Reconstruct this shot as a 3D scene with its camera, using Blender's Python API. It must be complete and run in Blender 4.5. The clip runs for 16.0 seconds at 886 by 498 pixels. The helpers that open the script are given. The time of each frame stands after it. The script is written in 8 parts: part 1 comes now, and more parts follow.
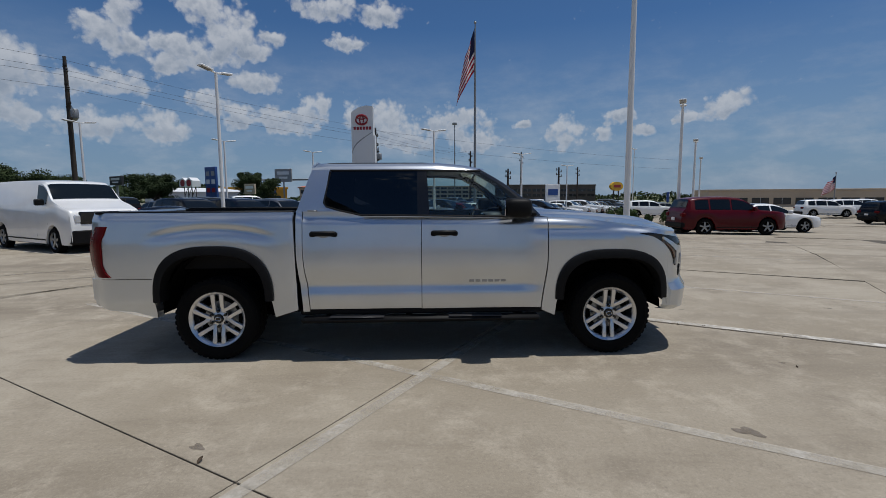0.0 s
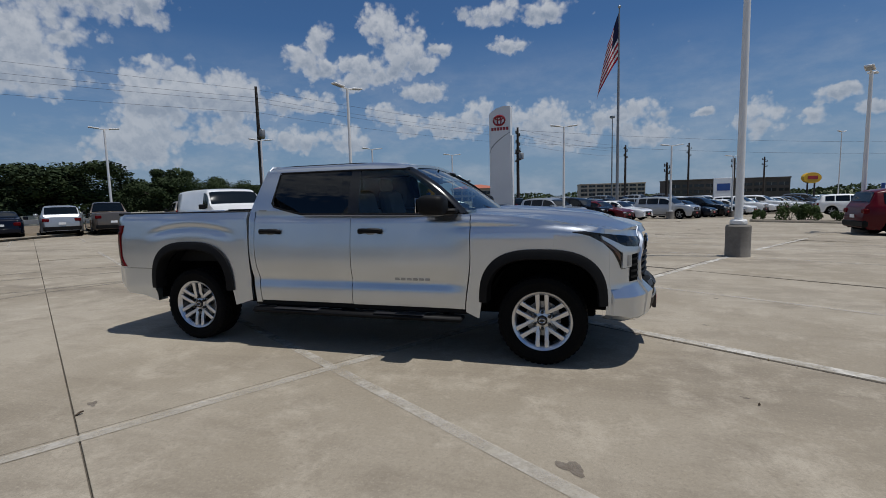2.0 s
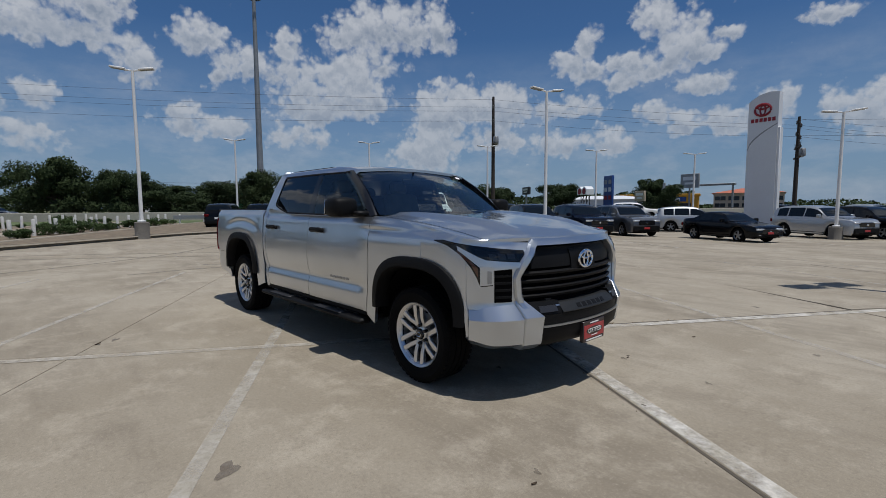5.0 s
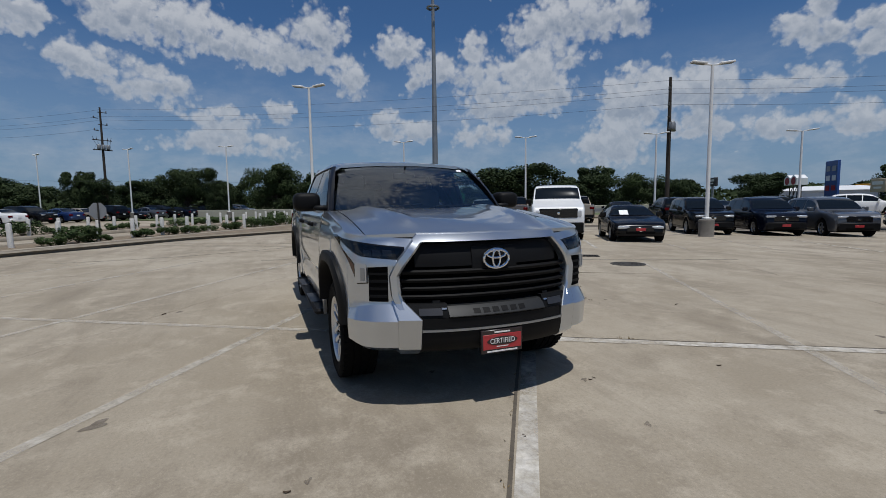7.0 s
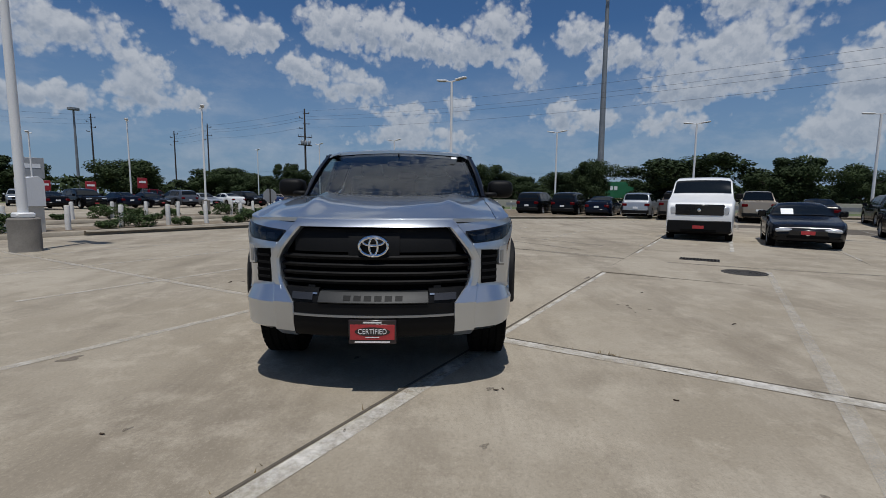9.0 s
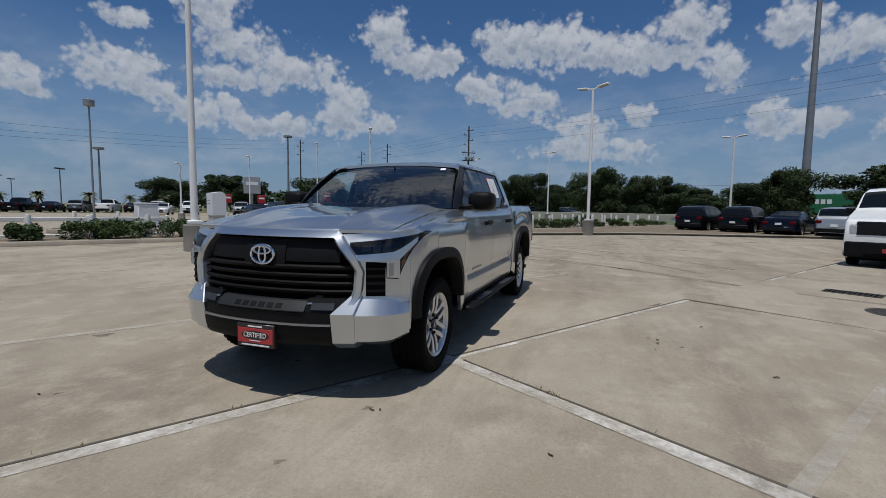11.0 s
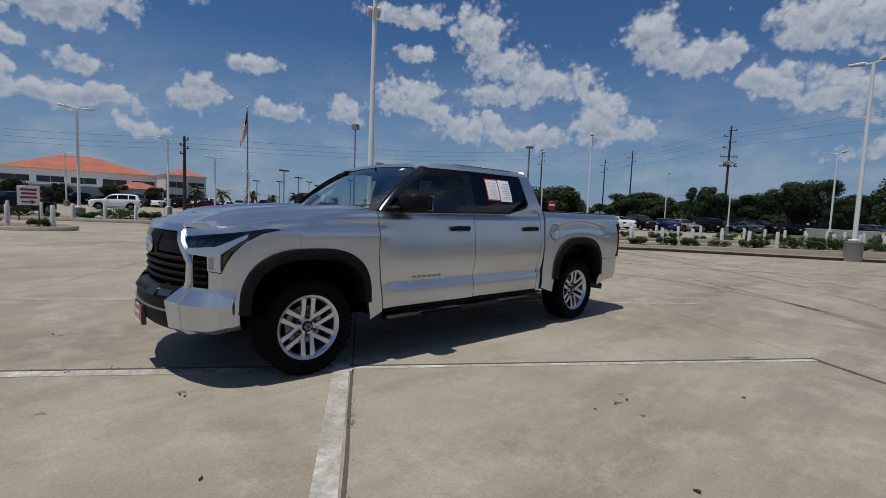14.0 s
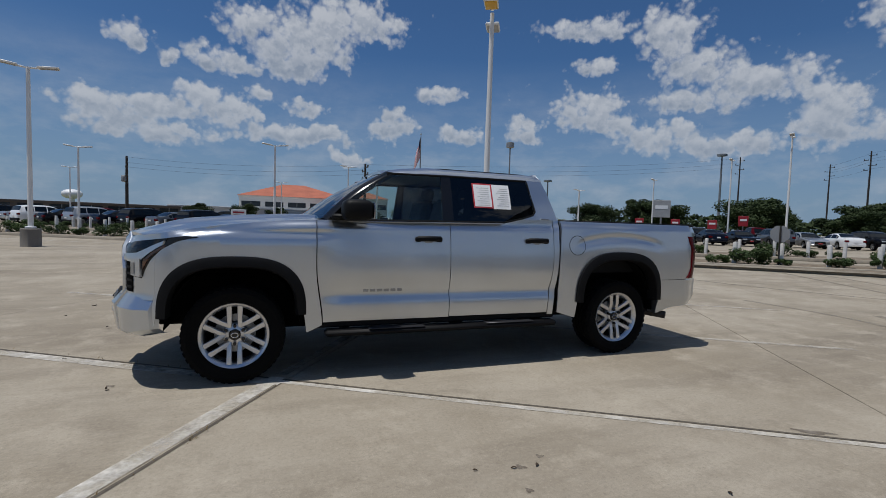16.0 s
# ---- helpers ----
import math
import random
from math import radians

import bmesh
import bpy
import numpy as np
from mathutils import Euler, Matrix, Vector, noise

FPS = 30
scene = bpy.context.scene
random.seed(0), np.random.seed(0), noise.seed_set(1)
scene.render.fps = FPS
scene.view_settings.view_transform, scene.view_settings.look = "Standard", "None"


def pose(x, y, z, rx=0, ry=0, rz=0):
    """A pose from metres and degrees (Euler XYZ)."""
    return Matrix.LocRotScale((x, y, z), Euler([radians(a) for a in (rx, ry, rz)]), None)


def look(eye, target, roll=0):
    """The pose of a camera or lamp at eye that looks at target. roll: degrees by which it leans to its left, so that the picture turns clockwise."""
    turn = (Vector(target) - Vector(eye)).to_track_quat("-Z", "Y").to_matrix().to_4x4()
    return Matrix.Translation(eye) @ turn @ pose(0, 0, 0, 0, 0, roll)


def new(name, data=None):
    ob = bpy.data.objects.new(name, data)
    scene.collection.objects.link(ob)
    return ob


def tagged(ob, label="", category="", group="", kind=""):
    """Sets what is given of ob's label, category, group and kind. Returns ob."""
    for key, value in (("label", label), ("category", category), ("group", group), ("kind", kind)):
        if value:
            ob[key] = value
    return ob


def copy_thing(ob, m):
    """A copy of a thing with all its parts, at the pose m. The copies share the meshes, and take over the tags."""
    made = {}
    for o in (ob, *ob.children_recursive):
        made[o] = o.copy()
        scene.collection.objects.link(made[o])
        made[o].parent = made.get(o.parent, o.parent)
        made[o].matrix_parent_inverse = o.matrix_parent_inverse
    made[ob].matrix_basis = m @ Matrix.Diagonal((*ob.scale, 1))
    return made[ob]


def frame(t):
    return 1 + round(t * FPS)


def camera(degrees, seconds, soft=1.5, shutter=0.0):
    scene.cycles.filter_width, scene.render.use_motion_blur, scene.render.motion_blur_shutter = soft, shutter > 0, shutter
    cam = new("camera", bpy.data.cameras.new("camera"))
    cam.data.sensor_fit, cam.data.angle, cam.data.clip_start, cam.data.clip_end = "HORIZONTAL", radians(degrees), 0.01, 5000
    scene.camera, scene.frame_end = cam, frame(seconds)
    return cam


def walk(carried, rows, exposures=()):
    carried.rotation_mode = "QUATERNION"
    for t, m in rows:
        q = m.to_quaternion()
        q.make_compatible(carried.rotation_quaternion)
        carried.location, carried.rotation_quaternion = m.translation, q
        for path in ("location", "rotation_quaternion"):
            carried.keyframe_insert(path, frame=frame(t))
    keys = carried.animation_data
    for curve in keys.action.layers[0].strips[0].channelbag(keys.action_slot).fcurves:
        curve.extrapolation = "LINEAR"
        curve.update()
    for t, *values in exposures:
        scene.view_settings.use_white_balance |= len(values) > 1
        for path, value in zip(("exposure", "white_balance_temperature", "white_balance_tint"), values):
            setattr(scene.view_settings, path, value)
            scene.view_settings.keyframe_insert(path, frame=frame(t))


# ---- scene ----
cam = camera(86.5, 16.0, 0.6)
PATH = [
    (0, (0.084, -5.313, 1.53), (0.161, -3.327, 1.309), -0.3),
    (0.5, (0.636, -5.321, 1.528), (0.543, -3.335, 1.307), -0.7),
    (1, (1.164, -5.252, 1.516), (0.905, -3.281, 1.297), -0.9),
    (1.5, (1.705, -5.168, 1.505), (1.282, -3.225, 1.293), -1.1),
    (2, (2.217, -5.0, 1.475), (1.633, -3.099, 1.265), -1.5),
    (2.5, (2.698, -4.823, 1.465), (1.948, -2.98, 1.262), -1.6),
    (3, (3.153, -4.576, 1.454), (2.237, -2.809, 1.258), -1.6),
    (3.2, (3.315, -4.467, 1.448), (2.337, -2.733, 1.255), -1.5),
    (5.3, (4.891, -3.046, 1.413), (3.348, -1.786, 1.236), -0.5),
    (5.5, (4.999, -2.864, 1.403), (3.405, -1.67, 1.228), -0.7),
    (6, (5.239, -2.428, 1.4), (3.538, -1.391, 1.225), -0.8),
    (6.5, (5.449, -1.975, 1.397), (3.662, -1.094, 1.218), -0.8),
    (7, (5.619, -1.487, 1.391), (3.762, -0.77, 1.2), -0.8),
    (7.5, (5.771, -1.011, 1.375), (3.858, -0.464, 1.169), -0.4),
    (8, (5.839, -0.53, 1.367), (3.886, -0.161, 1.146), -0.1),
    (8.5, (5.9, -0.077, 1.367), (3.923, 0.125, 1.141), 0.3),
    (9, (5.851, 0.41, 1.349), (3.864, 0.44, 1.126), 0.5),
    (9.5, (5.774, 0.884, 1.35), (3.792, 0.735, 1.13), 0.6),
    (10, (5.659, 1.343, 1.342), (3.698, 1.008, 1.137), 0.7),
    (10.2, (5.62, 1.528, 1.337), (3.671, 1.121, 1.145), 0.6),
    (12.3, (4.795, 3.328, 1.389), (3.091, 2.297, 1.21), 1.3),
    (12.5, (4.664, 3.484, 1.375), (2.997, 2.392, 1.204), 1.2),
    (13, (4.29, 3.831, 1.375), (2.728, 2.593, 1.209), 1.4),
    (13.5, (3.911, 4.138, 1.378), (2.462, 2.769, 1.212), 2.2),
    (14, (3.495, 4.385, 1.37), (2.177, 2.889, 1.206), 2.3),
    (14.5, (3.04, 4.605, 1.356), (1.87, 2.99, 1.207), 2.0),
    (15, (2.571, 4.761, 1.351), (1.553, 3.045, 1.22), 1.9),
    (15.5, (2.075, 4.878, 1.346), (1.221, 3.074, 1.225), 1.7),
    (16, (1.597, 4.951, 1.348), (0.906, 3.078, 1.235), 1.8),
]
EYE_DROP = Vector((0, 0, 0.022))
walk(cam, [(t, look(Vector(eye) - EYE_DROP, Vector(target) - EYE_DROP, roll)) for t, eye, target, roll in PATH])

# ---- sky and sun ----
SUN_WAY = Vector((0.265, 0.005, 1.0)).normalized()
world = bpy.data.worlds.new("sky")
scene.world = world
world.use_nodes = True
wn, wl = world.node_tree.nodes, world.node_tree.links
wn.clear()


def wmath(op, a, b=None, clamp=False):
    n = wn.new("ShaderNodeMath")
    n.operation, n.use_clamp = op, clamp
    for i, v in enumerate((a, b)):
        if v is None:
            continue
        if isinstance(v, (int, float)):
            n.inputs[i].default_value = v
        else:
            wl.new(v, n.inputs[i])
    return n.outputs[0]


sky = wn.new("ShaderNodeTexSky")
sky.sky_type, sky.sun_disc = "NISHITA", False
sky.sun_elevation, sky.sun_rotation = math.asin(SUN_WAY.z), math.atan2(SUN_WAY.x, SUN_WAY.y)
sky.air_density, sky.dust_density, sky.ozone_density = 1.0, 0.3, 3.5
coord = wn.new("ShaderNodeTexCoord")
way = coord.outputs["Generated"]


def sky_noise(scale, detail, rough):
    n = wn.new("ShaderNodeTexNoise")
    n.inputs["Scale"].default_value, n.inputs["Detail"].default_value, n.inputs["Roughness"].default_value = scale, detail, rough
    wl.new(way, n.inputs["Vector"])
    return n


def sky_shift(base, noise_node, amount):
    sub = wn.new("ShaderNodeVectorMath")
    sub.operation = "SUBTRACT"
    wl.new(noise_node.outputs["Color"], sub.inputs[0])
    sub.inputs[1].default_value = (0.5, 0.5, 0.5)
    mul = wn.new("ShaderNodeVectorMath")
    mul.operation = "MULTIPLY_ADD"
    wl.new(sub.outputs[0], mul.inputs[0])
    mul.inputs[1].default_value = (amount, amount, amount)
    wl.new(base, mul.inputs[2])
    return mul.outputs[0]


puff = sky_noise(16.0, 2.0, 0.5)
curl = sky_noise(60.0, 4.0, 0.6)
bent = sky_shift(sky_shift(way, puff, 0.045), curl, 0.016)
heaps = None


def cloud(az, el, wide, high):
    """A cumulus heap: bearing, height, half width and half height in degrees."""
    global heaps
    a, e = radians(az), radians(el)
    c = Vector((math.cos(a) * math.cos(e), math.sin(a) * math.cos(e), math.sin(e)))
    here = bent
    if heaps is not None:
        # leans on the heap before by nothing, so that the heaps are worked out one by one
        turn_ = wn.new("ShaderNodeVectorMath")
        turn_.operation = "MULTIPLY_ADD"
        wl.new(heaps, turn_.inputs[0])
        turn_.inputs[1].default_value = (1e-9, 1e-9, 1e-9)
        wl.new(bent, turn_.inputs[2])
        here = turn_.outputs[0]
    mp = wn.new("ShaderNodeMapping")
    mp.vector_type = "TEXTURE"
    mp.inputs["Location"].default_value = c
    mp.inputs["Rotation"].default_value = (0, -e, a)
    mp.inputs["Scale"].default_value = (0.5, radians(wide) * 1.22, radians(high) * 1.18)
    wl.new(here, mp.inputs["Vector"])
    ln = wn.new("ShaderNodeVectorMath")
    ln.operation = "LENGTH"
    wl.new(mp.outputs[0], ln.inputs[0])
    up = wn.new("ShaderNodeVectorMath")
    up.operation = "DOT_PRODUCT"
    wl.new(mp.outputs[0], up.inputs[0])
    up.inputs[1].default_value = (0, 0, 1)
    near = wmath("SUBTRACT", 1.5, ln.outputs["Value"], True)
    rise, core_ = wmath("MULTIPLY", near, up.outputs["Value"]), wmath("POWER", near, 3.0)
    put = wn.new("ShaderNodeCombineXYZ")
    for k, v in enumerate((rise, near, core_)):
        wl.new(v, put.inputs[k])
    if heaps is None:
        heaps = put.outputs[0]
        return
    total = wn.new("ShaderNodeVectorMath")
    total.operation = "ADD"
    wl.new(heaps, total.inputs[0])
    wl.new(put.outputs[0], total.inputs[1])
    heaps = total.outputs[0]


for row in ((133.6, 11.8, 5.1, 2.4), (137.3, 10.6, 3.1, 2.4), (129.9, 11.4, 2.6, 2.1), (138.4, 6.8, 2.7, 2.7), (125.1, 11.1, 1.5, 1.3), (121.6, 11.2, 2.3, 1.3), (120.8, 18.2, 1.3, 1.3), (122.6, 15.9, 1.8, 1.3), (120.8, 15, 1.5, 1), (113.9, 19.5, 1.7, 1.6), (111.7, 17.8, 2.5, 2.2), (109.9, 15.9, 2.2, 1.3), (114.5, 14.7, 3.2, 1.4), (117.4, 15.4, 1.5, 1.1), (117.2, 13, 1.8, 1), (108.8, 12.6, 2.6, 1), (106.9, 17.3, 1.2, 0.5), (100.3, 20.5, 3.5, 1.2), (94.8, 19.9, 2.2, 1.1), (99, 16.9, 2, 0.8), (137.8, 14.2, 0.6, 0.5)):
    cloud(*row)
for row in ((113.6, 10, 1.6, 1.3), (109.4, 8.9, 2.5, 1.3), (102.5, 9.8, 1.8, 1.5), (105.5, 8.5, 2.6, 1.3), (95.2, 9, 3.2, 2), (86.9, 8.8, 3.7, 1.5), (83.7, 6.5, 3.2, 1.1), (78.2, 8.1, 1.2, 0.5), (73.3, 7, 1.9, 1.7), (67.5, 8.5, 1.6, 0.6), (68.9, 7.2, 0.9, 0.7), (65.3, 7, 1.3, 0.6), (57.3, 9, 1.8, 1.2), (59.8, 8.2, 1.9, 0.7), (130.7, 7.9, 4.2, 1.3), (123.7, 6.9, 2.7, 1.3), (118.1, 7.1, 2.2, 1.5), (92.2, 6.8, 3.3, 1.2)):
    cloud(*row)
for row in ((163.5, 17.7, 2.1, 1.6), (162.6, 13.7, 0.9, 1), (159.5, 15.3, 2.8, 1.8), (155, 17.9, 1.4, 1.5), (142.6, 20.2, 5.2, 2.3), (147.9, 18.9, 2.9, 1.6), (137.9, 19.1, 1.3, 1.9), (145.9, 15.9, 3.6, 1.7), (151.3, 13.9, 5.2, 2.6), (147, 12, 3.7, 1.8), (152.6, 10.4, 3.8, 1.4), (165.7, 10.4, 1.7, 1.1), (163.1, 8.7, 4.1, 1.3), (153.8, 7.8, 3.3, 0.9), (-176.6, 9.4, 2.8, 1.5), (177.1, 10.3, 1.4, 1.5), (-177.6, 7, 6, 1.2)):
    cloud(*row)
for row in ((-168.1, 18.3, 3, 1.9), (-173.2, 18.2, 4, 2.3), (-179.7, 17.1, 4, 1.7), (175.3, 16.1, 3.8, 1.1), (172.8, 19, 2.9, 2.1), (169.3, 14.5, 1.7, 2), (-165.2, 14, 2.6, 1.4), (-170, 12.2, 3.4, 1.8), (140, 6.1, 3.2, 2), (138.4, 11.1, 2.3, 1.4)):
    cloud(*row)
for row in ((-108.8, 14.8, 2.3, 0.9), (-104.1, 11.1, 2.1, 1.8), (-103.4, 12.2, 1.1, 0.8), (-95.3, 9.4, 2, 1), (-111.8, 10.1, 2.5, 0.9), (-119.4, 10.9, 1.7, 1.3), (-126.7, 13, 3.2, 2.1), (-129.7, 11.4, 2.3, 1.1), (-126.1, 21.4, 4, 1), (-134.6, 20.3, 2.7, 2.3), (-137.6, 17.1, 3.3, 1.8), (-142.3, 14.9, 4.7, 1.9), (-136.3, 13.5, 3, 1.1), (-127.4, 17.6, 2.1, 0.8), (-149.2, 12.6, 2, 1.5)):
    cloud(*row)
for row in ((-148.7, 10.2, 3, 1.9), (-134.8, 9.9, 3.8, 1.5), (-140.9, 8.8, 4, 1.2), (-153.5, 9.7, 1.5, 1.1), (-153.8, 19.5, 2.4, 2.1), (-157.7, 16.6, 4, 1.6), (-161.1, 17.1, 1.4, 1.1), (-98.6, 7.1, 2.1, 0.7)):
    cloud(*row)
for row in ((-76.8, 17.2, 1.4, 1.2), (-80.2, 15.7, 1, 0.6), (-82.7, 16.6, 1, 1.1), (-85.8, 16, 2.2, 1.1), (-90.5, 19.7, 4.5, 2.3), (-97.5, 22.2, 4.3, 2.1), (-102.6, 21.1, 2.3, 1.3), (-92.2, 16.8, 3.1, 1.6), (-95.4, 18.8, 3.2, 2.1), (-74.5, 10.3, 3.5, 1.2), (-79.1, 10.9, 3.5, 1.2), (-83.3, 12.6, 2.3, 1.1), (-85.5, 11.1, 2.9, 1.3), (-88.9, 13.2, 1.6, 0.8), (-94, 12.3, 1.7, 0.8), (-92.2, 9.3, 5.7, 1.1), (-96.4, 9.6, 2.3, 0.9), (-78.2, 8.5, 5.6, 1.1)):
    cloud(*row)
# heaps overhead and behind, out of view, added for reflections in glass and paint
for row in ((30, 14, 6, 3), (-40, 12, 9, 3), (0, 10, 8, 2), (-20, 20, 8, 4), (100, 42, 9, 6), (-130, 38, 10, 6), (160, 52, 12, 8), (-165, 34, 9, 4),
            (10, 48, 14, 9), (-70, 50, 12, 8), (60, 36, 9, 5), (130, 30, 8, 3), (-150, 62, 14, 9), (178, 68, 12, 10)):
    cloud(*row)


def billow(scale):
    """Rounded lumps, as on a cauliflower."""
    v = wn.new("ShaderNodeTexVoronoi")
    v.feature, v.inputs["Scale"].default_value = "SMOOTH_F1", scale
    v.inputs["Smoothness"].default_value = 0.25
    wl.new(sky_shift(way, curl, 0.012), v.inputs["Vector"])
    return v.outputs["Distance"]


fluff = sky_noise(30.0, 8.0, 0.62)
fluff_up = sky_noise(30.0, 8.0, 0.62)
upward = wn.new("ShaderNodeVectorMath")
upward.operation = "ADD"
wl.new(way, upward.inputs[0])
upward.inputs[1].default_value = SUN_WAY * 0.012
wl.new(upward.outputs[0], fluff_up.inputs["Vector"])
lumps = wmath("ADD", wmath("MULTIPLY", wmath("SUBTRACT", billow(42.0), 0.42), 0.75), wmath("MULTIPLY", wmath("SUBTRACT", billow(105.0), 0.42), 0.38))
whole = wn.new("ShaderNodeSeparateXYZ")
wl.new(heaps, whole.inputs[0])
lean = wmath("DIVIDE", whole.outputs["X"], wmath("MAXIMUM", whole.outputs["Y"], 0.05))
far_field = wmath("SUBTRACT", 1.5, wmath("POWER", whole.outputs["Z"], 0.3333))
far_field = wmath("ADD", wmath("ADD", far_field, lumps), wmath("MULTIPLY", wmath("SUBTRACT", 0.5, fluff.outputs["Fac"]), 1.1))
dens = wn.new("ShaderNodeMapRange")
dens.interpolation_type = "SMOOTHSTEP"
dens.inputs["From Min"].default_value, dens.inputs["From Max"].default_value = 1.22, 0.62
wl.new(far_field, dens.inputs["Value"])
heart = wn.new("ShaderNodeMapRange")
heart.inputs["From Min"].default_value, heart.inputs["From Max"].default_value = 1.0, 0.35
wl.new(far_field, heart.inputs["Value"])
sep = wn.new("ShaderNodeSeparateXYZ")
wl.new(way, sep.inputs[0])
# milky air near the skyline
milky = wn.new("ShaderNodeMapRange")
milky.inputs["From Min"].default_value, milky.inputs["From Max"].default_value = 0.32, 0.0
milky.inputs["To Max"].default_value = 0.88
wl.new(sep.outputs["Z"], milky.inputs["Value"])
under = wn.new("ShaderNodeMapRange")
under.inputs["From Min"].default_value, under.inputs["From Max"].default_value = -0.07, 0.09
wl.new(wmath("SUBTRACT", fluff_up.outputs["Fac"], fluff.outputs["Fac"]), under.inputs["Value"])
base_ = wn.new("ShaderNodeMapRange")
base_.interpolation_type = "SMOOTHSTEP"
base_.inputs["From Min"].default_value, base_.inputs["From Max"].default_value = 0.45, -0.45
wl.new(lean, base_.inputs["Value"])
grey = wmath("ADD", wmath("MULTIPLY", wmath("MULTIPLY", base_.outputs[0], heart.outputs[0]), 0.75), wmath("MULTIPLY", under.outputs[0], 0.4), True)
tone = wn.new("ShaderNodeMix")
tone.data_type = "RGBA"
tone.inputs["A"].default_value, tone.inputs["B"].default_value = (9.4, 9.9, 10.8, 1), (4.5, 5.4, 6.9, 1)
wl.new(grey, tone.inputs["Factor"])
hazed = wn.new("ShaderNodeMix")
hazed.data_type = "RGBA"
hazed.inputs["B"].default_value = (3.6, 5.2, 7.5, 1)
wl.new(milky.outputs[0], hazed.inputs["Factor"])
deep = wn.new("ShaderNodeMix")
deep.data_type, deep.blend_type = "RGBA", "MULTIPLY"
deep.inputs["Factor"].default_value = 1.0
deep.inputs["B"].default_value = (0.62, 0.93, 1.24, 1)
wl.new(sky.outputs[0], deep.inputs["A"])
wl.new(deep.outputs["Result"], hazed.inputs["A"])
skymix = wn.new("ShaderNodeMix")
skymix.data_type = "RGBA"
# thin scattered cloud low over the skyline
thin = sky_noise(7.0, 7.0, 0.62)
stretch_ = wn.new("ShaderNodeMapping")
stretch_.inputs["Scale"].default_value = (1, 1, 2.6)
wl.new(way, stretch_.inputs["Vector"])
wl.new(stretch_.outputs[0], thin.inputs["Vector"])
wisp = wn.new("ShaderNodeMapRange")
wisp.inputs["From Min"].default_value, wisp.inputs["From Max"].default_value, wisp.inputs["To Max"].default_value = 0.44, 0.72, 0.5
wl.new(thin.outputs["Fac"], wisp.inputs["Value"])
low = wn.new("ShaderNodeMapRange")
low.inputs["From Min"].default_value, low.inputs["From Max"].default_value = 0.30, 0.08
wl.new(sep.outputs["Z"], low.inputs["Value"])
wisps = wmath("MULTIPLY", wisp.outputs[0], low.outputs[0], True)
thick = wmath("MAXIMUM", wmath("MULTIPLY", dens.outputs[0], 0.92), wisps)
wl.new(thick, skymix.inputs["Factor"])
wl.new(hazed.outputs["Result"], skymix.inputs["A"])
# cloud far off pales into the milky air
far_tone = wn.new("ShaderNodeMix")
far_tone.data_type = "RGBA"
far_tone.inputs["B"].default_value = (6.2, 7.3, 8.8, 1)
wl.new(wmath("MULTIPLY", milky.outputs[0], 0.65), far_tone.inputs["Factor"])
wl.new(tone.outputs["Result"], far_tone.inputs["A"])
wl.new(far_tone.outputs["Result"], skymix.inputs["B"])
bg = wn.new("ShaderNodeBackground")
bg.inputs["Strength"].default_value = 0.0505
wl.new(skymix.outputs["Result"], bg.inputs["Color"])
wout = wn.new("ShaderNodeOutputWorld")
wl.new(bg.outputs[0], wout.inputs["Surface"])

sun_data = bpy.data.lights.new("sun", "SUN")
sun_data.energy, sun_data.angle, sun_data.color = 3.4, radians(0.53), (1.0, 0.985, 0.955)
sun = new("sun", sun_data)
sun.matrix_world = look(SUN_WAY * 50, (0, 0, 0))


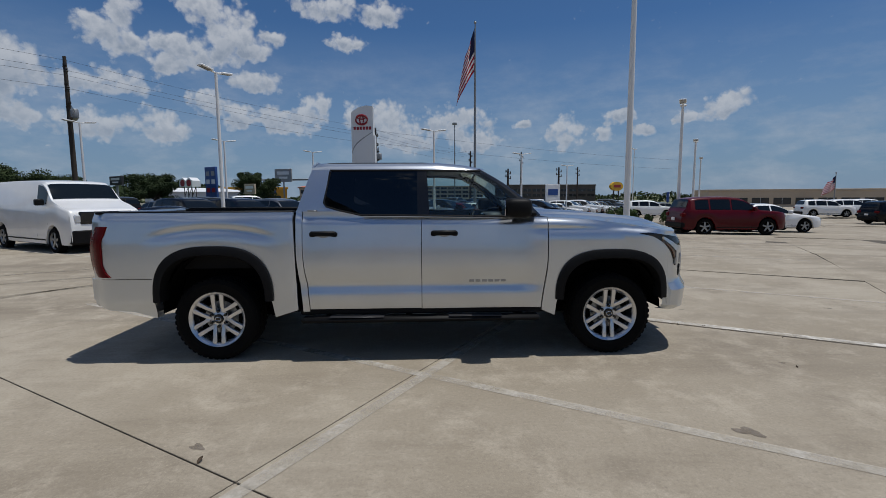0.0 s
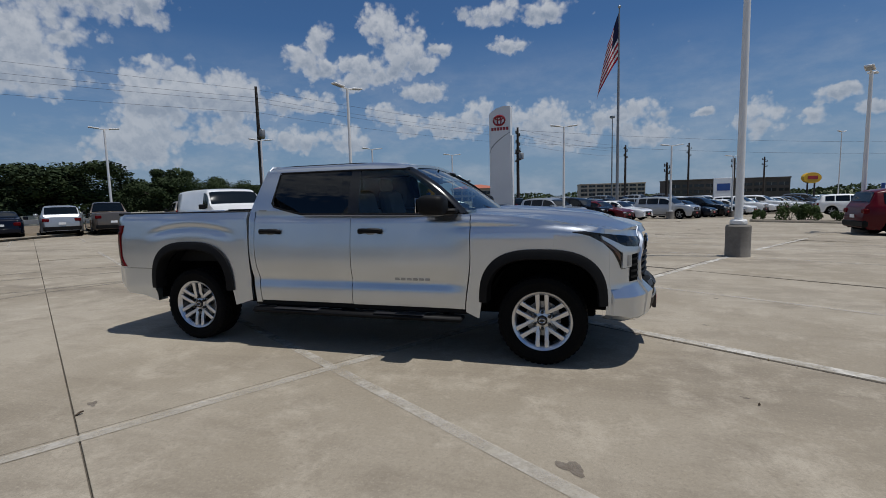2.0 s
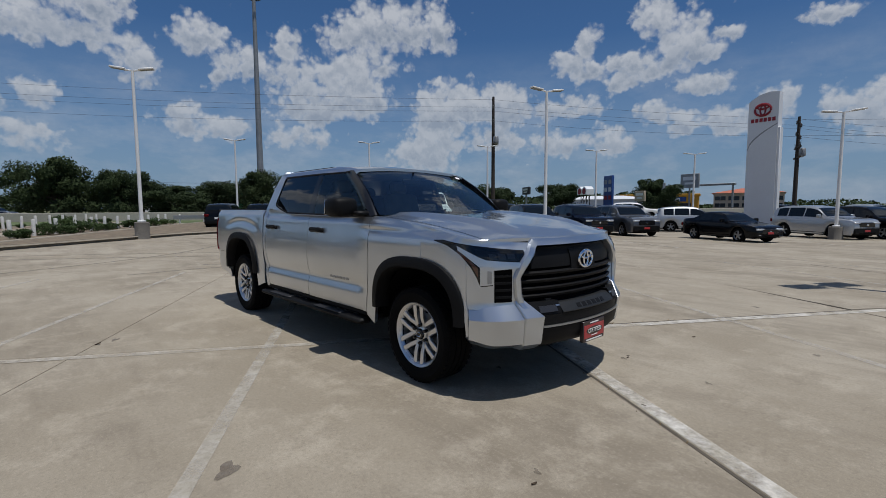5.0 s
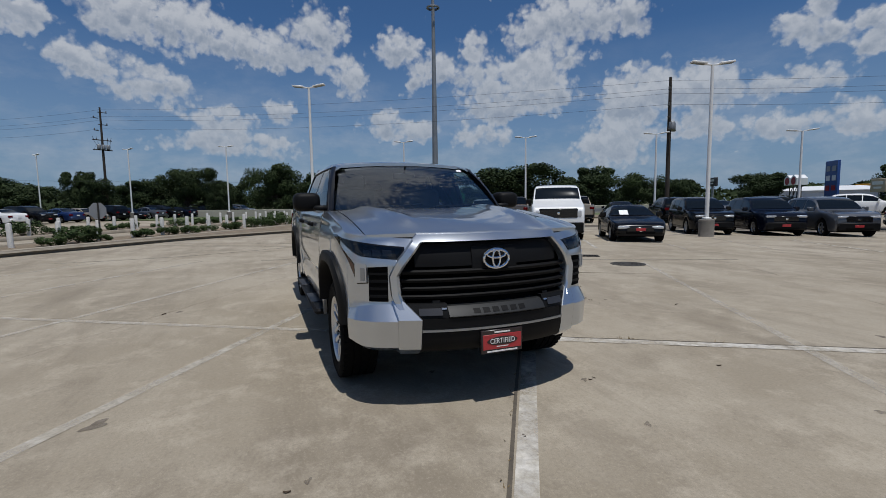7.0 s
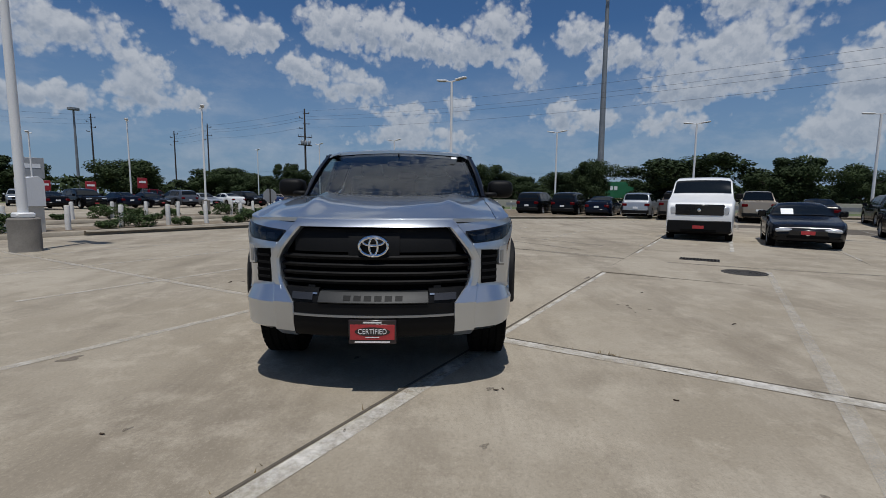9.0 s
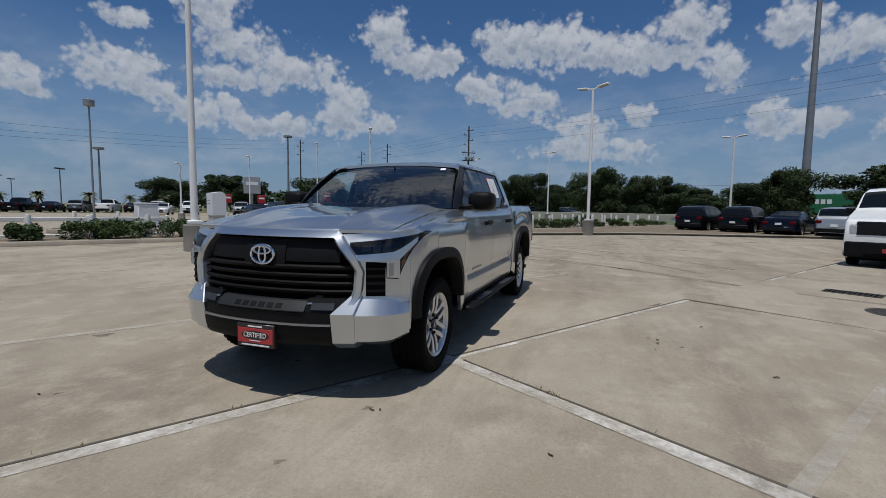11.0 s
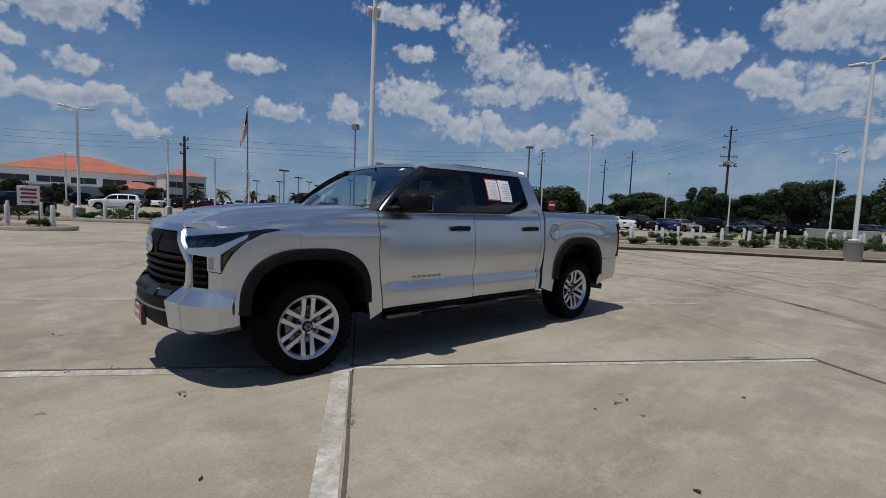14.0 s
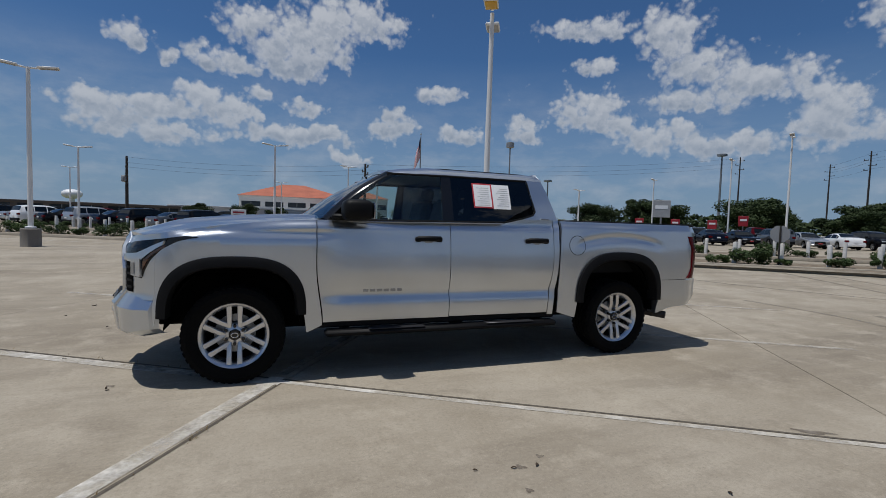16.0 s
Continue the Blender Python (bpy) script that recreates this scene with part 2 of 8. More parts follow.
# ---- materials ----
def material(name, color, rough=0.6, metal=0.0, vary=0.12, grain=60.0, blotch=1.5, bump=0.1, coat=0.0, tint=None, per_object=0.0, spec=0.5):
    """A procedural surface: its colour wanders at two scales, with fine relief."""
    m = bpy.data.materials.new(name)
    m.use_nodes = True
    n, l = m.node_tree.nodes, m.node_tree.links
    b = n["Principled BSDF"]
    tc = n.new("ShaderNodeTexCoord")
    fine, broad = n.new("ShaderNodeTexNoise"), n.new("ShaderNodeTexNoise")
    for t, s, d in ((fine, grain, 3.0), (broad, blotch, 4.0)):
        t.inputs["Scale"].default_value, t.inputs["Detail"].default_value = s, d
        l.new(tc.outputs["Object"], t.inputs["Vector"])
    mix = n.new("ShaderNodeMath")
    mix.operation = "ADD"
    l.new(fine.outputs["Fac"], mix.inputs[0])
    l.new(broad.outputs["Fac"], mix.inputs[1])
    last = mix.outputs[0]
    if per_object:
        info = n.new("ShaderNodeObjectInfo")
        add = n.new("ShaderNodeMath")
        add.operation = "MULTIPLY_ADD"
        add.inputs[1].default_value = per_object
        l.new(info.outputs["Random"], add.inputs[0])
        l.new(last, add.inputs[2])
        last = add.outputs[0]
    ramp = n.new("ShaderNodeMapRange")
    ramp.inputs["From Min"].default_value, ramp.inputs["From Max"].default_value = 0.6, 1.4 + per_object
    l.new(last, ramp.inputs["Value"])
    col = n.new("ShaderNodeMix")
    col.data_type = "RGBA"
    tint = tint or [c * (1 - 2 * vary) for c in color]
    col.inputs["A"].default_value, col.inputs["B"].default_value = (*tint, 1), (*[min(1, c * (1 + vary)) for c in color], 1)
    l.new(ramp.outputs[0], col.inputs["Factor"])
    l.new(col.outputs["Result"], b.inputs["Base Color"])
    b.inputs["Roughness"].default_value, b.inputs["Metallic"].default_value = rough, metal
    b.inputs["Specular IOR Level"].default_value = spec
    b.inputs["Coat Weight"].default_value, b.inputs["Coat Roughness"].default_value = coat, 0.04
    if bump:
        bp = n.new("ShaderNodeBump")
        bp.inputs["Strength"].default_value, bp.inputs["Distance"].default_value = bump, 0.004
        l.new(fine.outputs["Fac"], bp.inputs["Height"])
        l.new(bp.outputs[0], b.inputs["Normal"])
    return m


def paint(name, color, metal=0.55, rough=0.32, coat=1.0, spec=0.5):
    return material(name, color, rough, metal, 0.05, 900.0, 2.0, 0.02, coat=coat, spec=spec)


def glass(name, tint, gloss=0.02, least=0.06):
    m = bpy.data.materials.new(name)
    m.use_nodes = True
    n, l = m.node_tree.nodes, m.node_tree.links
    n.remove(n["Principled BSDF"])
    see, shine, mix, fr, pw = (n.new("ShaderNode" + k) for k in ("BsdfTransparent", "BsdfGlossy", "MixShader", "LayerWeight", "Math"))
    ad = n.new("ShaderNodeMath")
    pw.operation, ad.operation = "POWER", "MULTIPLY_ADD"
    pw.inputs[1].default_value, ad.inputs[1].default_value, ad.inputs[2].default_value = 4.0, 0.9, least
    fr.inputs["Blend"].default_value = 0.5
    see.inputs["Color"].default_value = (*tint, 1)
    shine.inputs["Roughness"].default_value = gloss
    l.new(fr.outputs["Facing"], pw.inputs[0])
    l.new(pw.outputs[0], ad.inputs[0])
    l.new(ad.outputs[0], mix.inputs[0])
    l.new(see.outputs[0], mix.inputs[1])
    l.new(shine.outputs[0], mix.inputs[2])
    l.new(mix.outputs[0], n["Material Output"].inputs["Surface"])
    return m


def concrete(name, light, dark, stain, rough=0.85):
    """Broom-finished concrete with wide stains, drip marks and tyre dust."""
    m = bpy.data.materials.new(name)
    m.use_nodes = True
    n, l = m.node_tree.nodes, m.node_tree.links
    b = n["Principled BSDF"]
    geo = n.new("ShaderNodeNewGeometry")
    info = n.new("ShaderNodeObjectInfo")

    def nz(scale, detail, rough_=0.55, vec=None):
        t = n.new("ShaderNodeTexNoise")
        t.inputs["Scale"].default_value, t.inputs["Detail"].default_value, t.inputs["Roughness"].default_value = scale, detail, rough_
        l.new(vec or geo.outputs["Position"], t.inputs["Vector"])
        return t.outputs["Fac"]

    def span(v, a, c, to=1.0):
        r = n.new("ShaderNodeMapRange")
        r.inputs["From Min"].default_value, r.inputs["From Max"].default_value, r.inputs["To Max"].default_value = a, c, to
        l.new(v, r.inputs["Value"])
        return r.outputs[0]

    def blend(f, a, c):
        x = n.new("ShaderNodeMix")
        x.data_type = "RGBA"
        l.new(f, x.inputs["Factor"])
        for sock, v in (("A", a), ("B", c)):
            if isinstance(v, tuple):
                x.inputs[sock].default_value = (*v, 1)
            else:
                l.new(v, x.inputs[sock])
        return x.outputs["Result"]

    stretch = n.new("ShaderNodeMapping")
    stretch.inputs["Rotation"].default_value = (0, 0, radians(-LOT_TURN))
    stretch.inputs["Scale"].default_value = (0.16, 0.9, 1)
    l.new(geo.outputs["Position"], stretch.inputs["Vector"])
    base = blend(span(nz(0.35, 8, 0.66), 0.42, 0.58), light, dark)
    base = blend(span(nz(0.13, 6, 0.6), 0.46, 0.62, 0.55), base, dark)
    base = blend(span(nz(1.0, 8, 0.68, stretch.outputs[0]), 0.49, 0.68, 0.85), base, stain)
    base = blend(span(nz(1.7, 10, 0.76), 0.50, 0.64, 0.75), base, tuple(c * 1.14 for c in light))
    base = blend(span(nz(0.9, 10, 0.76), 0.53, 0.66, 0.6), base, stain)
    base = blend(span(nz(7.0, 6, 0.75), 0.60, 0.74, 0.45), base, stain)
    base = blend(span(nz(28.0, 4, 0.75), 0.66, 0.74, 0.5), base, tuple(c * 0.7 for c in stain))
    base = blend(span(info.outputs["Random"], 0.0, 1.0, 0.22), base, dark)
    grit = nz(160.0, 3, 0.7)
    coarse = nz(42.0, 5, 0.8)
    base = blend(span(coarse, 0.52, 0.70, 0.65), base, tuple(c * 0.6 for c in dark))
    base = blend(span(coarse, 0.46, 0.30, 0.4), base, tuple(min(1, c * 1.3) for c in light))
    base = blend(span(grit, 0.3, 0.75, 0.5), base, tuple(c * 0.55 for c in dark))
    l.new(base, b.inputs["Base Color"])
    b.inputs["Roughness"].default_value = rough
    bp = n.new("ShaderNodeBump")
    bp.inputs["Strength"].default_value, bp.inputs["Distance"].default_value = 0.35, 0.003
    l.new(grit, bp.inputs["Height"])
    l.new(bp.outputs[0], b.inputs["Normal"])
    return m


def worn_paint(name, color, under, lo, hi, most=0.9):
    """Road paint, scuffed through to the concrete."""
    m = bpy.data.materials.new(name)
    m.use_nodes = True
    n, l = m.node_tree.nodes, m.node_tree.links
    geo, a, r, x = n.new("ShaderNodeNewGeometry"), n.new("ShaderNodeTexNoise"), n.new("ShaderNodeMapRange"), n.new("ShaderNodeMix")
    x.data_type = "RGBA"
    a.inputs["Scale"].default_value, a.inputs["Detail"].default_value, a.inputs["Roughness"].default_value = 5.0, 7.0, 0.72
    l.new(geo.outputs["Position"], a.inputs["Vector"])
    r.inputs["From Min"].default_value, r.inputs["From Max"].default_value = lo, hi
    l.new(a.outputs["Fac"], r.inputs["Value"])
    l.new(r.outputs[0], x.inputs["Factor"])
    x.inputs["A"].default_value, x.inputs["B"].default_value = (*color, 1), (*under, 1)
    l.new(x.outputs["Result"], n["Principled BSDF"].inputs["Base Color"])
    n["Principled BSDF"].inputs["Roughness"].default_value = 0.8
    bare, mixs, fine, keep = n.new("ShaderNodeBsdfTransparent"), n.new("ShaderNodeMixShader"), n.new("ShaderNodeTexNoise"), n.new("ShaderNodeMapRange")
    fine.inputs["Scale"].default_value, fine.inputs["Detail"].default_value, fine.inputs["Roughness"].default_value = 2.6, 9.0, 0.74
    l.new(geo.outputs["Position"], fine.inputs["Vector"])
    keep.inputs["From Min"].default_value, keep.inputs["From Max"].default_value, keep.inputs["To Min"].default_value, keep.inputs["To Max"].default_value = 0.38, 0.62, most, most * 0.22
    l.new(fine.outputs["Fac"], keep.inputs["Value"])
    l.new(keep.outputs[0], mixs.inputs[0])
    l.new(bare.outputs[0], mixs.inputs[1])
    l.new(n["Principled BSDF"].outputs[0], mixs.inputs[2])
    l.new(mixs.outputs[0], n["Material Output"].inputs["Surface"])
    return m


LOT_TURN = 148.3
SLAB = concrete("slab_concrete", (0.412, 0.361, 0.284), (0.290, 0.245, 0.181), (0.168, 0.136, 0.099))
KERB = concrete("kerb_concrete", (0.40, 0.35, 0.28), (0.30, 0.26, 0.2), (0.2, 0.17, 0.14))
FOOTING = concrete("footing_concrete", (0.24, 0.22, 0.19), (0.17, 0.155, 0.135), (0.1, 0.09, 0.08))
ROAD_WHITE = worn_paint("road_white", (0.60, 0.57, 0.52), (0.46, 0.42, 0.345), 0.40, 0.62, 1.0)
ROAD_FAINT = worn_paint("road_faint", (0.56, 0.525, 0.465), (0.44, 0.40, 0.33), 0.38, 0.60, 0.6)
ROAD_PALE = worn_paint("road_pale", (0.56, 0.525, 0.465), (0.44, 0.40, 0.33), 0.38, 0.60, 0.72)
JOINT = material("joint_tar", (0.045, 0.038, 0.03), 0.95, vary=0.4, grain=30, blotch=3, tint=(0.12, 0.1, 0.075))
TYRE_DUST = worn_paint("tyre_dust", (0.19, 0.163, 0.128), (0.325, 0.285, 0.215), 0.36, 0.58)
STAIN = worn_paint("oil_stain", (0.13, 0.10, 0.075), (0.22, 0.19, 0.155), 0.4, 0.65)
EARTH = material("earth", (0.14, 0.12, 0.07), 0.95, vary=0.3, grain=9, blotch=0.06, tint=(0.07, 0.1, 0.035))
MULCH = material("mulch", (0.20, 0.155, 0.105), 0.95, vary=0.35, grain=40, blotch=2.5, bump=0.6)
GRASS = material("lawn", (0.10, 0.13, 0.05), 0.95, vary=0.3, grain=30, blotch=0.4, bump=0.6)
ASPHALT = material("asphalt", (0.13, 0.125, 0.115), 0.9, vary=0.2, grain=80, blotch=0.3)
SILVER = paint("silver_paint", (0.56, 0.592, 0.632), 0.91, 0.29, 1.0)
BLACK_PLASTIC = material("black_plastic", (0.007, 0.007, 0.0075), 0.55, vary=0.2, grain=300, blotch=6, spec=0.14)
GLOSS_BLACK = material("gloss_black", (0.01, 0.01, 0.011), 0.12, vary=0.1, grain=200, bump=0.0)
# near-black for gaps, recesses and underside; their shade is put in the colour
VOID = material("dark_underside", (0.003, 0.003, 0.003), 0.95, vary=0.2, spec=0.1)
RUBBER = material("rubber", (0.005, 0.005, 0.005), 0.9, spec=0.12, vary=0.25, grain=90, blotch=5, bump=0.2)
ALLOY = material("machined_alloy", (0.62, 0.63, 0.65), 0.28, 0.9, 0.05, 200, 5, 0.02)
ALLOY_DARK = material("dark_alloy", (0.06, 0.06, 0.065), 0.4, 0.6, 0.1, 200, 5, 0.02)
CHROME = material("chrome", (0.80, 0.81, 0.83), 0.08, 1.0, 0.03, 100, 5, 0.0)
LINING = material("pale_lining", (0.42, 0.42, 0.41), 0.9, vary=0.08, grain=300)
BAR_GREY = material("bar_grey", (0.016, 0.017, 0.018), 0.5, spec=0.3, vary=0.1, grain=200)
SATIN = material("satin_metal", (0.34, 0.35, 0.36), 0.35, 0.8, 0.06, 200, 5, 0.02)
WINDSHIELD = glass("clear_glass", (0.80, 0.88, 0.86), 0.02, 0.17)
FRONT_GLASS = glass("front_glass", (0.70, 0.80, 0.78))
PRIVACY = glass("privacy_glass", (0.045, 0.048, 0.05))
LENS = glass("lamp_lens", (0.75, 0.78, 0.8))
SMOKED = glass("smoked_lens", (0.22, 0.23, 0.25))
RED_LENS = material("red_lens", (0.11, 0.003, 0.005), 0.25, vary=0.15, grain=200, bump=0.0, coat=0.0, spec=0.08)
AMBER = material("amber_lens", (0.075, 0.022, 0.008), 0.15, vary=0.15, grain=200, bump=0.0, coat=1.0)
CLOTH = material("dark_cloth", (0.10, 0.10, 0.105), 0.85, vary=0.2, grain=400, blotch=8)
TRIM_GREY = material("dash_plastic", (0.085, 0.087, 0.09), 0.55, vary=0.2, grain=300)
PAPER = material("white_paper", (0.82, 0.82, 0.82), 0.6, vary=0.03, grain=80)
PLATE_RED = material("plate_red", (0.42, 0.035, 0.04), 0.3, vary=0.1, grain=60)
PLATE_DARK = material("plate_dark", (0.03, 0.02, 0.02), 0.3, vary=0.1)
INK = material("ink", (0.05, 0.05, 0.06), 0.6, vary=0.1)
RED_INK = material("red_ink", (0.5, 0.03, 0.04), 0.6, vary=0.1)
WHITE_INK = material("white_ink", (0.8, 0.78, 0.76), 0.5, vary=0.05)
POLE_WHITE = material("pole_white", (0.74, 0.74, 0.73), 0.45, vary=0.06, grain=40, blotch=1.2)
POLE_GREY = material("galvanised", (0.27, 0.28, 0.29), 0.5, 0.4, vary=0.15, grain=30, blotch=1.0)
POST_WHITE = material("post_white", (0.72, 0.70, 0.66), 0.6, vary=0.12, grain=25, blotch=3)
WOOD_POLE = material("creosote_wood", (0.045, 0.035, 0.028), 0.9, vary=0.3, grain=14, blotch=1)
LEAF = material("oak_leaf", (0.033, 0.047, 0.018), 0.8, vary=0.5, grain=1.2, blotch=0.35, bump=0.0, per_object=0.3, tint=(0.014, 0.024, 0.010), spec=0.15)
LEAF_SHRUB = material("shrub_leaf", (0.042, 0.066, 0.020), 0.8, spec=0.2, vary=0.5, grain=6, blotch=1.0, bump=0.0, per_object=0.4, tint=(0.02, 0.034, 0.012))
FROND = material("palm_frond", (0.11, 0.12, 0.045), 0.6, vary=0.4, grain=3, bump=0.0)
BARK = material("bark", (0.075, 0.06, 0.048), 0.95, vary=0.35, grain=18, blotch=2, bump=0.5)
STUCCO = material("pale_stucco", (0.62, 0.61, 0.58), 0.85, vary=0.05, grain=30, blotch=0.3)
STUCCO_TAN = material("tan_stucco", (0.45, 0.37, 0.28), 0.85, vary=0.08, grain=30, blotch=0.3)
ROOF_TILE = material("terracotta_roof", (0.42, 0.13, 0.075), 0.85, vary=0.18, grain=8, blotch=0.5)
DARK_WALL = material("dark_brick", (0.10, 0.085, 0.075), 0.9, vary=0.2, grain=20, blotch=0.4)
WIN_DARK = material("window_dark", (0.02, 0.024, 0.028), 0.08, vary=0.1, bump=0.0)
SIGN_WHITE = material("sign_white", (0.72, 0.73, 0.74), 0.4, vary=0.04, grain=20, blotch=0.6)
SIGN_RED = material("sign_red", (0.30, 0.012, 0.022), 0.4, vary=0.1)
SIGN_BLUE = material("sign_blue", (0.02, 0.07, 0.26), 0.4, vary=0.1)
SIGN_YELLOW = material("sign_yellow", (0.62, 0.36, 0.02), 0.5, vary=0.1)
SIGN_GREY = material("sign_grey", (0.30, 0.31, 0.32), 0.5, vary=0.1)
SIGN_BLACK = material("sign_black", (0.02, 0.02, 0.022), 0.5, vary=0.1)
TRAILER_GREEN = material("container_green", (0.015, 0.14, 0.06), 0.5, vary=0.12, grain=10, blotch=0.8)
TRAILER_YELLOW = material("truck_yellow", (0.62, 0.30, 0.02), 0.45, vary=0.08, grain=10)
FLAG_RED = material("flag_red", (0.42, 0.012, 0.03), 0.8, vary=0.1)
FLAG_WHITE = material("flag_white", (0.80, 0.79, 0.78), 0.8, vary=0.06)
FLAG_BLUE = material("flag_blue", (0.008, 0.013, 0.06), 0.8, vary=0.15)
IRON = material("cast_iron", (0.05, 0.045, 0.04), 0.75, 0.3, vary=0.3, grain=60)
WIRE = material("wire", (0.03, 0.03, 0.032), 0.6, vary=0.1)


# ---- mesh helpers ----
class Shape:
    """Vertices and faces gathered piece by piece."""

    def __init__(self):
        self.v, self.f = [], []

    def add(self, verts, faces):
        k = len(self.v)
        self.v += [tuple(p) for p in verts]
        self.f += [tuple(i + k for i in q) for q in faces]
        return self

    def join(self, other, m=None):
        return self.add([(m @ Vector(p)) if m else p for p in other.v], other.f)

    def grid(self, rows, wrap=False):
        n = len(rows[0])
        faces = []
        for i in range(len(rows) - 1):
            for j in range(n if wrap else n - 1):
                j2 = (j + 1) % n
                faces.append((i * n + j, i * n + j2, (i + 1) * n + j2, (i + 1) * n + j))
        return self.add([p for r in rows for p in r], faces)

    def panel(self, rows, skirt=(0, 0, 0)):
        """A sheet with its rim folded in by the vector skirt, so that it has depth."""
        self.grid(rows)
        d = Vector(skirt)
        rim = list(rows[0]) + [r[-1] for r in rows[1:-1]] + list(rows[-1])[::-1] + [r[0] for r in rows[1:-1]][::-1]
        return self.grid([rim, [tuple(Vector(p) + d) for p in rim]], wrap=True)

    def box(self, x0, x1, y0, y1, z0, z1, b=0.0, m=None):
        lo, hi = (x0, y0, z0), (x1, y1, z1)
        if b <= 0:
            p = [(a, c, e) for a in (x0, x1) for c in (y0, y1) for e in (z0, z1)]
            q = [(0, 1, 3, 2), (4, 6, 7, 5), (0, 4, 5, 1), (2, 3, 7, 6), (0, 2, 6, 4), (1, 5, 7, 3)]
        else:
            p, key, q = [], {}, []
            for s in ((i, j, k) for i in (0, 1) for j in (0, 1) for k in (0, 1)):
                for ax in range(3):
                    key[s, ax] = len(p)
                    p.append([(hi if s[d] else lo)[d] + (0 if d == ax else (-b if s[d] else b)) for d in range(3)])
            for ax in range(3):
                o1, o2 = [d for d in range(3) if d != ax]
                for s in (0, 1):
                    ring = []
                    for a, c in ((0, 0), (1, 0), (1, 1), (0, 1)):
                        t = [0, 0, 0]
                        t[ax], t[o1], t[o2] = s, a, c
                        ring.append(key[tuple(t), ax])
                    q.append(ring)
                    for s2 in (0, 1):
                        if o1 > ax:
                            t0, t1 = [0, 0, 0], [0, 0, 0]
                            t0[ax] = t1[ax] = s
                            t0[o1] = t1[o1] = s2
                            t1[o2] = 1
                            q.append([key[tuple(t0), ax], key[tuple(t1), ax], key[tuple(t1), o1], key[tuple(t0), o1]])
                        if o2 > ax:
                            t0, t1 = [0, 0, 0], [0, 0, 0]
                            t0[ax] = t1[ax] = s
                            t0[o2] = t1[o2] = s2
                            t1[o1] = 1
                            q.append([key[tuple(t0), ax], key[tuple(t1), ax], key[tuple(t1), o2], key[tuple(t0), o2]])
            for s in ((i, j, k) for i in (0, 1) for j in (0, 1) for k in (0, 1)):
                q.append([key[s, 0], key[s, 1], key[s, 2]])
        return self.add([(m @ Vector(c)) if m else c for c in p], q)

    def tube(self, path, r, n=8, caps=True):
        """A round bar along the path; r is one radius or one for each point."""
        path = [Vector(p) for p in path]
        rr = r if isinstance(r, (list, tuple)) else [r] * len(path)
        rows = []
        for i, p in enumerate(path):
            d = (path[min(i + 1, len(path) - 1)] - path[max(i - 1, 0)]).normalized()
            side = d.cross(Vector((0, 0, 1)) if abs(d.z) < 0.9 else Vector((1, 0, 0))).normalized()
            up = side.cross(d)
            rows.append([tuple(p + (side * math.cos(2 * math.pi * k / n) + up * math.sin(2 * math.pi * k / n)) * rr[i]) for k in range(n)])
        k = len(self.v)
        self.grid(rows, wrap=True)
        if caps:
            self.f.append(tuple(k + j for j in range(n)))
            self.f.append(tuple(k + (len(rows) - 1) * n + j for j in range(n)))
        return self

    def lathe(self, profile, n=48, axis="y", m=None):
        """profile: radius and height along the axis."""
        rows = []
        for r, h in profile:
            ring = []
            for k in range(n):
                a = 2 * math.pi * k / n
                c, s = r * math.cos(a), r * math.sin(a)
                p = Vector((c, h, s) if axis == "y" else (c, s, h))
                ring.append(tuple(m @ p) if m else tuple(p))
            rows.append(ring)
        return self.grid(rows, wrap=True)

    def prism(self, poly, axis, d0, d1):
        """An outline drawn across the axis, with thickness from d0 to d1."""
        n = len(poly)
        put = {"x": lambda a, c, d: (d, a, c), "y": lambda a, c, d: (a, d, c), "z": lambda a, c, d: (a, c, d)}[axis]
        v = [put(a, c, d0) for a, c in poly] + [put(a, c, d1) for a, c in poly]
        return self.add(v, [tuple(range(n)), tuple(range(2 * n - 1, n - 1, -1))] + [(i, (i + 1) % n, n + (i + 1) % n, n + i) for i in range(n)])

    def mirrored(self):
        s = Shape()
        s.v = [(x, -y, z) for x, y, z in self.v]
        s.f = [q[::-1] for q in self.f]
        return s


def mesh_of(name, shape, mat, smooth=38, tidy=True):
    me = bpy.data.meshes.new(name)
    me.from_pydata(shape.v, [], shape.f)
    if tidy:
        bm = bmesh.new()
        bm.from_mesh(me)
        bmesh.ops.recalc_face_normals(bm, faces=bm.faces)
        bm.to_mesh(me)
        bm.free()
    me.materials.append(mat)
    if smooth:
        me.polygons.foreach_set("use_smooth", [True] * len(me.polygons))
        me.set_sharp_from_angle(angle=radians(smooth))
    return me


def part(name, shape, mat, parent, label="", smooth=38, tidy=True):
    ob = new(name, mesh_of(name, shape, mat, smooth, tidy))
    ob.parent = parent
    return tagged(ob, label) if label else ob


def again(ob, m, parent=None):
    """Another piece on the same mesh."""
    o = new(ob.name.split(".")[0], ob.data)
    o.parent, o.matrix_basis = parent or ob.parent, m
    return o


def thing(name, label, category, at=None, group="", kind=""):
    ob = new(name)
    ob.empty_display_size = 0.2
    if at is not None:
        ob.matrix_basis = at
    return tagged(ob, label, category, group, kind)


def solid(name, shape, mat, label="", category="", group="", kind="", smooth=38, at=None):
    ob = new(name, mesh_of(name, shape, mat, smooth))
    if at is not None:
        ob.matrix_basis = at
    return tagged(ob, label, category, group, kind)


def lerp(a, b, t):
    return a + (b - a) * t


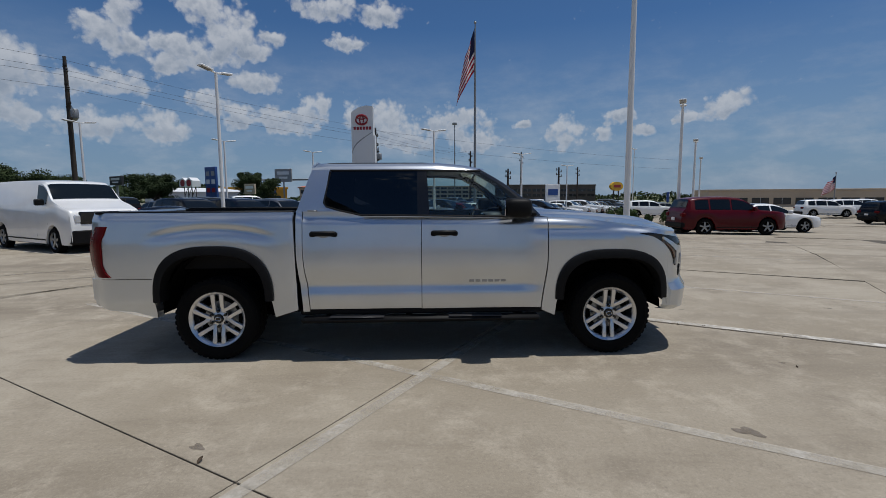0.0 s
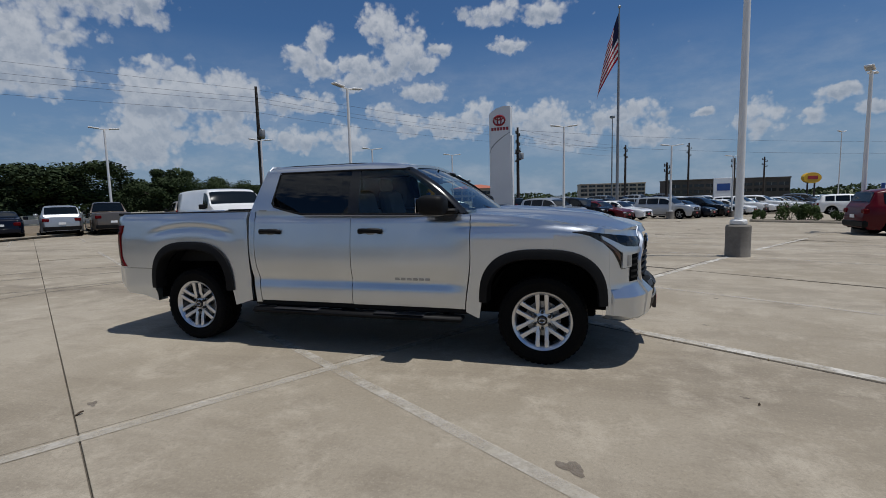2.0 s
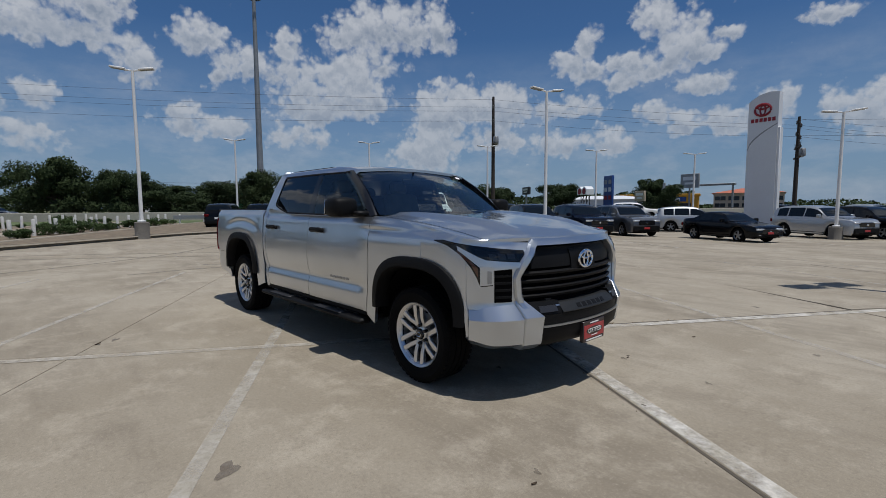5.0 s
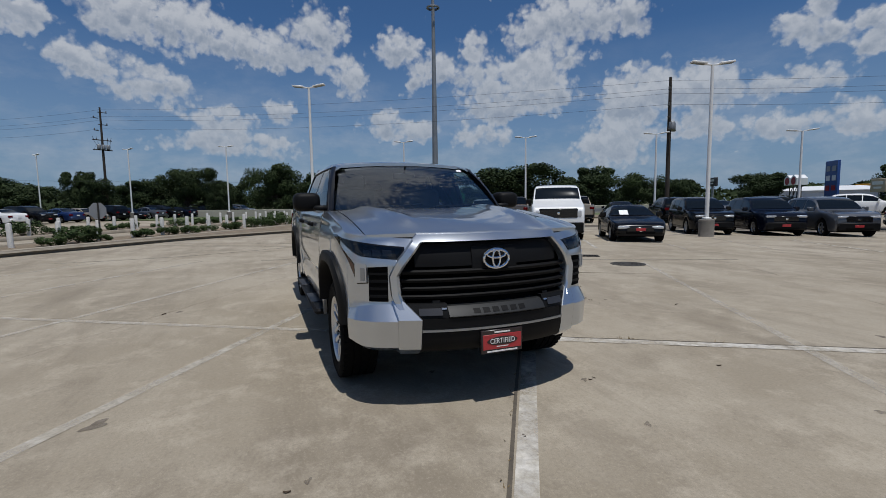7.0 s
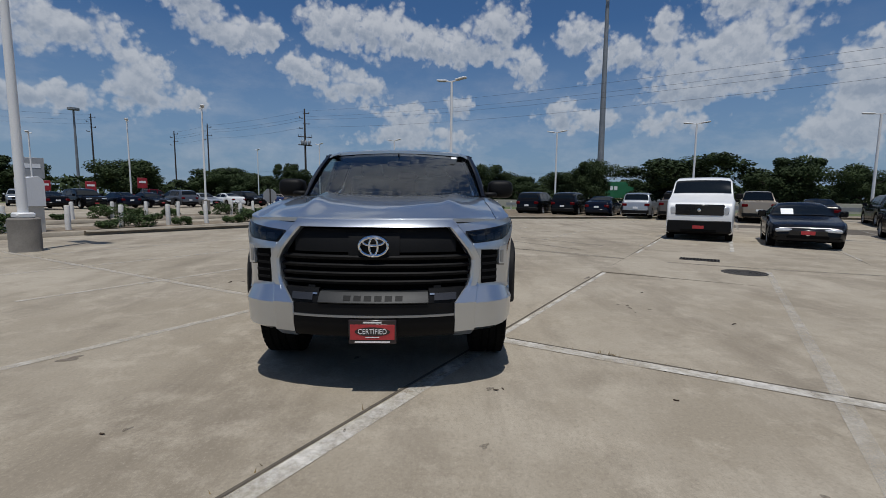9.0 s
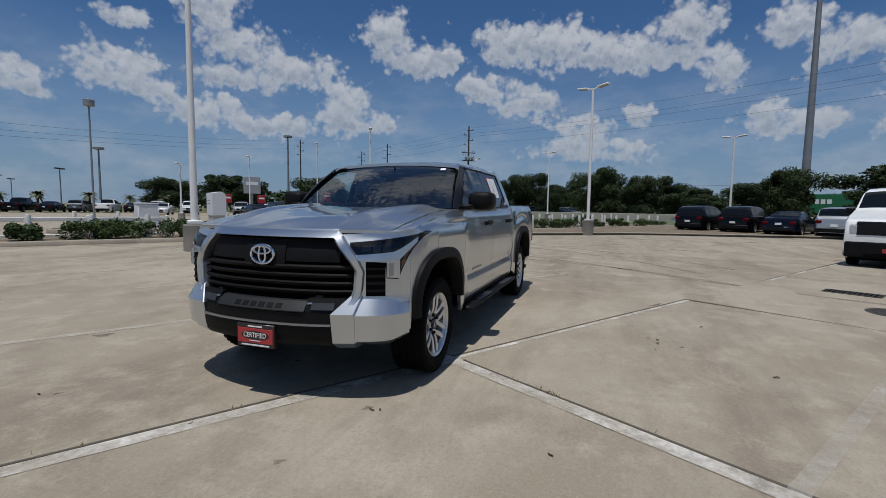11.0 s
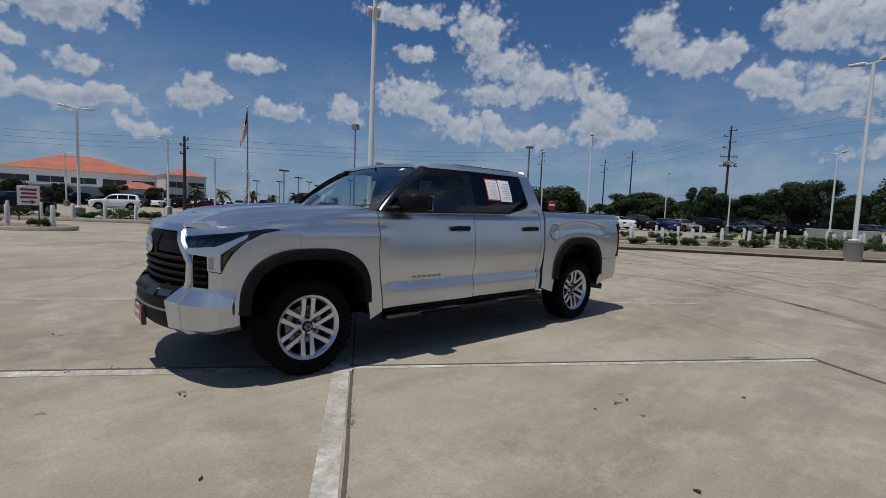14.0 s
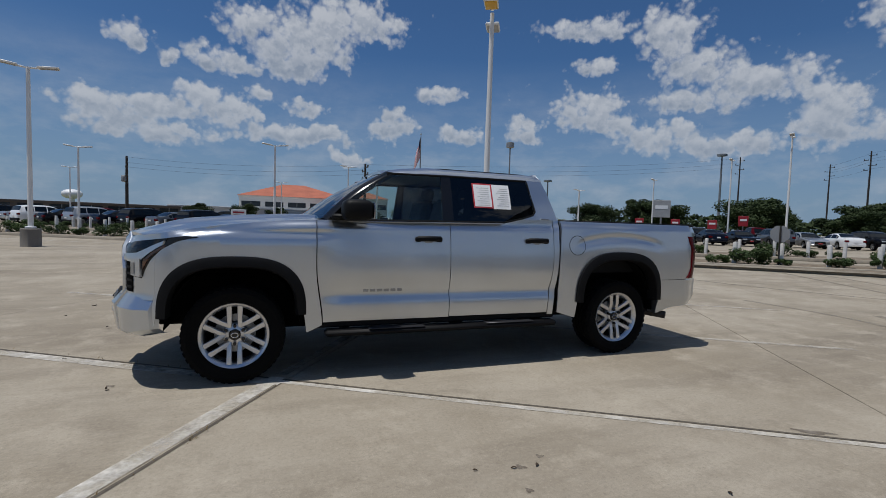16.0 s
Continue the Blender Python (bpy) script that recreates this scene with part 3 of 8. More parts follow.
def knots(table, x):
    """Smooth reading of a short table of (x, value)."""
    if x <= table[0][0]:
        return table[0][1]
    for (a, va), (b, vb) in zip(table, table[1:]):
        if x <= b:
            t = (x - a) / (b - a)
            return lerp(va, vb, t)
    return table[-1][1]


def flowing(table, x):
    """The same with no kinks: a monotone cubic through the table."""
    if x <= table[0][0]:
        return table[0][1]
    if x >= table[-1][0]:
        return table[-1][1]
    slope = [(q[1] - p[1]) / (q[0] - p[0]) for p, q in zip(table, table[1:])]
    i = next(k for k in range(len(slope)) if x <= table[k + 1][0])
    wide = table[i + 1][0] - table[i][0]

    def tangent(k):
        if k == 0 or k == len(slope):
            return slope[min(k, len(slope) - 1)]
        a, b = slope[k - 1], slope[k]
        return 0.0 if a * b <= 0 else 2 * a * b / (a + b)

    t = (x - table[i][0]) / wide
    m0, m1 = tangent(i) * wide, tangent(i + 1) * wide
    return (2 * t ** 3 - 3 * t * t + 1) * table[i][1] + (t ** 3 - 2 * t * t + t) * m0 + (3 * t * t - 2 * t ** 3) * table[i + 1][1] + (t ** 3 - t * t) * m1


def ease(a, b, x):
    t = min(1, max(0, (x - a) / (b - a)))
    return t * t * (3 - 2 * t)


U = Vector((math.cos(radians(LOT_TURN)), math.sin(radians(LOT_TURN)), 0))
V = Vector((U.y, -U.x, 0))


def lot(a, b, z=0.0, turn=0.0):
    """A pose on the car park: a along the stalls, b across them; local x runs along a."""
    p = U * a + V * b
    return pose(p.x, p.y, z, 0, 0, LOT_TURN + turn)


# ---- ground ----
def fall(x, y):
    """How far the car park drains away, below the slabs under the pickup."""
    a = Vector((x, y, 0)).dot(U)
    run_y, run_x = max(0.0, y - 5.0), max(0.0, x - 5.0)
    deep = 0.017 * run_y * run_y / (run_y + 2.5) + 0.018 * run_x * run_x / (run_x + 3.0) * ease(4.0, 12.0, y)
    return -min(deep, 0.68) * (1 - ease(22.0, 36.0, a))


LINES = [-2500, -700, -300] + [7.0 * k for k in range(-22, 23)] + [300, 700, 2500]


def sheet(a0, a1, b0, b1, z, sink=1.0):
    """A sheet of the car park that follows its fall."""
    rows = []
    for b in [b0] + [v for v in LINES if b0 < v < b1] + [b1]:
        row = []
        for a in [a0] + [v for v in LINES if a0 < v < a1] + [a1]:
            p = U * a + V * b
            row.append((p.x, p.y, z + fall(p.x, p.y) * sink))
        rows.append(row)
    return Shape().grid(rows)


g = sheet(-2500, 2500, -2500, 2500, -0.05, 1.22)
solid("ground", g, EARTH, "dry grass and bare earth reaching the skyline", "ground", kind="structure", smooth=0)

# ---- the silver pickup ----
truck = thing("pickup_truck", "silver metallic crew-cab pickup truck parked on concrete slabs", "pickup truck", pose(0, 0, -0.022))
NOSE_Y, NOSE_X, NOSE_N = 0.975, 1.95, 4.0
WHEEL_X = (1.85, -1.85)


def arch(x, xw, half=0.535, top=1.0, base=0.40):
    t = abs(x - xw) / half
    return base if t >= 1 else base + (top - base) * (1 - t ** 2.7) ** (1 / 2.1)


ARCH_TOP = {1.85: 1.032, -1.85: 1.092}


def swell(x, z):
    """How far the flank stands out: boxed wings over the wheels, barrelled doors with a scooped foot."""
    w = 1.0 if abs(x) > 1.85 else max(1 - ease(0.58, 0.86, abs(x - xw)) for xw in WHEEL_X)
    zc = z - 0.028 if x > 0 else z - 0.045 + 0.11 * min(1.0, abs(x + 1.85) / 0.66) ** 2
    wing = flowing(((0.5, 0.024), (1.02, 0.034), (1.09, 0.034), (1.14, 0.027), (1.185, 0.010), (1.20, 0.004), (1.245, 0.011), (1.258, 0.011), (1.30, 0.0), (1.34, -0.006), (1.4, -0.010)), zc)
    door = flowing(((0.48, 0.0), (0.57, 0.012), (0.635, 0.012), (0.712, -0.014), (0.775, 0.004), (0.90, 0.020), (1.03, 0.016), (1.15, 0.004), (1.25, -0.009), (1.35, -0.016)), z)
    if x < -1.0:
        # the bed: smooth, with a scooped brow over the wheel arch alone
        plain = flowing(((0.5, 0.022), (0.95, 0.030), (1.10, 0.028), (1.22, 0.016), (1.32, 0.004), (1.4, -0.006)), z)
        brow = 1 - ease(0.34, 0.66, abs(x + 1.85))
        bed = brow * wing + (1 - brow) * plain
        return lerp(bed, door, ease(-1.16, -1.0, x))
    return w * wing + (1 - w) * door


def shoulder(x):
    return flowing(((-3, 1.395), (-1.1, 1.395), (-1.0, 1.35), (1.2, 1.338), (1.6, 1.312), (1.95, 1.272), (2.2, 1.235), (2.5, 1.185), (2.75, 1.163)), x)


def flank(x, z):
    t = shoulder(x)
    tail = 0.10 * ease(-2.72, -3.0, x) ** 2
    return 0.965 + swell(x, z) - 0.028 * ease(t - 0.075, t, z) - tail


def nose_edge(z):
    return knots(((0.40, 2.67), (0.45, 2.715), (0.52, 2.73), (0.66, 2.73), (0.70, 2.71), (0.74, 2.69), (1.0, 2.69), (1.08, 2.67), (1.163, 2.62)), z)


def nose(th, z, off=0.0):
    c, s = max(math.cos(th), 0.0) ** (2 / NOSE_N), math.sin(th) ** (2 / NOSE_N)
    x, y = NOSE_X + (nose_edge(z) - NOSE_X) * c, s * NOSE_Y
    x += 0.10 * max(0.0, 1 - (y / 0.66) ** 2)
    k = ease(0.9, math.pi / 2, th)
    y = lerp(y, min(y + 0.02, flank(x, z)) if s > 0.9 else y, k)
    return (x + off * math.cos(th), y + off * math.sin(th), z)


def turn_of(y):
    return math.asin(min(1, y / NOSE_Y) ** (NOSE_N / 2))


def turn_at_x(x, z=0.9):
    return math.acos(max(0, (x - NOSE_X) / (nose_edge(z) - NOSE_X)) ** (NOSE_N / 2))


def both(name, shape, mat, label="", parent=None, smooth=38):
    """The same part on both flanks."""
    a = part(name, shape, mat, parent or truck, label, smooth)
    b = part(name, shape.mirrored(), mat, parent or truck, label, smooth)
    return a, b


def side_panel(edge0, edge1, low, high, nx, nz, off=0.0):
    rows = []
    for j in range(nz + 1):
        t = j / nz
        row = []
        for i in range(nx + 1):
            s = i / nx
            zz = lerp(0.5, 1.35, t)
            x = lerp(edge0(zz), edge1(zz), s)
            z = lerp(low(x), 1.09, t / 0.5) if t <= 0.5 else lerp(1.09, high(x), (t - 0.5) / 0.5)
            row.append((x, flank(x, z) + off, z))
        rows.append(row)
    return Shape().panel(rows, (0, -0.03, 0))


# bed sides, wings and doors
def bed_low(x):
    if x < -2.385:
        return 0.80
    return max(arch(x, -1.85, 0.535, ARCH_TOP[-1.85]), knots(((-1.33, 0.42), (-1.1, 0.49)), x))


both("bed_side", side_panel(lambda z: -2.955, lambda z: -1.125 + 0.03 * (1.35 - z) / 0.85, bed_low, shoulder, 90, 36), SILVER)
both("front_wing", side_panel(lambda z: 1.238 - 0.055 * ease(0.85, 0.48, z), lambda z: 1.952,
                              lambda x: max(arch(x, 1.85, 0.535, ARCH_TOP[1.85]), knots(((1.17, 0.47), (1.33, 0.40)), x)), shoulder, 44, 36), SILVER)
both("front_door", side_panel(lambda z: 0.056, lambda z: 1.230 - 0.055 * ease(0.85, 0.48, z), lambda x: 0.487, shoulder, 40, 36), SILVER)
both("rear_door", side_panel(lambda z: -1.035 + 0.05 * ease(0.9, 0.5, z), lambda z: 0.050, lambda x: 0.492,
                             lambda x: knots(((-1.0, 1.405), (-0.84, 1.435), (-0.5, 1.362), (0.05, 1.345)), x), 40, 36), SILVER)
both("cab_corner", side_panel(lambda z: -1.095 + 0.045 * ease(0.9, 0.5, z), lambda z: -1.041 + 0.05 * ease(0.9, 0.5, z), lambda x: 0.47, lambda x: 1.41, 4, 20), SILVER)
both("sill", Shape().box(-1.08, 1.30, 0.86, 0.955, 0.435, 0.492, 0.012), BLACK_PLASTIC, "black plastic sill")

# nose, left half drawn and mirrored
TH_M = turn_at_x(2.40)


def grille_edge(z):
    return knots(((0.66, 0.585), (0.72, 0.622), (0.79, 0.645), (0.92, 0.654), (0.99, 0.615), (1.07, 0.552), (1.135, 0.50)), z)


def cowl_z(th):
    return min(shoulder(nose(th, 1.1)[0]), 1.30)


rows = []
for j in range(25):
    row = []
    for i in range(19):
        s = i / 18
        z0 = lerp(0.70, 1.135, j / 24)
        th = lerp(turn_of(grille_edge(z0)), TH_M, s)
        z = lerp(0.70, lerp(1.163, cowl_z(th), ease(0.0, 0.35, s)), j / 24)
        row.append(nose(th, z))
    rows.append(row)
both("nose_panel", Shape().panel(rows, (-0.07, 0, 0)), SILVER)
rows = []
for j in range(17):
    row = []
    for i in range(19):
        th = lerp(TH_M + 0.012, math.pi / 2, i / 18)
        x = nose(th, 1.0)[0]
        row.append(nose(th, lerp(max(arch(x, 1.85, 0.535, ARCH_TOP[1.85]), 0.5), cowl_z(th), j / 16)))
    rows.append(row)
both("wing_tip", Shape().panel(rows, (0, -0.03, 0)), SILVER)


# bonnet with two ridges, and the strip between it and the wings
def bonnet_z(x, y):
    q = abs(y) / 0.84
    z = flowing(((1.15, 1.352), (1.4, 1.362), (1.65, 1.354), (1.9, 1.338), (2.15, 1.315), (2.35, 1.288), (2.48, 1.264), (2.57, 1.246), (2.65, 1.224), (2.74, 1.192)), x)
    z = lerp(z, shoulder(x) + 0.005, min(1, q) ** lerp(3.0, 1.1, ease(2.25, 2.65, x)))
    ridge = 0.03 * math.exp(-((abs(y) - lerp(0.60, 0.50, ease(1.2, 2.5, x))) / 0.065) ** 2) * ease(2.72, 2.2, x)
    dish = -0.012 * math.exp(-(y / 0.3) ** 4) * ease(2.6, 2.2, x)
    return z + ridge + dish


def front_x(y):
    return nose(turn_of(abs(y)), 1.163)[0]


rows = []
for i in range(41):
    y = lerp(-0.835, 0.835, i / 40)
    x0 = 1.30 - 0.16 * (abs(y) / 0.84) ** 2
    row = []
    for j in range(49):
        t = j / 48
        x = lerp(x0, front_x(y), 1 - (1 - t) ** 1.25)
        row.append((x, y, bonnet_z(x, y)))
    rows.append(row)
part("bonnet", Shape().panel(rows, (0, 0, -0.025)), SILVER, truck)
rows = []
for j in range(41):
    t = j / 40
    row = []
    for i in range(5):
        s = i / 4
        xe = lerp(1.235, 2.535, t)
        ye = flank(xe, shoulder(xe)) if xe < NOSE_X else None
        if ye is None:
            th = turn_at_x(min(xe, 2.70), 1.1)
            p = nose(th, cowl_z(th))
            xe, ye, ze = p
        else:
            ze = shoulder(xe)
        yi = min(0.841, ye - 0.004)
        xi = lerp(1.15, xe, min(1, t * 3)) if t < 0.33 else xe
        row.append((lerp(xi, xe, s), lerp(yi, ye, s), lerp(bonnet_z(xi, yi) - 0.002, ze, s) + 0.006 * math.sin(math.pi * s)))
    rows.append(row)
both("wing_top", Shape().panel(rows, (0, 0, -0.02)), SILVER)
part("wiper_cowl", Shape().grid([[(lerp(1.02, 1.33, s) - 0.16 * (y / 0.84) ** 2, y, 1.335 + 0.012 * s) for s in (0, 0.5, 1)] for y in [lerp(-0.84, 0.84, k / 16) for k in range(17)]]), BLACK_PLASTIC, truck, "black plastic wiper cowl")
for y0, y1 in ((-0.62, 0.02), (0.12, 0.70)):
    part("wiper", Shape().tube([(1.27 - 0.1 * y0 * y0, y0, 1.362), (1.2, lerp(y0, y1, 0.5), 1.372), (1.15, y1, 1.392)], 0.009, 6), BLACK_PLASTIC, truck, "black wiper arm")


# grille
def nose_band(z0, z1, y0, y1, off, n=24, m=3, depth=0.03):
    rows = []
    for j in range(m + 1):
        z = lerp(z0, z1, j / m)
        row = []
        for i in range(n + 1):
            y = lerp(y0, y1, i / n)
            p = nose(turn_of(abs(y)), z, off)
            row.append((p[0], math.copysign(p[1], y), z))
        rows.append(row)
    return Shape().panel(rows, (-depth, 0, 0))


grille = part("grille", nose_band(0.66, 1.135, -0.66, 0.66, -0.085, 24, 8, 0.02), VOID, truck, "black slatted radiator grille")
part("grille_shield", nose_band(0.975, 1.125, -0.56, 0.56, -0.040, 24, 4, 0.03), BLACK_PLASTIC, grille)
part("grille_shield", nose_band(0.945, 1.10, -0.17, 0.17, -0.030, 12, 4, 0.03), BLACK_PLASTIC, grille)
for z in (0.94, 0.885, 0.83, 0.775):
    w = grille_edge(z) + 0.02
    rows = []
    for dz, off in ((-0.019, -0.055), (-0.014, -0.028), (0.004, -0.018), (0.014, -0.032), (0.017, -0.06)):
        row = []
        for i in range(25):
            y = lerp(-w, w, i / 24)
            p = nose(turn_of(abs(y)), z + dz, off)
            row.append((p[0], math.copysign(p[1], y), z + dz))
        rows.append(row)
    part("grille_slat", Shape().panel(rows, (-0.02, 0, 0)), BLACK_PLASTIC, grille, "", 20)


# raised silver frame round the grille: level under the bonnet, cut off at the corners, then upright
FRAME_TOP = ((0.0, -0.05), (0.03, 0.006), (0.10, 0.020), (0.45, 0.017), (0.85, 0.006), (1.0, -0.006))
FRAME_SIDE = ((0.0, -0.05), (0.03, 0.006), (0.20, 0.020), (0.80, 0.026), (1.0, 0.008), (1.02, -0.02))
rows = []
for k in range(18):
    y = 0.50 * k / 17
    yo = y * 1.06
    rows.append([nose(turn_of(lerp(y, yo, d)), lerp(1.136, bonnet_z(front_x(yo), yo) + 0.003, d), off) for d, off in FRAME_TOP])
for k in range(1, 33):
    z = lerp(1.136, 0.70, k / 32)
    g0 = grille_edge(z)
    slant = ease(0.90, 1.0, z)
    wide = knots(((0.71, 0.056), (0.80, 0.060), (0.95, 0.062), (1.139, 0.058)), z)
    turn = ease(0.0, 0.12, k / 32)
    rows.append([nose(turn_of(g0 + d * wide * lerp(1.0, 0.82, slant)), z + d * wide * 0.60 * slant, lerp(o0, off, turn)) for (d, off), (d0, o0) in zip(FRAME_SIDE, FRAME_TOP)])
both("grille_frame", Shape().grid(rows), SILVER, "", None, 16)


def ring_shape(rx, rz, r, x, y, z, n=40, tilt=0.0):
    return Shape().tube([(x + tilt * math.sin(2 * math.pi * k / n), y + rx * math.cos(2 * math.pi * k / n), z + rz * math.sin(2 * math.pi * k / n)) for k in range(n + 1)], r, 8, False)


badge = part("emblem", ring_shape(0.094, 0.064, 0.0105, 2.772, 0, 1.018), CHROME, truck, "chrome oval emblem")
part("emblem_bar", ring_shape(0.028, 0.057, 0.0085, 2.774, 0, 1.018), CHROME, badge)
part("emblem_bar", ring_shape(0.070, 0.026, 0.0085, 2.774, 0, 1.048), CHROME, badge)

# bumper: a faceted upright block beside the grille, and the corner that wraps to the wheel
rows = []
for z, off in ((0.405, -0.05), (0.415, -0.02), (0.452, 0.026), (0.63, 0.032), (0.758, -0.012), (0.762, -0.05)):
    row = []
    for i in range(21):
        th = lerp(turn_of(0.665), turn_at_x(2.405), i / 20)
        zz = z + 0.03 * ease(0.5, 1.0, i / 20) * ease(0.6, 0.45, z) - 0.012 * ease(0.3, 1.0, i / 20) * ease(0.6, 0.7, z)
        row.append(nose(th, zz, off - 0.012 * ease(0.7, 1.0, i / 20)))
    rows.append(row)
both("bumper_corner", Shape().panel(rows, (-0.06, -0.03, 0)), SILVER, "", None, 12)
rows = []
for z, y0, y1, o0, o1 in ((0.385, 0.545, 0.645, -0.05, -0.05), (0.395, 0.535, 0.65, 0.0, 0.015), (0.44, 0.528, 0.658, 0.026, 0.042), (0.64, 0.525, 0.662, 0.030, 0.048), (0.755, 0.628, 0.70, 0.004, 0.010), (0.772, 0.64, 0.698, -0.03, -0.03)):
    p0, p1 = nose(turn_of(y0), z, o0), nose(turn_of(y1), z, o1)
    rows.append([(p0[0] - 0.09, p0[1] + 0.004, z), (p0[0] - 0.006, p0[1], z), (p0[0], p0[1] + 0.006, z), (p1[0], p1[1] - 0.006, z), (p1[0] - 0.006, p1[1], z), (p1[0] - 0.09, p1[1] + 0.004, z)])
both("bumper_leg", Shape().grid(rows), SILVER, "", None, 12)
part("bumper_beam", nose_band(0.415, 0.556, -0.54, 0.54, 0.015, 24, 5, 0.12), BLACK_PLASTIC, truck, "black lower bumper")
part("bumper_strip", nose_band(0.557, 0.570, -0.53, 0.53, 0.024, 24, 2, 0.06), SATIN, truck, "grey bumper edge")
part("bumper_bar", nose_band(0.573, 0.642, -0.54, 0.54, 0.012, 24, 3, 0.12), BLACK_PLASTIC, truck)
rows = []
for z, off in ((0.643, -0.02), (0.648, 0.018), (0.655, 0.022), (0.69, 0.008), (0.715, -0.012), (0.718, -0.06)):
    row = []
    for i in range(25):
        y = lerp(-0.36, 0.36, i / 24)
        p = nose(turn_of(abs(y)), z, off)
        row.append((p[0], math.copysign(p[1], y), z))
    rows.append(row)
part("name_bar", Shape().panel(rows, (-0.04, 0, 0)), BAR_GREY, truck, "dark grey bumper bar with embossed letters", 20)
for k in range(6):
    y = lerp(-0.17, 0.17, k / 5)
    rows = []
    for z, off in ((0.668, 0.0185), (0.696, 0.006)):
        rows.append([(nose(turn_of(abs(yy)), z, off)[0], yy, z) for yy in (y - 0.024, y, y + 0.024)])
    part("badge_letter", Shape().panel(rows, (-0.006, 0, 0)), BLACK_PLASTIC, truck)
fog_a, fog_b = both("fog_lamp_bezel", nose_band(0.645, 0.735, 0.362, 0.60, 0.006, 10, 3, 0.12), BLACK_PLASTIC, "black fog lamp bezel")
for bez, sg in ((fog_a, 1), (fog_b, -1)):
    s = nose_band(0.665, 0.708, 0.40, 0.545, 0.013, 8, 2, 0.02)
    part("fog_lamp", s if sg > 0 else s.mirrored(), ALLOY_DARK, bez, "smoked fog lamp")
    s = nose_band(0.70, 0.71, 0.37, 0.40, 0.014, 3, 2, 0.02)
    part("fog_trim", s if sg > 0 else s.mirrored(), SILVER, bez)
both("tow_hook", nose_band(0.715, 0.75, 0.40, 0.45, -0.02, 3, 2, 0.05), BLACK_PLASTIC)


# headlights
def nose_patch(table_low, table_high, th0, th1, off, n=30, m=6, depth=0.02):
    rows = []
    for j in range(m + 1):
        rows.append([nose(math.asin(math.sin(th) ** 1.143), lerp(knots(table_low, th), knots(table_high, th), j / m), off) for th in [lerp(th0, th1, i / n) for i in range(n + 1)]])
    return Shape().panel(rows, (-depth, -depth, 0))


HL_HIGH = ((0.46, 1.112), (0.8, 1.134), (1.1, 1.152), (1.3, 1.168), (1.45, 1.186), (1.52, 1.182))
HL_LOW = ((0.46, 1.095), (0.53, 1.0), (0.87, 0.99), (0.88, 0.872), (1.05, 0.862), (1.09, 0.92), (1.18, 1.01), (1.28, 1.085), (1.40, 1.145), (1.52, 1.175))
lamp_l, lamp_r = both("headlight", nose_patch(HL_LOW, HL_HIGH, 0.46, 1.52, 0.004, 60), GLOSS_BLACK, "black headlight with clear and amber lenses")
for lamp, flip in ((lamp_l, False), (lamp_r, True)):
    def sub(name, s, mat, label=""):
        part(name, s.mirrored() if flip else s, mat, lamp, label)
    sub("reflector", nose_patch(((0.54, 1.045), (1.1, 1.075)), ((0.54, 1.085), (0.9, 1.11), (1.1, 1.13)), 0.55, 1.08, 0.006), ALLOY_DARK)
    for t0 in (0.58, 0.70, 0.82):
        sub("lamp_cell", nose_patch(((t0, 1.052), (t0 + 0.1, 1.056)), ((t0, 1.09), (t0 + 0.1, 1.096)), t0, t0 + 0.095, 0.010, 6, 3, 0.004), SATIN)
    sub("lens", nose_patch(((0.48, 1.092), (0.55, 1.038), (0.92, 1.044), (1.30, 1.145)), ((0.48, 1.105), (0.8, 1.126), (1.30, 1.168)), 0.485, 1.30, 0.014), SMOKED, "smoked headlight lens")
    sub("silver_band", nose_patch(((0.53, 0.993), (0.96, 0.978), (1.06, 1.004), (1.28, 1.115)), ((0.53, 1.030), (0.96, 1.052), (1.06, 1.074), (1.28, 1.148)), 0.535, 1.28, 0.018, 30, 3), SILVER)
    sub("silver_band", nose_patch(((0.87, 0.882), (1.04, 0.872)), ((0.87, 1.0), (1.04, 1.012)), 0.876, 1.045, 0.022, 8, 6), SILVER)
    sub("running_lamp", nose_patch(((0.88, 0.893), (0.98, 0.888)), ((0.88, 0.975), (0.98, 0.98)), 0.90, 0.955, 0.027, 6, 6), SATIN, "clear running lamp")
    sub("amber_lens", nose_patch(((1.07, 0.925), (1.16, 1.02), (1.30, 1.10)), ((1.07, 0.99), (1.16, 1.048), (1.30, 1.116)), 1.075, 1.30, 0.012, 12, 4), AMBER, "amber side marker")
both("air_vent", nose_patch(((0.62, 0.752), (0.88, 0.752)), ((0.62, 0.985), (0.88, 0.982)), 0.635, 0.868, 0.004, 6, 8), VOID, "black air vent")
for z in (0.78, 0.83, 0.88, 0.93):
    both("vent_slat", nose_patch(((0.62, z), (0.88, z)), ((0.62, z + 0.016), (0.88, z + 0.016)), 0.64, 0.862, 0.010, 5, 1), BLACK_PLASTIC)

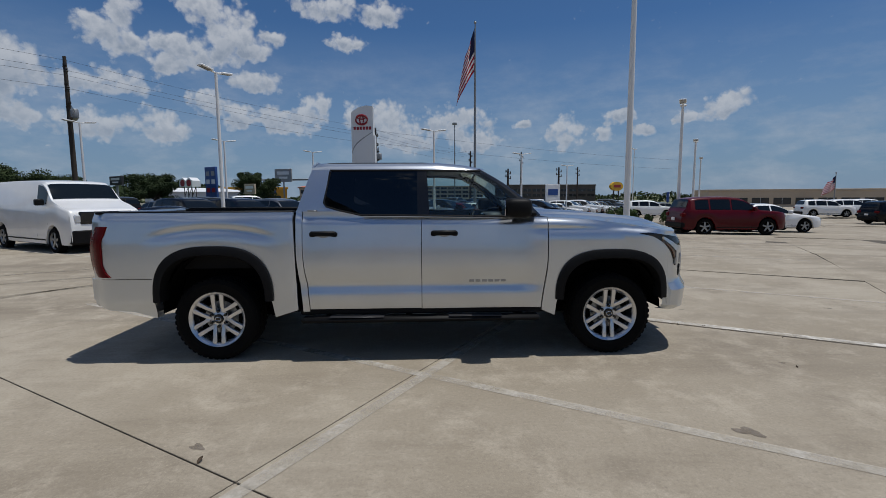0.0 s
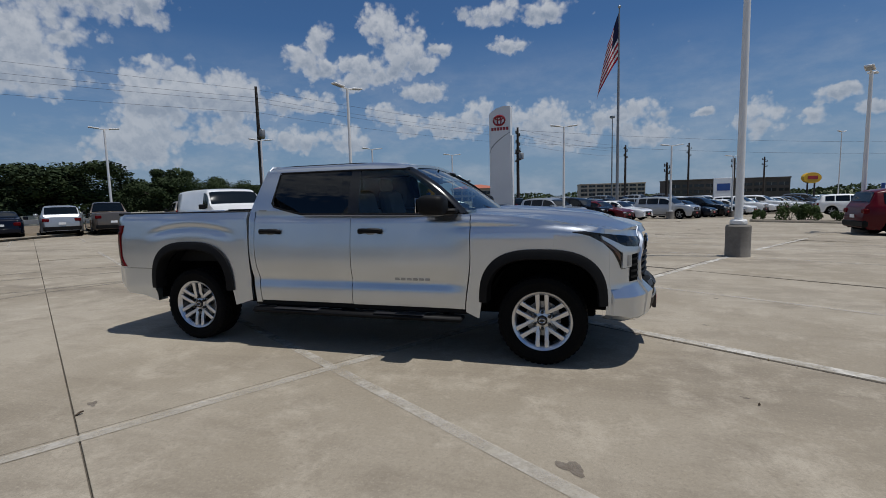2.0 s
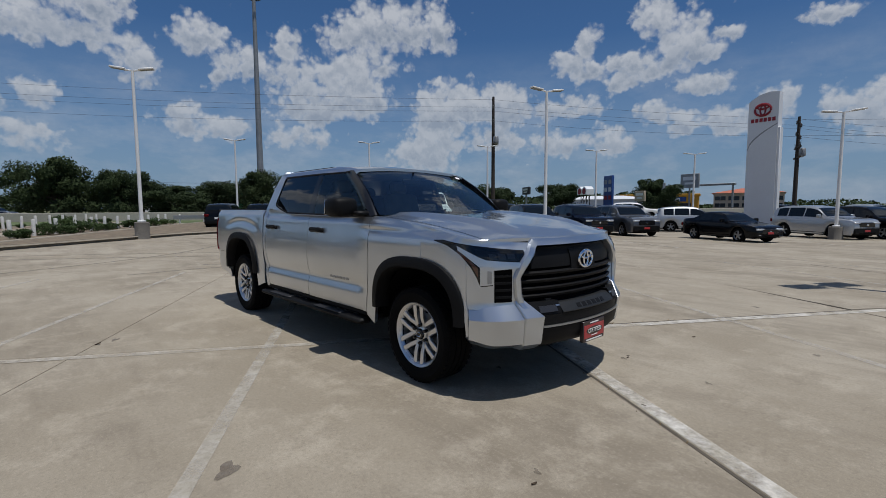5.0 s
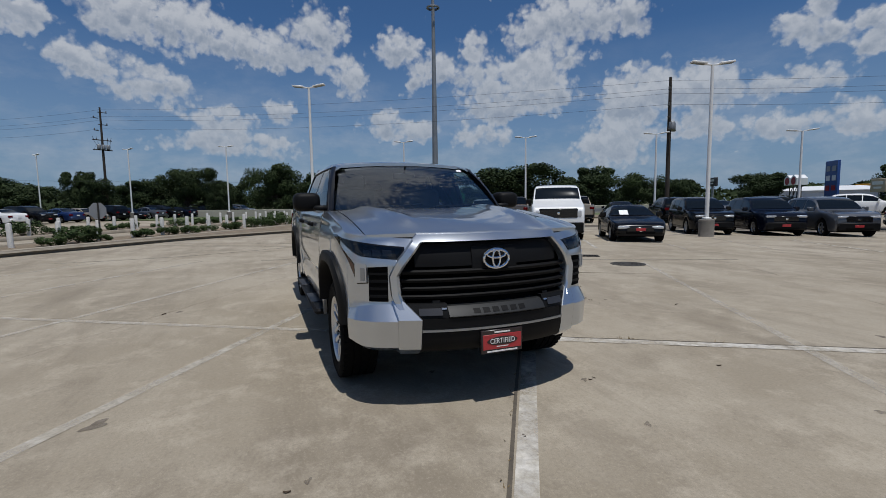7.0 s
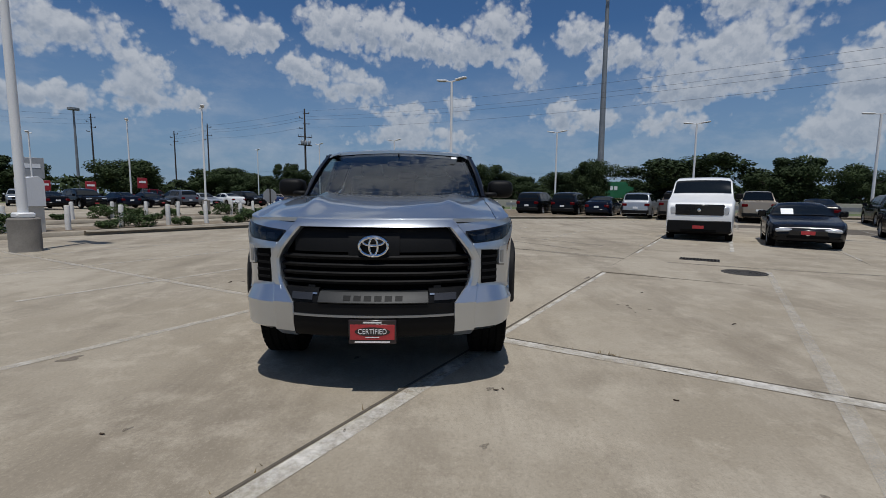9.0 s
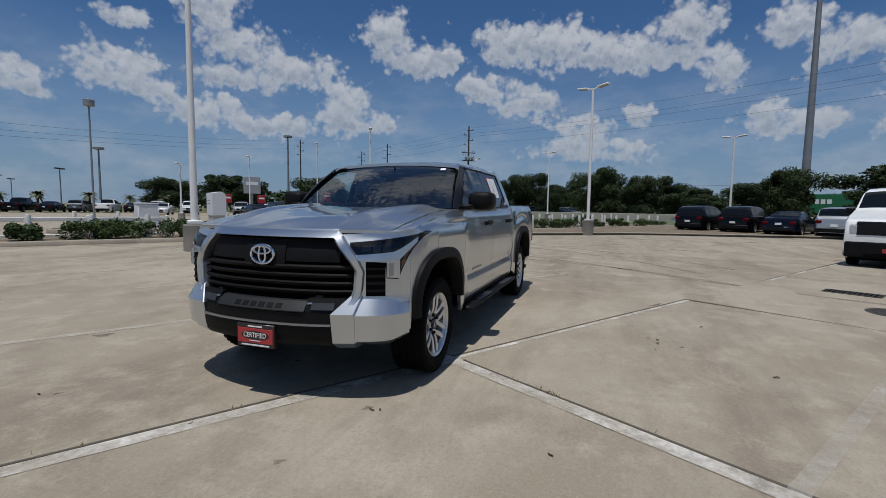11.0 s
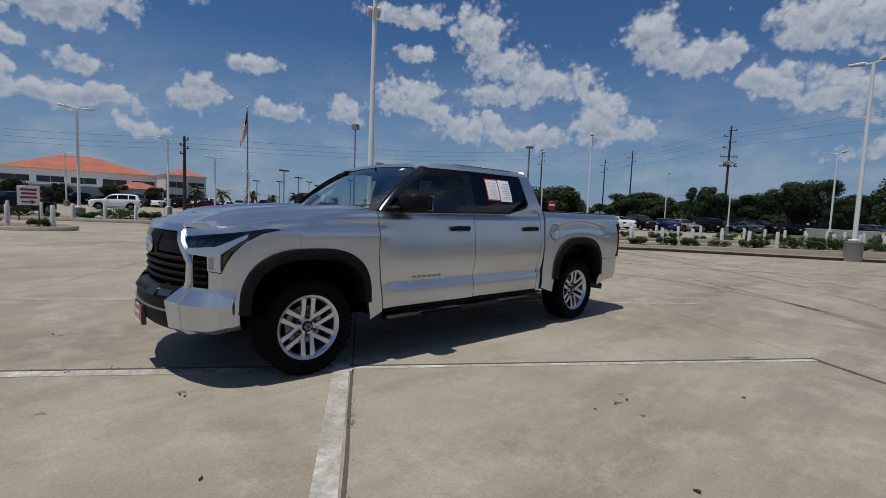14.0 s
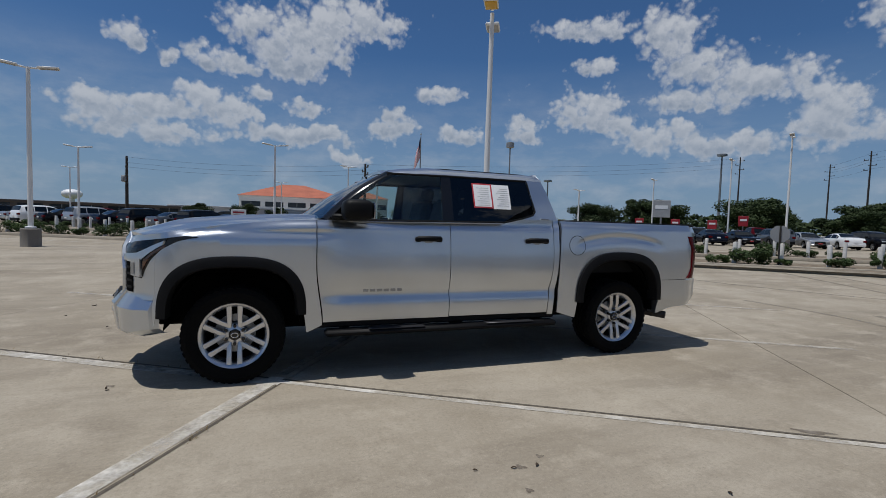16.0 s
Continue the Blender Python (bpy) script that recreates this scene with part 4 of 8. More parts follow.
# black arch flares and liners
for xw in WHEEL_X:
    top = ARCH_TOP[xw]
    rows = []
    for i in range(49):
        a = math.pi * (i / 48)
        cx = math.cos(a)
        ring = []
        for half, tp, y, z0 in ((0.540, top + 0.004, 0.012, 0), (0.538, top + 0.002, 0.036, 0), (0.515, top - 0.022, 0.048, 0), (0.470, top - 0.075, 0.048, 0), (0.462, top - 0.085, 0.03, 0), (0.455, top - 0.09, -0.08, 0)):
            x = xw + half * math.copysign(abs(cx) ** 0.72, cx)
            low = 0.545 + (0.02 if xw > 0 else 0.04)
            z = low + (tp - low) * max(0.0, math.sin(a)) ** 0.74
            base = flank(x, max(z, 0.6)) if x < 1.96 else nose(turn_at_x(min(x, 2.6)), 0.9)[1]
            ring.append((x, base + y - 0.012, z))
        rows.append(ring)
    both("arch_flare", Shape().grid(rows), BLACK_PLASTIC, "black plastic wheel arch flare")
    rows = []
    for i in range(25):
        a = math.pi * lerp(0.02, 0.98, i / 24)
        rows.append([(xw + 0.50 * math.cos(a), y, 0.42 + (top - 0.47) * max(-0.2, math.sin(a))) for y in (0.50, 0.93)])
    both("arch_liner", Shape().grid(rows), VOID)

# tail: lamps, bumper, tailgate, bed
rows = []
for j in range(13):
    z = lerp(0.815, 1.275, j / 12)
    wrap = knots(((0.81, -2.755), (0.86, -2.80), (0.93, -2.83), (1.15, -2.83), (1.20, -2.80), (1.275, -2.775)), z)
    row = []
    for i in range(9):
        x = lerp(wrap, -2.985, i / 8)
        row.append((x - 0.03 * math.sin(math.pi * (z - 0.81) / 0.46) * (i / 8), flank(x, z) + 0.012 - 0.05 * (i / 8) ** 3, z))
    rows.append(row)
both("tail_light", Shape().panel(rows, (0.05, -0.06, 0)), RED_LENS, "dark red tail light")
rows = []
for j in range(9):
    row = []
    for i in range(15):
        x = lerp(-2.395, -3.0, i / 14)
        low = knots(((-3.0, 0.60), (-2.93, 0.52), (-2.8, 0.50), (-2.6, 0.485), (-2.395, 0.425)), x)
        z = lerp(low, 0.792, j / 8)
        row.append((x, flank(x, z) - 0.014 - 0.03 * ease(0.6, 0.46, z), z))
    rows.append(row)
both("rear_bumper_corner", Shape().panel(rows, (0.0, -0.12, 0)), SILVER)
part("rear_bumper", Shape().box(-3.02, -2.88, -0.86, 0.86, 0.52, 0.76, 0.03), SILVER, truck)
gate = part("tailgate", Shape().box(-2.985, -2.925, -0.80, 0.80, 0.80, 1.40, 0.02), SILVER, truck)
part("gate_handle", Shape().box(-3.0, -2.98, -0.12, 0.12, 1.20, 1.27, 0.008), BLACK_PLASTIC, gate, "black tailgate handle")
both("bed_rail", Shape().box(-2.90, -1.13, 0.80, 0.925, 1.382, 1.408, 0.008), BLACK_PLASTIC, "black bed rail cap")
part("bed_floor", Shape().box(-2.92, -1.12, -0.79, 0.79, 0.86, 0.90), BLACK_PLASTIC, truck)
both("bed_wall", Shape().box(-2.92, -1.12, 0.76, 0.80, 0.88, 1.39), BLACK_PLASTIC)
# near-black in place of shade in the gap between cab and bed
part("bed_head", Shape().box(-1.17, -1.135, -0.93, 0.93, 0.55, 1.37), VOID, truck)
part("exhaust_pipe", Shape().tube([(-2.2, 0.66, 0.42), (-2.42, 0.76, 0.41), (-2.55, 0.93, 0.395)], 0.04, 12), IRON, truck, "dark exhaust tailpipe")
FZ = 1.158
fuel = part("fuel_door", Shape().grid([[(-1.305 + r * math.cos(q), flank(-1.305 + r * math.cos(q), FZ + r * math.sin(q)) + 0.0015, FZ + r * math.sin(q)) for q in [2 * math.pi * k / 40 for k in range(40)]] for r in (0.004, 0.03, 0.06, 0.093)], wrap=True), SILVER, truck)
part("door_gap", Shape().tube([(-1.305 + 0.096 * math.cos(q), flank(-1.305 + 0.096 * math.cos(q), FZ + 0.096 * math.sin(q)), FZ + 0.096 * math.sin(q)) for q in [2 * math.pi * k / 40 for k in range(41)]], 0.0028, 6, False), VOID, fuel)

# underside, and an added near-black core that stands for the shade behind panel gaps
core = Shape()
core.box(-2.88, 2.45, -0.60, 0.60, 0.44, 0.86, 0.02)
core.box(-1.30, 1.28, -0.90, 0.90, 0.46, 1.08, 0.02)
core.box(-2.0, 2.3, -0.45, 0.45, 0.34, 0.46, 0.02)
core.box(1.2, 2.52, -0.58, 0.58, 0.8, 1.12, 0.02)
part("chassis", core, VOID, truck, "underbody and near-black core for shade in the panel gaps")
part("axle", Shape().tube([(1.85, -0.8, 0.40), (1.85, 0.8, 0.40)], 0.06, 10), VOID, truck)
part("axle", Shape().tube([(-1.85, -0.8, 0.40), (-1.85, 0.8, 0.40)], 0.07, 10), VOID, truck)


# cab: pillars, roof, glass
def cab_y(x, z):
    t = (z - 1.35) / 0.45
    return 0.929 - 0.109 * t - 0.052 * t * t - 0.035 * ease(0.45, 1.25, x)


def cab_patch(edge0, edge1, z0, z1, n=16, m=10, off=0.0, depth=0.02):
    rows = []
    for j in range(m + 1):
        row = []
        for i in range(n + 1):
            t, s = j / m, i / n
            zz = lerp(z0(0), z1(0), t)
            x = lerp(edge0(zz), edge1(zz), s)
            z = lerp(z0(x), z1(x), t)
            row.append((x, cab_y(x, z) + off, z))
        rows.append(row)
    return Shape().panel(rows, (0, -depth, 0))


ROOF_Z = 1.842


def cab_back(z):
    return knots(((1.35, -1.098), (1.42, -1.085), (1.72, -0.99), (1.80, -0.962), (1.85, -0.93)), z)


both("rear_pillar", cab_patch(cab_back, lambda z: knots(((1.405, -0.66), (1.45, -0.845), (1.785, -0.79)), z), lambda x: 1.40, lambda x: 1.786, 14, 16, 0.012), SILVER)
rows = []
for i in range(61):
    x = lerp(-0.975, 0.66, i / 60)
    zf = knots(((-0.975, -0.012), (-0.85, 0.0), (0.2, 0.0), (0.45, -0.022), (0.66, -0.060)), x)
    rows.append([(x, cab_y(x, 1.784) + 0.012, 1.784 + zf * 0.8), (x, cab_y(x, 1.784) - 0.006, 1.815 + zf), (x, 0.715, ROOF_Z + zf), (x, 0.66, ROOF_Z + 0.014 + zf)])
both("roof_rail", Shape().panel(rows, (0, -0.02, -0.01)), SILVER)
rows = []
for i in range(41):
    x = lerp(-0.985, 0.60, i / 40)
    zf = knots(((-0.985, -0.03), (-0.9, -0.006), (-0.8, 0.0), (0.1, 0.0), (0.35, -0.012), (0.60, -0.048)), x)
    row = []
    for k in range(33):
        y = lerp(-0.665, 0.665, k / 32)
        crown = 0.032 * (1 - (y / 0.665) ** 2) + 0.014
        rib = -0.006 * sum(math.exp(-((abs(y) - c) / 0.025) ** 2) for c in (0.30, 0.52)) * ease(0.4, 0.2, x) * ease(-0.95, -0.8, x)
        row.append((x, y, ROOF_Z + crown + zf + rib))
    rows.append(row)
part("roof", Shape().panel(rows, (0, 0, -0.03)), SILVER, truck)
both("roof_ditch", Shape().tube([(x, 0.668, ROOF_Z + 0.012 + knots(((-0.95, -0.02), (-0.8, 0), (0.1, 0), (0.6, -0.052)), x)) for x in [lerp(-0.95, 0.58, k / 12) for k in range(13)]], 0.006, 6), BLACK_PLASTIC)
# side glass and its black surrounds
for name, e0, e1, low, mat_, lab in (
        ("rear_window", lambda z: knots(((1.36, -0.50), (1.455, -0.835), (1.775, -0.785)), z), lambda z: 0.020, lambda x: knots(((-0.84, 1.455), (-0.5, 1.372), (0.05, 1.352)), x), PRIVACY, "dark tinted rear side window"),
        ("front_window", lambda z: 0.125 - 0.05 * (z - 1.35), lambda z: knots(((1.34, 1.075), (1.775, 0.640)), z), lambda x: 1.345, FRONT_GLASS, "clear front side window")):
    both(name, cab_patch(e0, e1, low, lambda x: 1.778, 30, 10, 0.006, 0.004), mat_, lab)
both("centre_pillar", cab_patch(lambda z: 0.018, lambda z: 0.130 - 0.05 * (z - 1.35), lambda x: 1.345, lambda x: 1.782, 6, 10, 0.009), GLOSS_BLACK, "gloss black centre pillar")
belt = Shape().tube([(x, cab_y(x, z) + 0.010, z) for x, z in [(lerp(-0.50, 1.14, k / 20), lerp(1.364, 1.340, k / 20)) for k in range(21)]], 0.011, 6)
belt.tube([(-0.50, cab_y(-0.5, 1.364) + 0.010, 1.364), (-0.7, cab_y(-0.7, 1.405) + 0.01, 1.408), (-0.82, cab_y(-0.82, 1.44) + 0.01, 1.443), (-0.845, cab_y(-0.84, 1.47) + 0.01, 1.475), (-0.798, cab_y(-0.8, 1.77) + 0.01, 1.77)], 0.009, 6)
belt.tube([(-0.80, cab_y(-0.8, 1.78) + 0.008, 1.780), (0.0, cab_y(0, 1.78) + 0.008, 1.780), (0.62, cab_y(0.62, 1.77) + 0.008, 1.770)], 0.010, 6)
both("window_seal", belt, BLACK_PLASTIC, "black window seal")
both("belt_trim", Shape().tube([(lerp(-0.48, 1.14, k / 20), cab_y(lerp(-0.48, 1.14, k / 20), 1.35) + 0.016, lerp(1.352, 1.328, k / 20)) for k in range(21)], 0.006, 6), SATIN)
# front pillars
rows = []
for k in range(21):
    t = k / 20
    x, z = lerp(1.17, 0.60, t) + 0.02 * math.sin(math.pi * t), lerp(1.335, 1.775, t) + 0.026 * math.sin(math.pi * t)
    yo = cab_y(x - 0.04, min(z, 1.79))
    rows.append([(x - 0.075, yo + 0.004, z - 0.012), (x - 0.03, yo + 0.010, z + 0.006), (x + 0.01, yo - 0.016, z + 0.016), (x + 0.02, yo - 0.045, z + 0.016), (x - 0.03, yo - 0.05, z - 0.02)])
both("front_pillar", Shape().grid(rows, wrap=True), GLOSS_BLACK, "black windscreen pillar")
rows = []
for j in range(17):
    t = j / 16
    row = []
    for k in range(33):
        s = lerp(-1, 1, k / 32)
        half = lerp(0.835, 0.675, t)
        x = lerp(1.335, 0.545, t) - lerp(0.155, 0.035, t) * s * s + 0.02 * math.sin(math.pi * t)
        row.append((x, half * s, lerp(1.352, 1.832, t) + 0.028 * math.sin(math.pi * t) - 0.02 * s * s * t))
    rows.append(row)
screen = part("windscreen", Shape().panel(rows, (-0.004, 0, -0.002)), WINDSHIELD, truck, "clear windscreen")
rows = []
for j in range(3):
    t = lerp(0.90, 1.0, j / 2)
    rows.append([(lerp(1.335, 0.545, t) - lerp(0.155, 0.035, t) * s * s + 0.02 * math.sin(math.pi * t) - 0.012, lerp(0.835, 0.675, t) * s, lerp(1.352, 1.832, t) + 0.028 * math.sin(math.pi * t) - 0.02 * s * s * t - 0.008) for s in [lerp(-1, 1, k / 24) for k in range(25)]])
part("screen_band", Shape().grid(rows), GLOSS_BLACK, truck, "black shade band along the windscreen")
part("sticker", Shape().box(-0.02, 0.02, -0.028, 0.028, 0.0, 0.002, 0, pose(0.735, 0.595, 1.752, 0, 31, 0)), PAPER, truck, "small white windscreen sticker")
part("cab_back", Shape().grid([[(cab_back(z), y * cab_y(-1, z), z) for y in (-1, -0.6, 0.6, 1)] for z in (1.05, 1.40, 1.46, 1.74, 1.82, 1.86)]), SILVER, truck)
part("back_window", Shape().grid([[(cab_back(z) - 0.006, y, z) for y in (-0.62, 0.62)] for z in (1.45, 1.75)]), PRIVACY, truck, "dark tinted back window")
part("head_lining", Shape().box(-0.92, 0.5, -0.66, 0.66, 1.795, 1.81, 0), LINING, truck)

# cabin
cabin = Shape().box(0.72, 1.16, -0.82, 0.82, 0.9, 1.27, 0.05)
cabin.box(0.78, 1.0, 0.18, 0.60, 1.25, 1.34, 0.03)
dash = part("dashboard", cabin, TRIM_GREY, truck, "dark grey dashboard")
part("screen", Shape().box(0.735, 0.75, -0.18, 0.14, 1.18, 1.34, 0.006), GLOSS_BLACK, dash)
wheel_m = pose(0.60, 0.40, 1.20, 0, -65, 0)
part("steering_wheel", Shape().tube([wheel_m @ Vector((0.185 * math.cos(a), 0.185 * math.sin(a), 0)) for a in [2 * math.pi * k / 28 for k in range(29)]], 0.016, 8, False).join(
    Shape().box(-0.18, 0.18, -0.025, 0.025, -0.015, 0.015, 0.008), wheel_m).join(Shape().box(-0.05, 0.05, -0.06, 0.06, -0.03, 0.02, 0.015), wheel_m), BLACK_PLASTIC, truck, "black steering wheel")


def seat(x, y, wide):
    s = Shape()
    s.box(x - 0.05, x + 0.48, y - wide / 2, y + wide / 2, 0.98, 1.10, 0.04)
    s.box(-0.07, 0.07, -wide / 2, wide / 2, 0, 0.58, 0.05, pose(x, y, 1.02, 0, -14, 0))
    return s


for y in (-0.40, 0.40):
    st = part("seat", seat(0.02, y, 0.52), CLOTH, truck, "dark cloth front seat")
    part("headrest", Shape().box(-0.05, 0.05, -0.13, 0.13, 0, 0.17, 0.04, pose(-0.14, y, 1.575, 0, -10, 0)), CLOTH, st)
bench = part("seat", seat(-0.80, 0, 1.45), CLOTH, truck, "dark cloth rear bench")
for y in (-0.46, 0, 0.46):
    part("headrest", Shape().box(-0.05, 0.05, -0.13, 0.13, 0, 0.13, 0.04, pose(-0.93, y, 1.56, 0, -10, 0)), CLOTH, bench)
part("rear_view_mirror", Shape().box(0.60, 0.63, -0.12, 0.12, 1.66, 1.73, 0.012).tube([(0.62, 0, 1.72), (0.66, 0, 1.80)], 0.01, 6), BLACK_PLASTIC, truck, "black interior mirror")


# mirrors, handles, steps, badges
def egg(cx, cy, cz, rx, ry, rz, p=0.6, n=20, m=12):
    rows = []
    for j in range(m + 1):
        b = math.pi * (j / m - 0.5)
        row = []
        for i in range(n):
            a = 2 * math.pi * i / n
            f = lambda v: math.copysign(abs(v) ** p, v)
            row.append((cx + rx * f(math.cos(b)) * f(math.cos(a)), cy + ry * f(math.cos(b)) * f(math.sin(a)), cz + rz * f(math.sin(b))))
        rows.append(row)
    return Shape().grid(rows, wrap=True)


ml, mr = both("door_mirror", egg(0.925, 1.07, 1.425, 0.125, 0.125, 0.090, 0.55), BLACK_PLASTIC, "black door mirror")
for mir, sg in ((ml, 1), (mr, -1)):
    arm = Shape().box(0.92, 1.12, 0.88, 1.02, 1.345, 1.392, 0.018)
    part("mirror_arm", arm if sg > 0 else arm.mirrored(), BLACK_PLASTIC, mir)
    face = Shape().box(0.796, 0.803, 0.97, 1.17, 1.36, 1.49, 0.002)
    part("mirror_glass", face if sg > 0 else face.mirrored(), CHROME, mir, "mirror glass")
for hx in (0.265, -0.845):
    y = flank(hx, 1.19)
    ha, hb = both("door_handle", Shape().box(hx - 0.12, hx + 0.12, y + 0.016, y + 0.045, 1.176, 1.222, 0.014).box(hx - 0.125, hx - 0.07, y - 0.01, y + 0.03, 1.170, 1.214, 0.01).box(hx + 0.07, hx + 0.125, y - 0.01, y + 0.03, 1.170, 1.214, 0.01), BLACK_PLASTIC, "black door handle")
    both("handle_cup", Shape().join(egg(hx, y - 0.003, 1.178, 0.060, 0.008, 0.048, 0.9)), SATIN, "recessed handle cup")
both("step_board", Shape().box(-1.06, 1.16, 0.915, 1.055, 0.375, 0.425, 0.02), BLACK_PLASTIC, "black running board")
for x0 in (-0.80, 0.30):
    both("step_pad", Shape().box(x0, x0 + 0.50, 0.94, 1.05, 0.424, 0.432, 0.003), ALLOY_DARK, "ribbed step pad")
for x0 in (-0.85, -0.1, 0.95):
    both("step_bracket", Shape().box(x0, x0 + 0.06, 0.6, 0.93, 0.38, 0.45, 0.006), BLACK_PLASTIC)
for k in range(6):
    x = lerp(0.52, 0.82, k / 5)
    both("badge_letter", Shape().box(x - 0.022, x + 0.022, flank(x, 0.745) - 0.002, flank(x, 0.745) + 0.006, 0.733, 0.757, 0.002), SATIN)
both("badge", Shape().box(-0.99, -0.90, cab_y(-0.95, 1.41) + 0.012, cab_y(-0.95, 1.41) + 0.02, 1.400, 1.414, 0.002), SATIN, "small grey badge")
# sale papers in the rear window on the driver's side
for x0, x1, z0, z1, mat_ in ((-0.40, -0.195, 1.495, 1.73, RED_INK), (-0.385, -0.208, 1.508, 1.717, PAPER), (-0.585, -0.40, 1.49, 1.725, PAPER)):
    off = {RED_INK: 0.010}.get(mat_, 0.012)
    part("window_paper", Shape().grid([[(x, cab_y(x, z) + off, z) for x in (x0, (x0 + x1) / 2, x1)] for z in [lerp(z0, z1, k / 4) for k in range(5)]]), mat_, truck, "white sale sheet on the window")
for k in range(9):
    z = 1.52 + k * 0.0205
    part("text_bar", Shape().grid([[(x, cab_y(x, zz) + 0.014, zz) for x in (-0.565, -0.44 - 0.02 * (k % 3))] for zz in (z, z + 0.004)]), SIGN_GREY, truck)
    part("text_bar", Shape().grid([[(x, cab_y(x, zz) + 0.014, zz) for x in (-0.365, -0.235 - 0.03 * (k % 2))] for zz in (z, z + 0.003)]), SIGN_GREY, truck)

# show plate
plate = part("show_plate", Shape().box(2.825, 2.858, -0.155, 0.155, 0.385, 0.545, 0.004), PLATE_DARK, truck, "red dealer show plate in a dark frame")
part("plate_face", Shape().box(2.857, 2.861, -0.145, 0.145, 0.413, 0.515, 0.002), PLATE_RED, plate)
part("plate_oval", Shape().lathe([(0.0, 0.0), (1.0, 0.0), (1.0, -0.003)], 32, "z", pose(2.8625, 0, 0.468, 0, 90, 0) @ Matrix.Diagonal((0.03, 0.115, 1, 1))), PLATE_DARK, plate)
part("name_bar", Shape().box(2.857, 2.861, -0.06, 0.06, 0.524, 0.533), WHITE_INK, plate)
part("name_bar", Shape().box(2.857, 2.861, -0.115, 0.115, 0.394, 0.403), WHITE_INK, plate)
part("name_bar", Shape().box(2.861, 2.863, -0.045, 0.045, 0.428, 0.433), WHITE_INK, plate)


def lettering(text, size, m, mat_, parent, name="lettering", depth=0.002, wide=1.0):
    cu = bpy.data.curves.new(name, "FONT")
    cu.body, cu.size, cu.extrude, cu.align_x, cu.align_y = text, size, depth, "CENTER", "CENTER"
    tmp = bpy.data.objects.new(name, cu)
    scene.collection.objects.link(tmp)
    bpy.context.view_layer.update()
    me = bpy.data.meshes.new_from_object(tmp.evaluated_get(bpy.context.evaluated_depsgraph_get()))
    bpy.data.objects.remove(tmp)
    me.materials.clear()
    me.materials.append(mat_)
    ob = new(name, me)
    ob.parent, ob.matrix_basis = parent, m @ Matrix.Diagonal((wide, 1, 1, 1))
    return ob


lettering("CERTIFIED", 0.048, pose(2.864, 0, 0.468, 90, 0, 90), WHITE_INK, plate, "word", 0.001, 0.85)


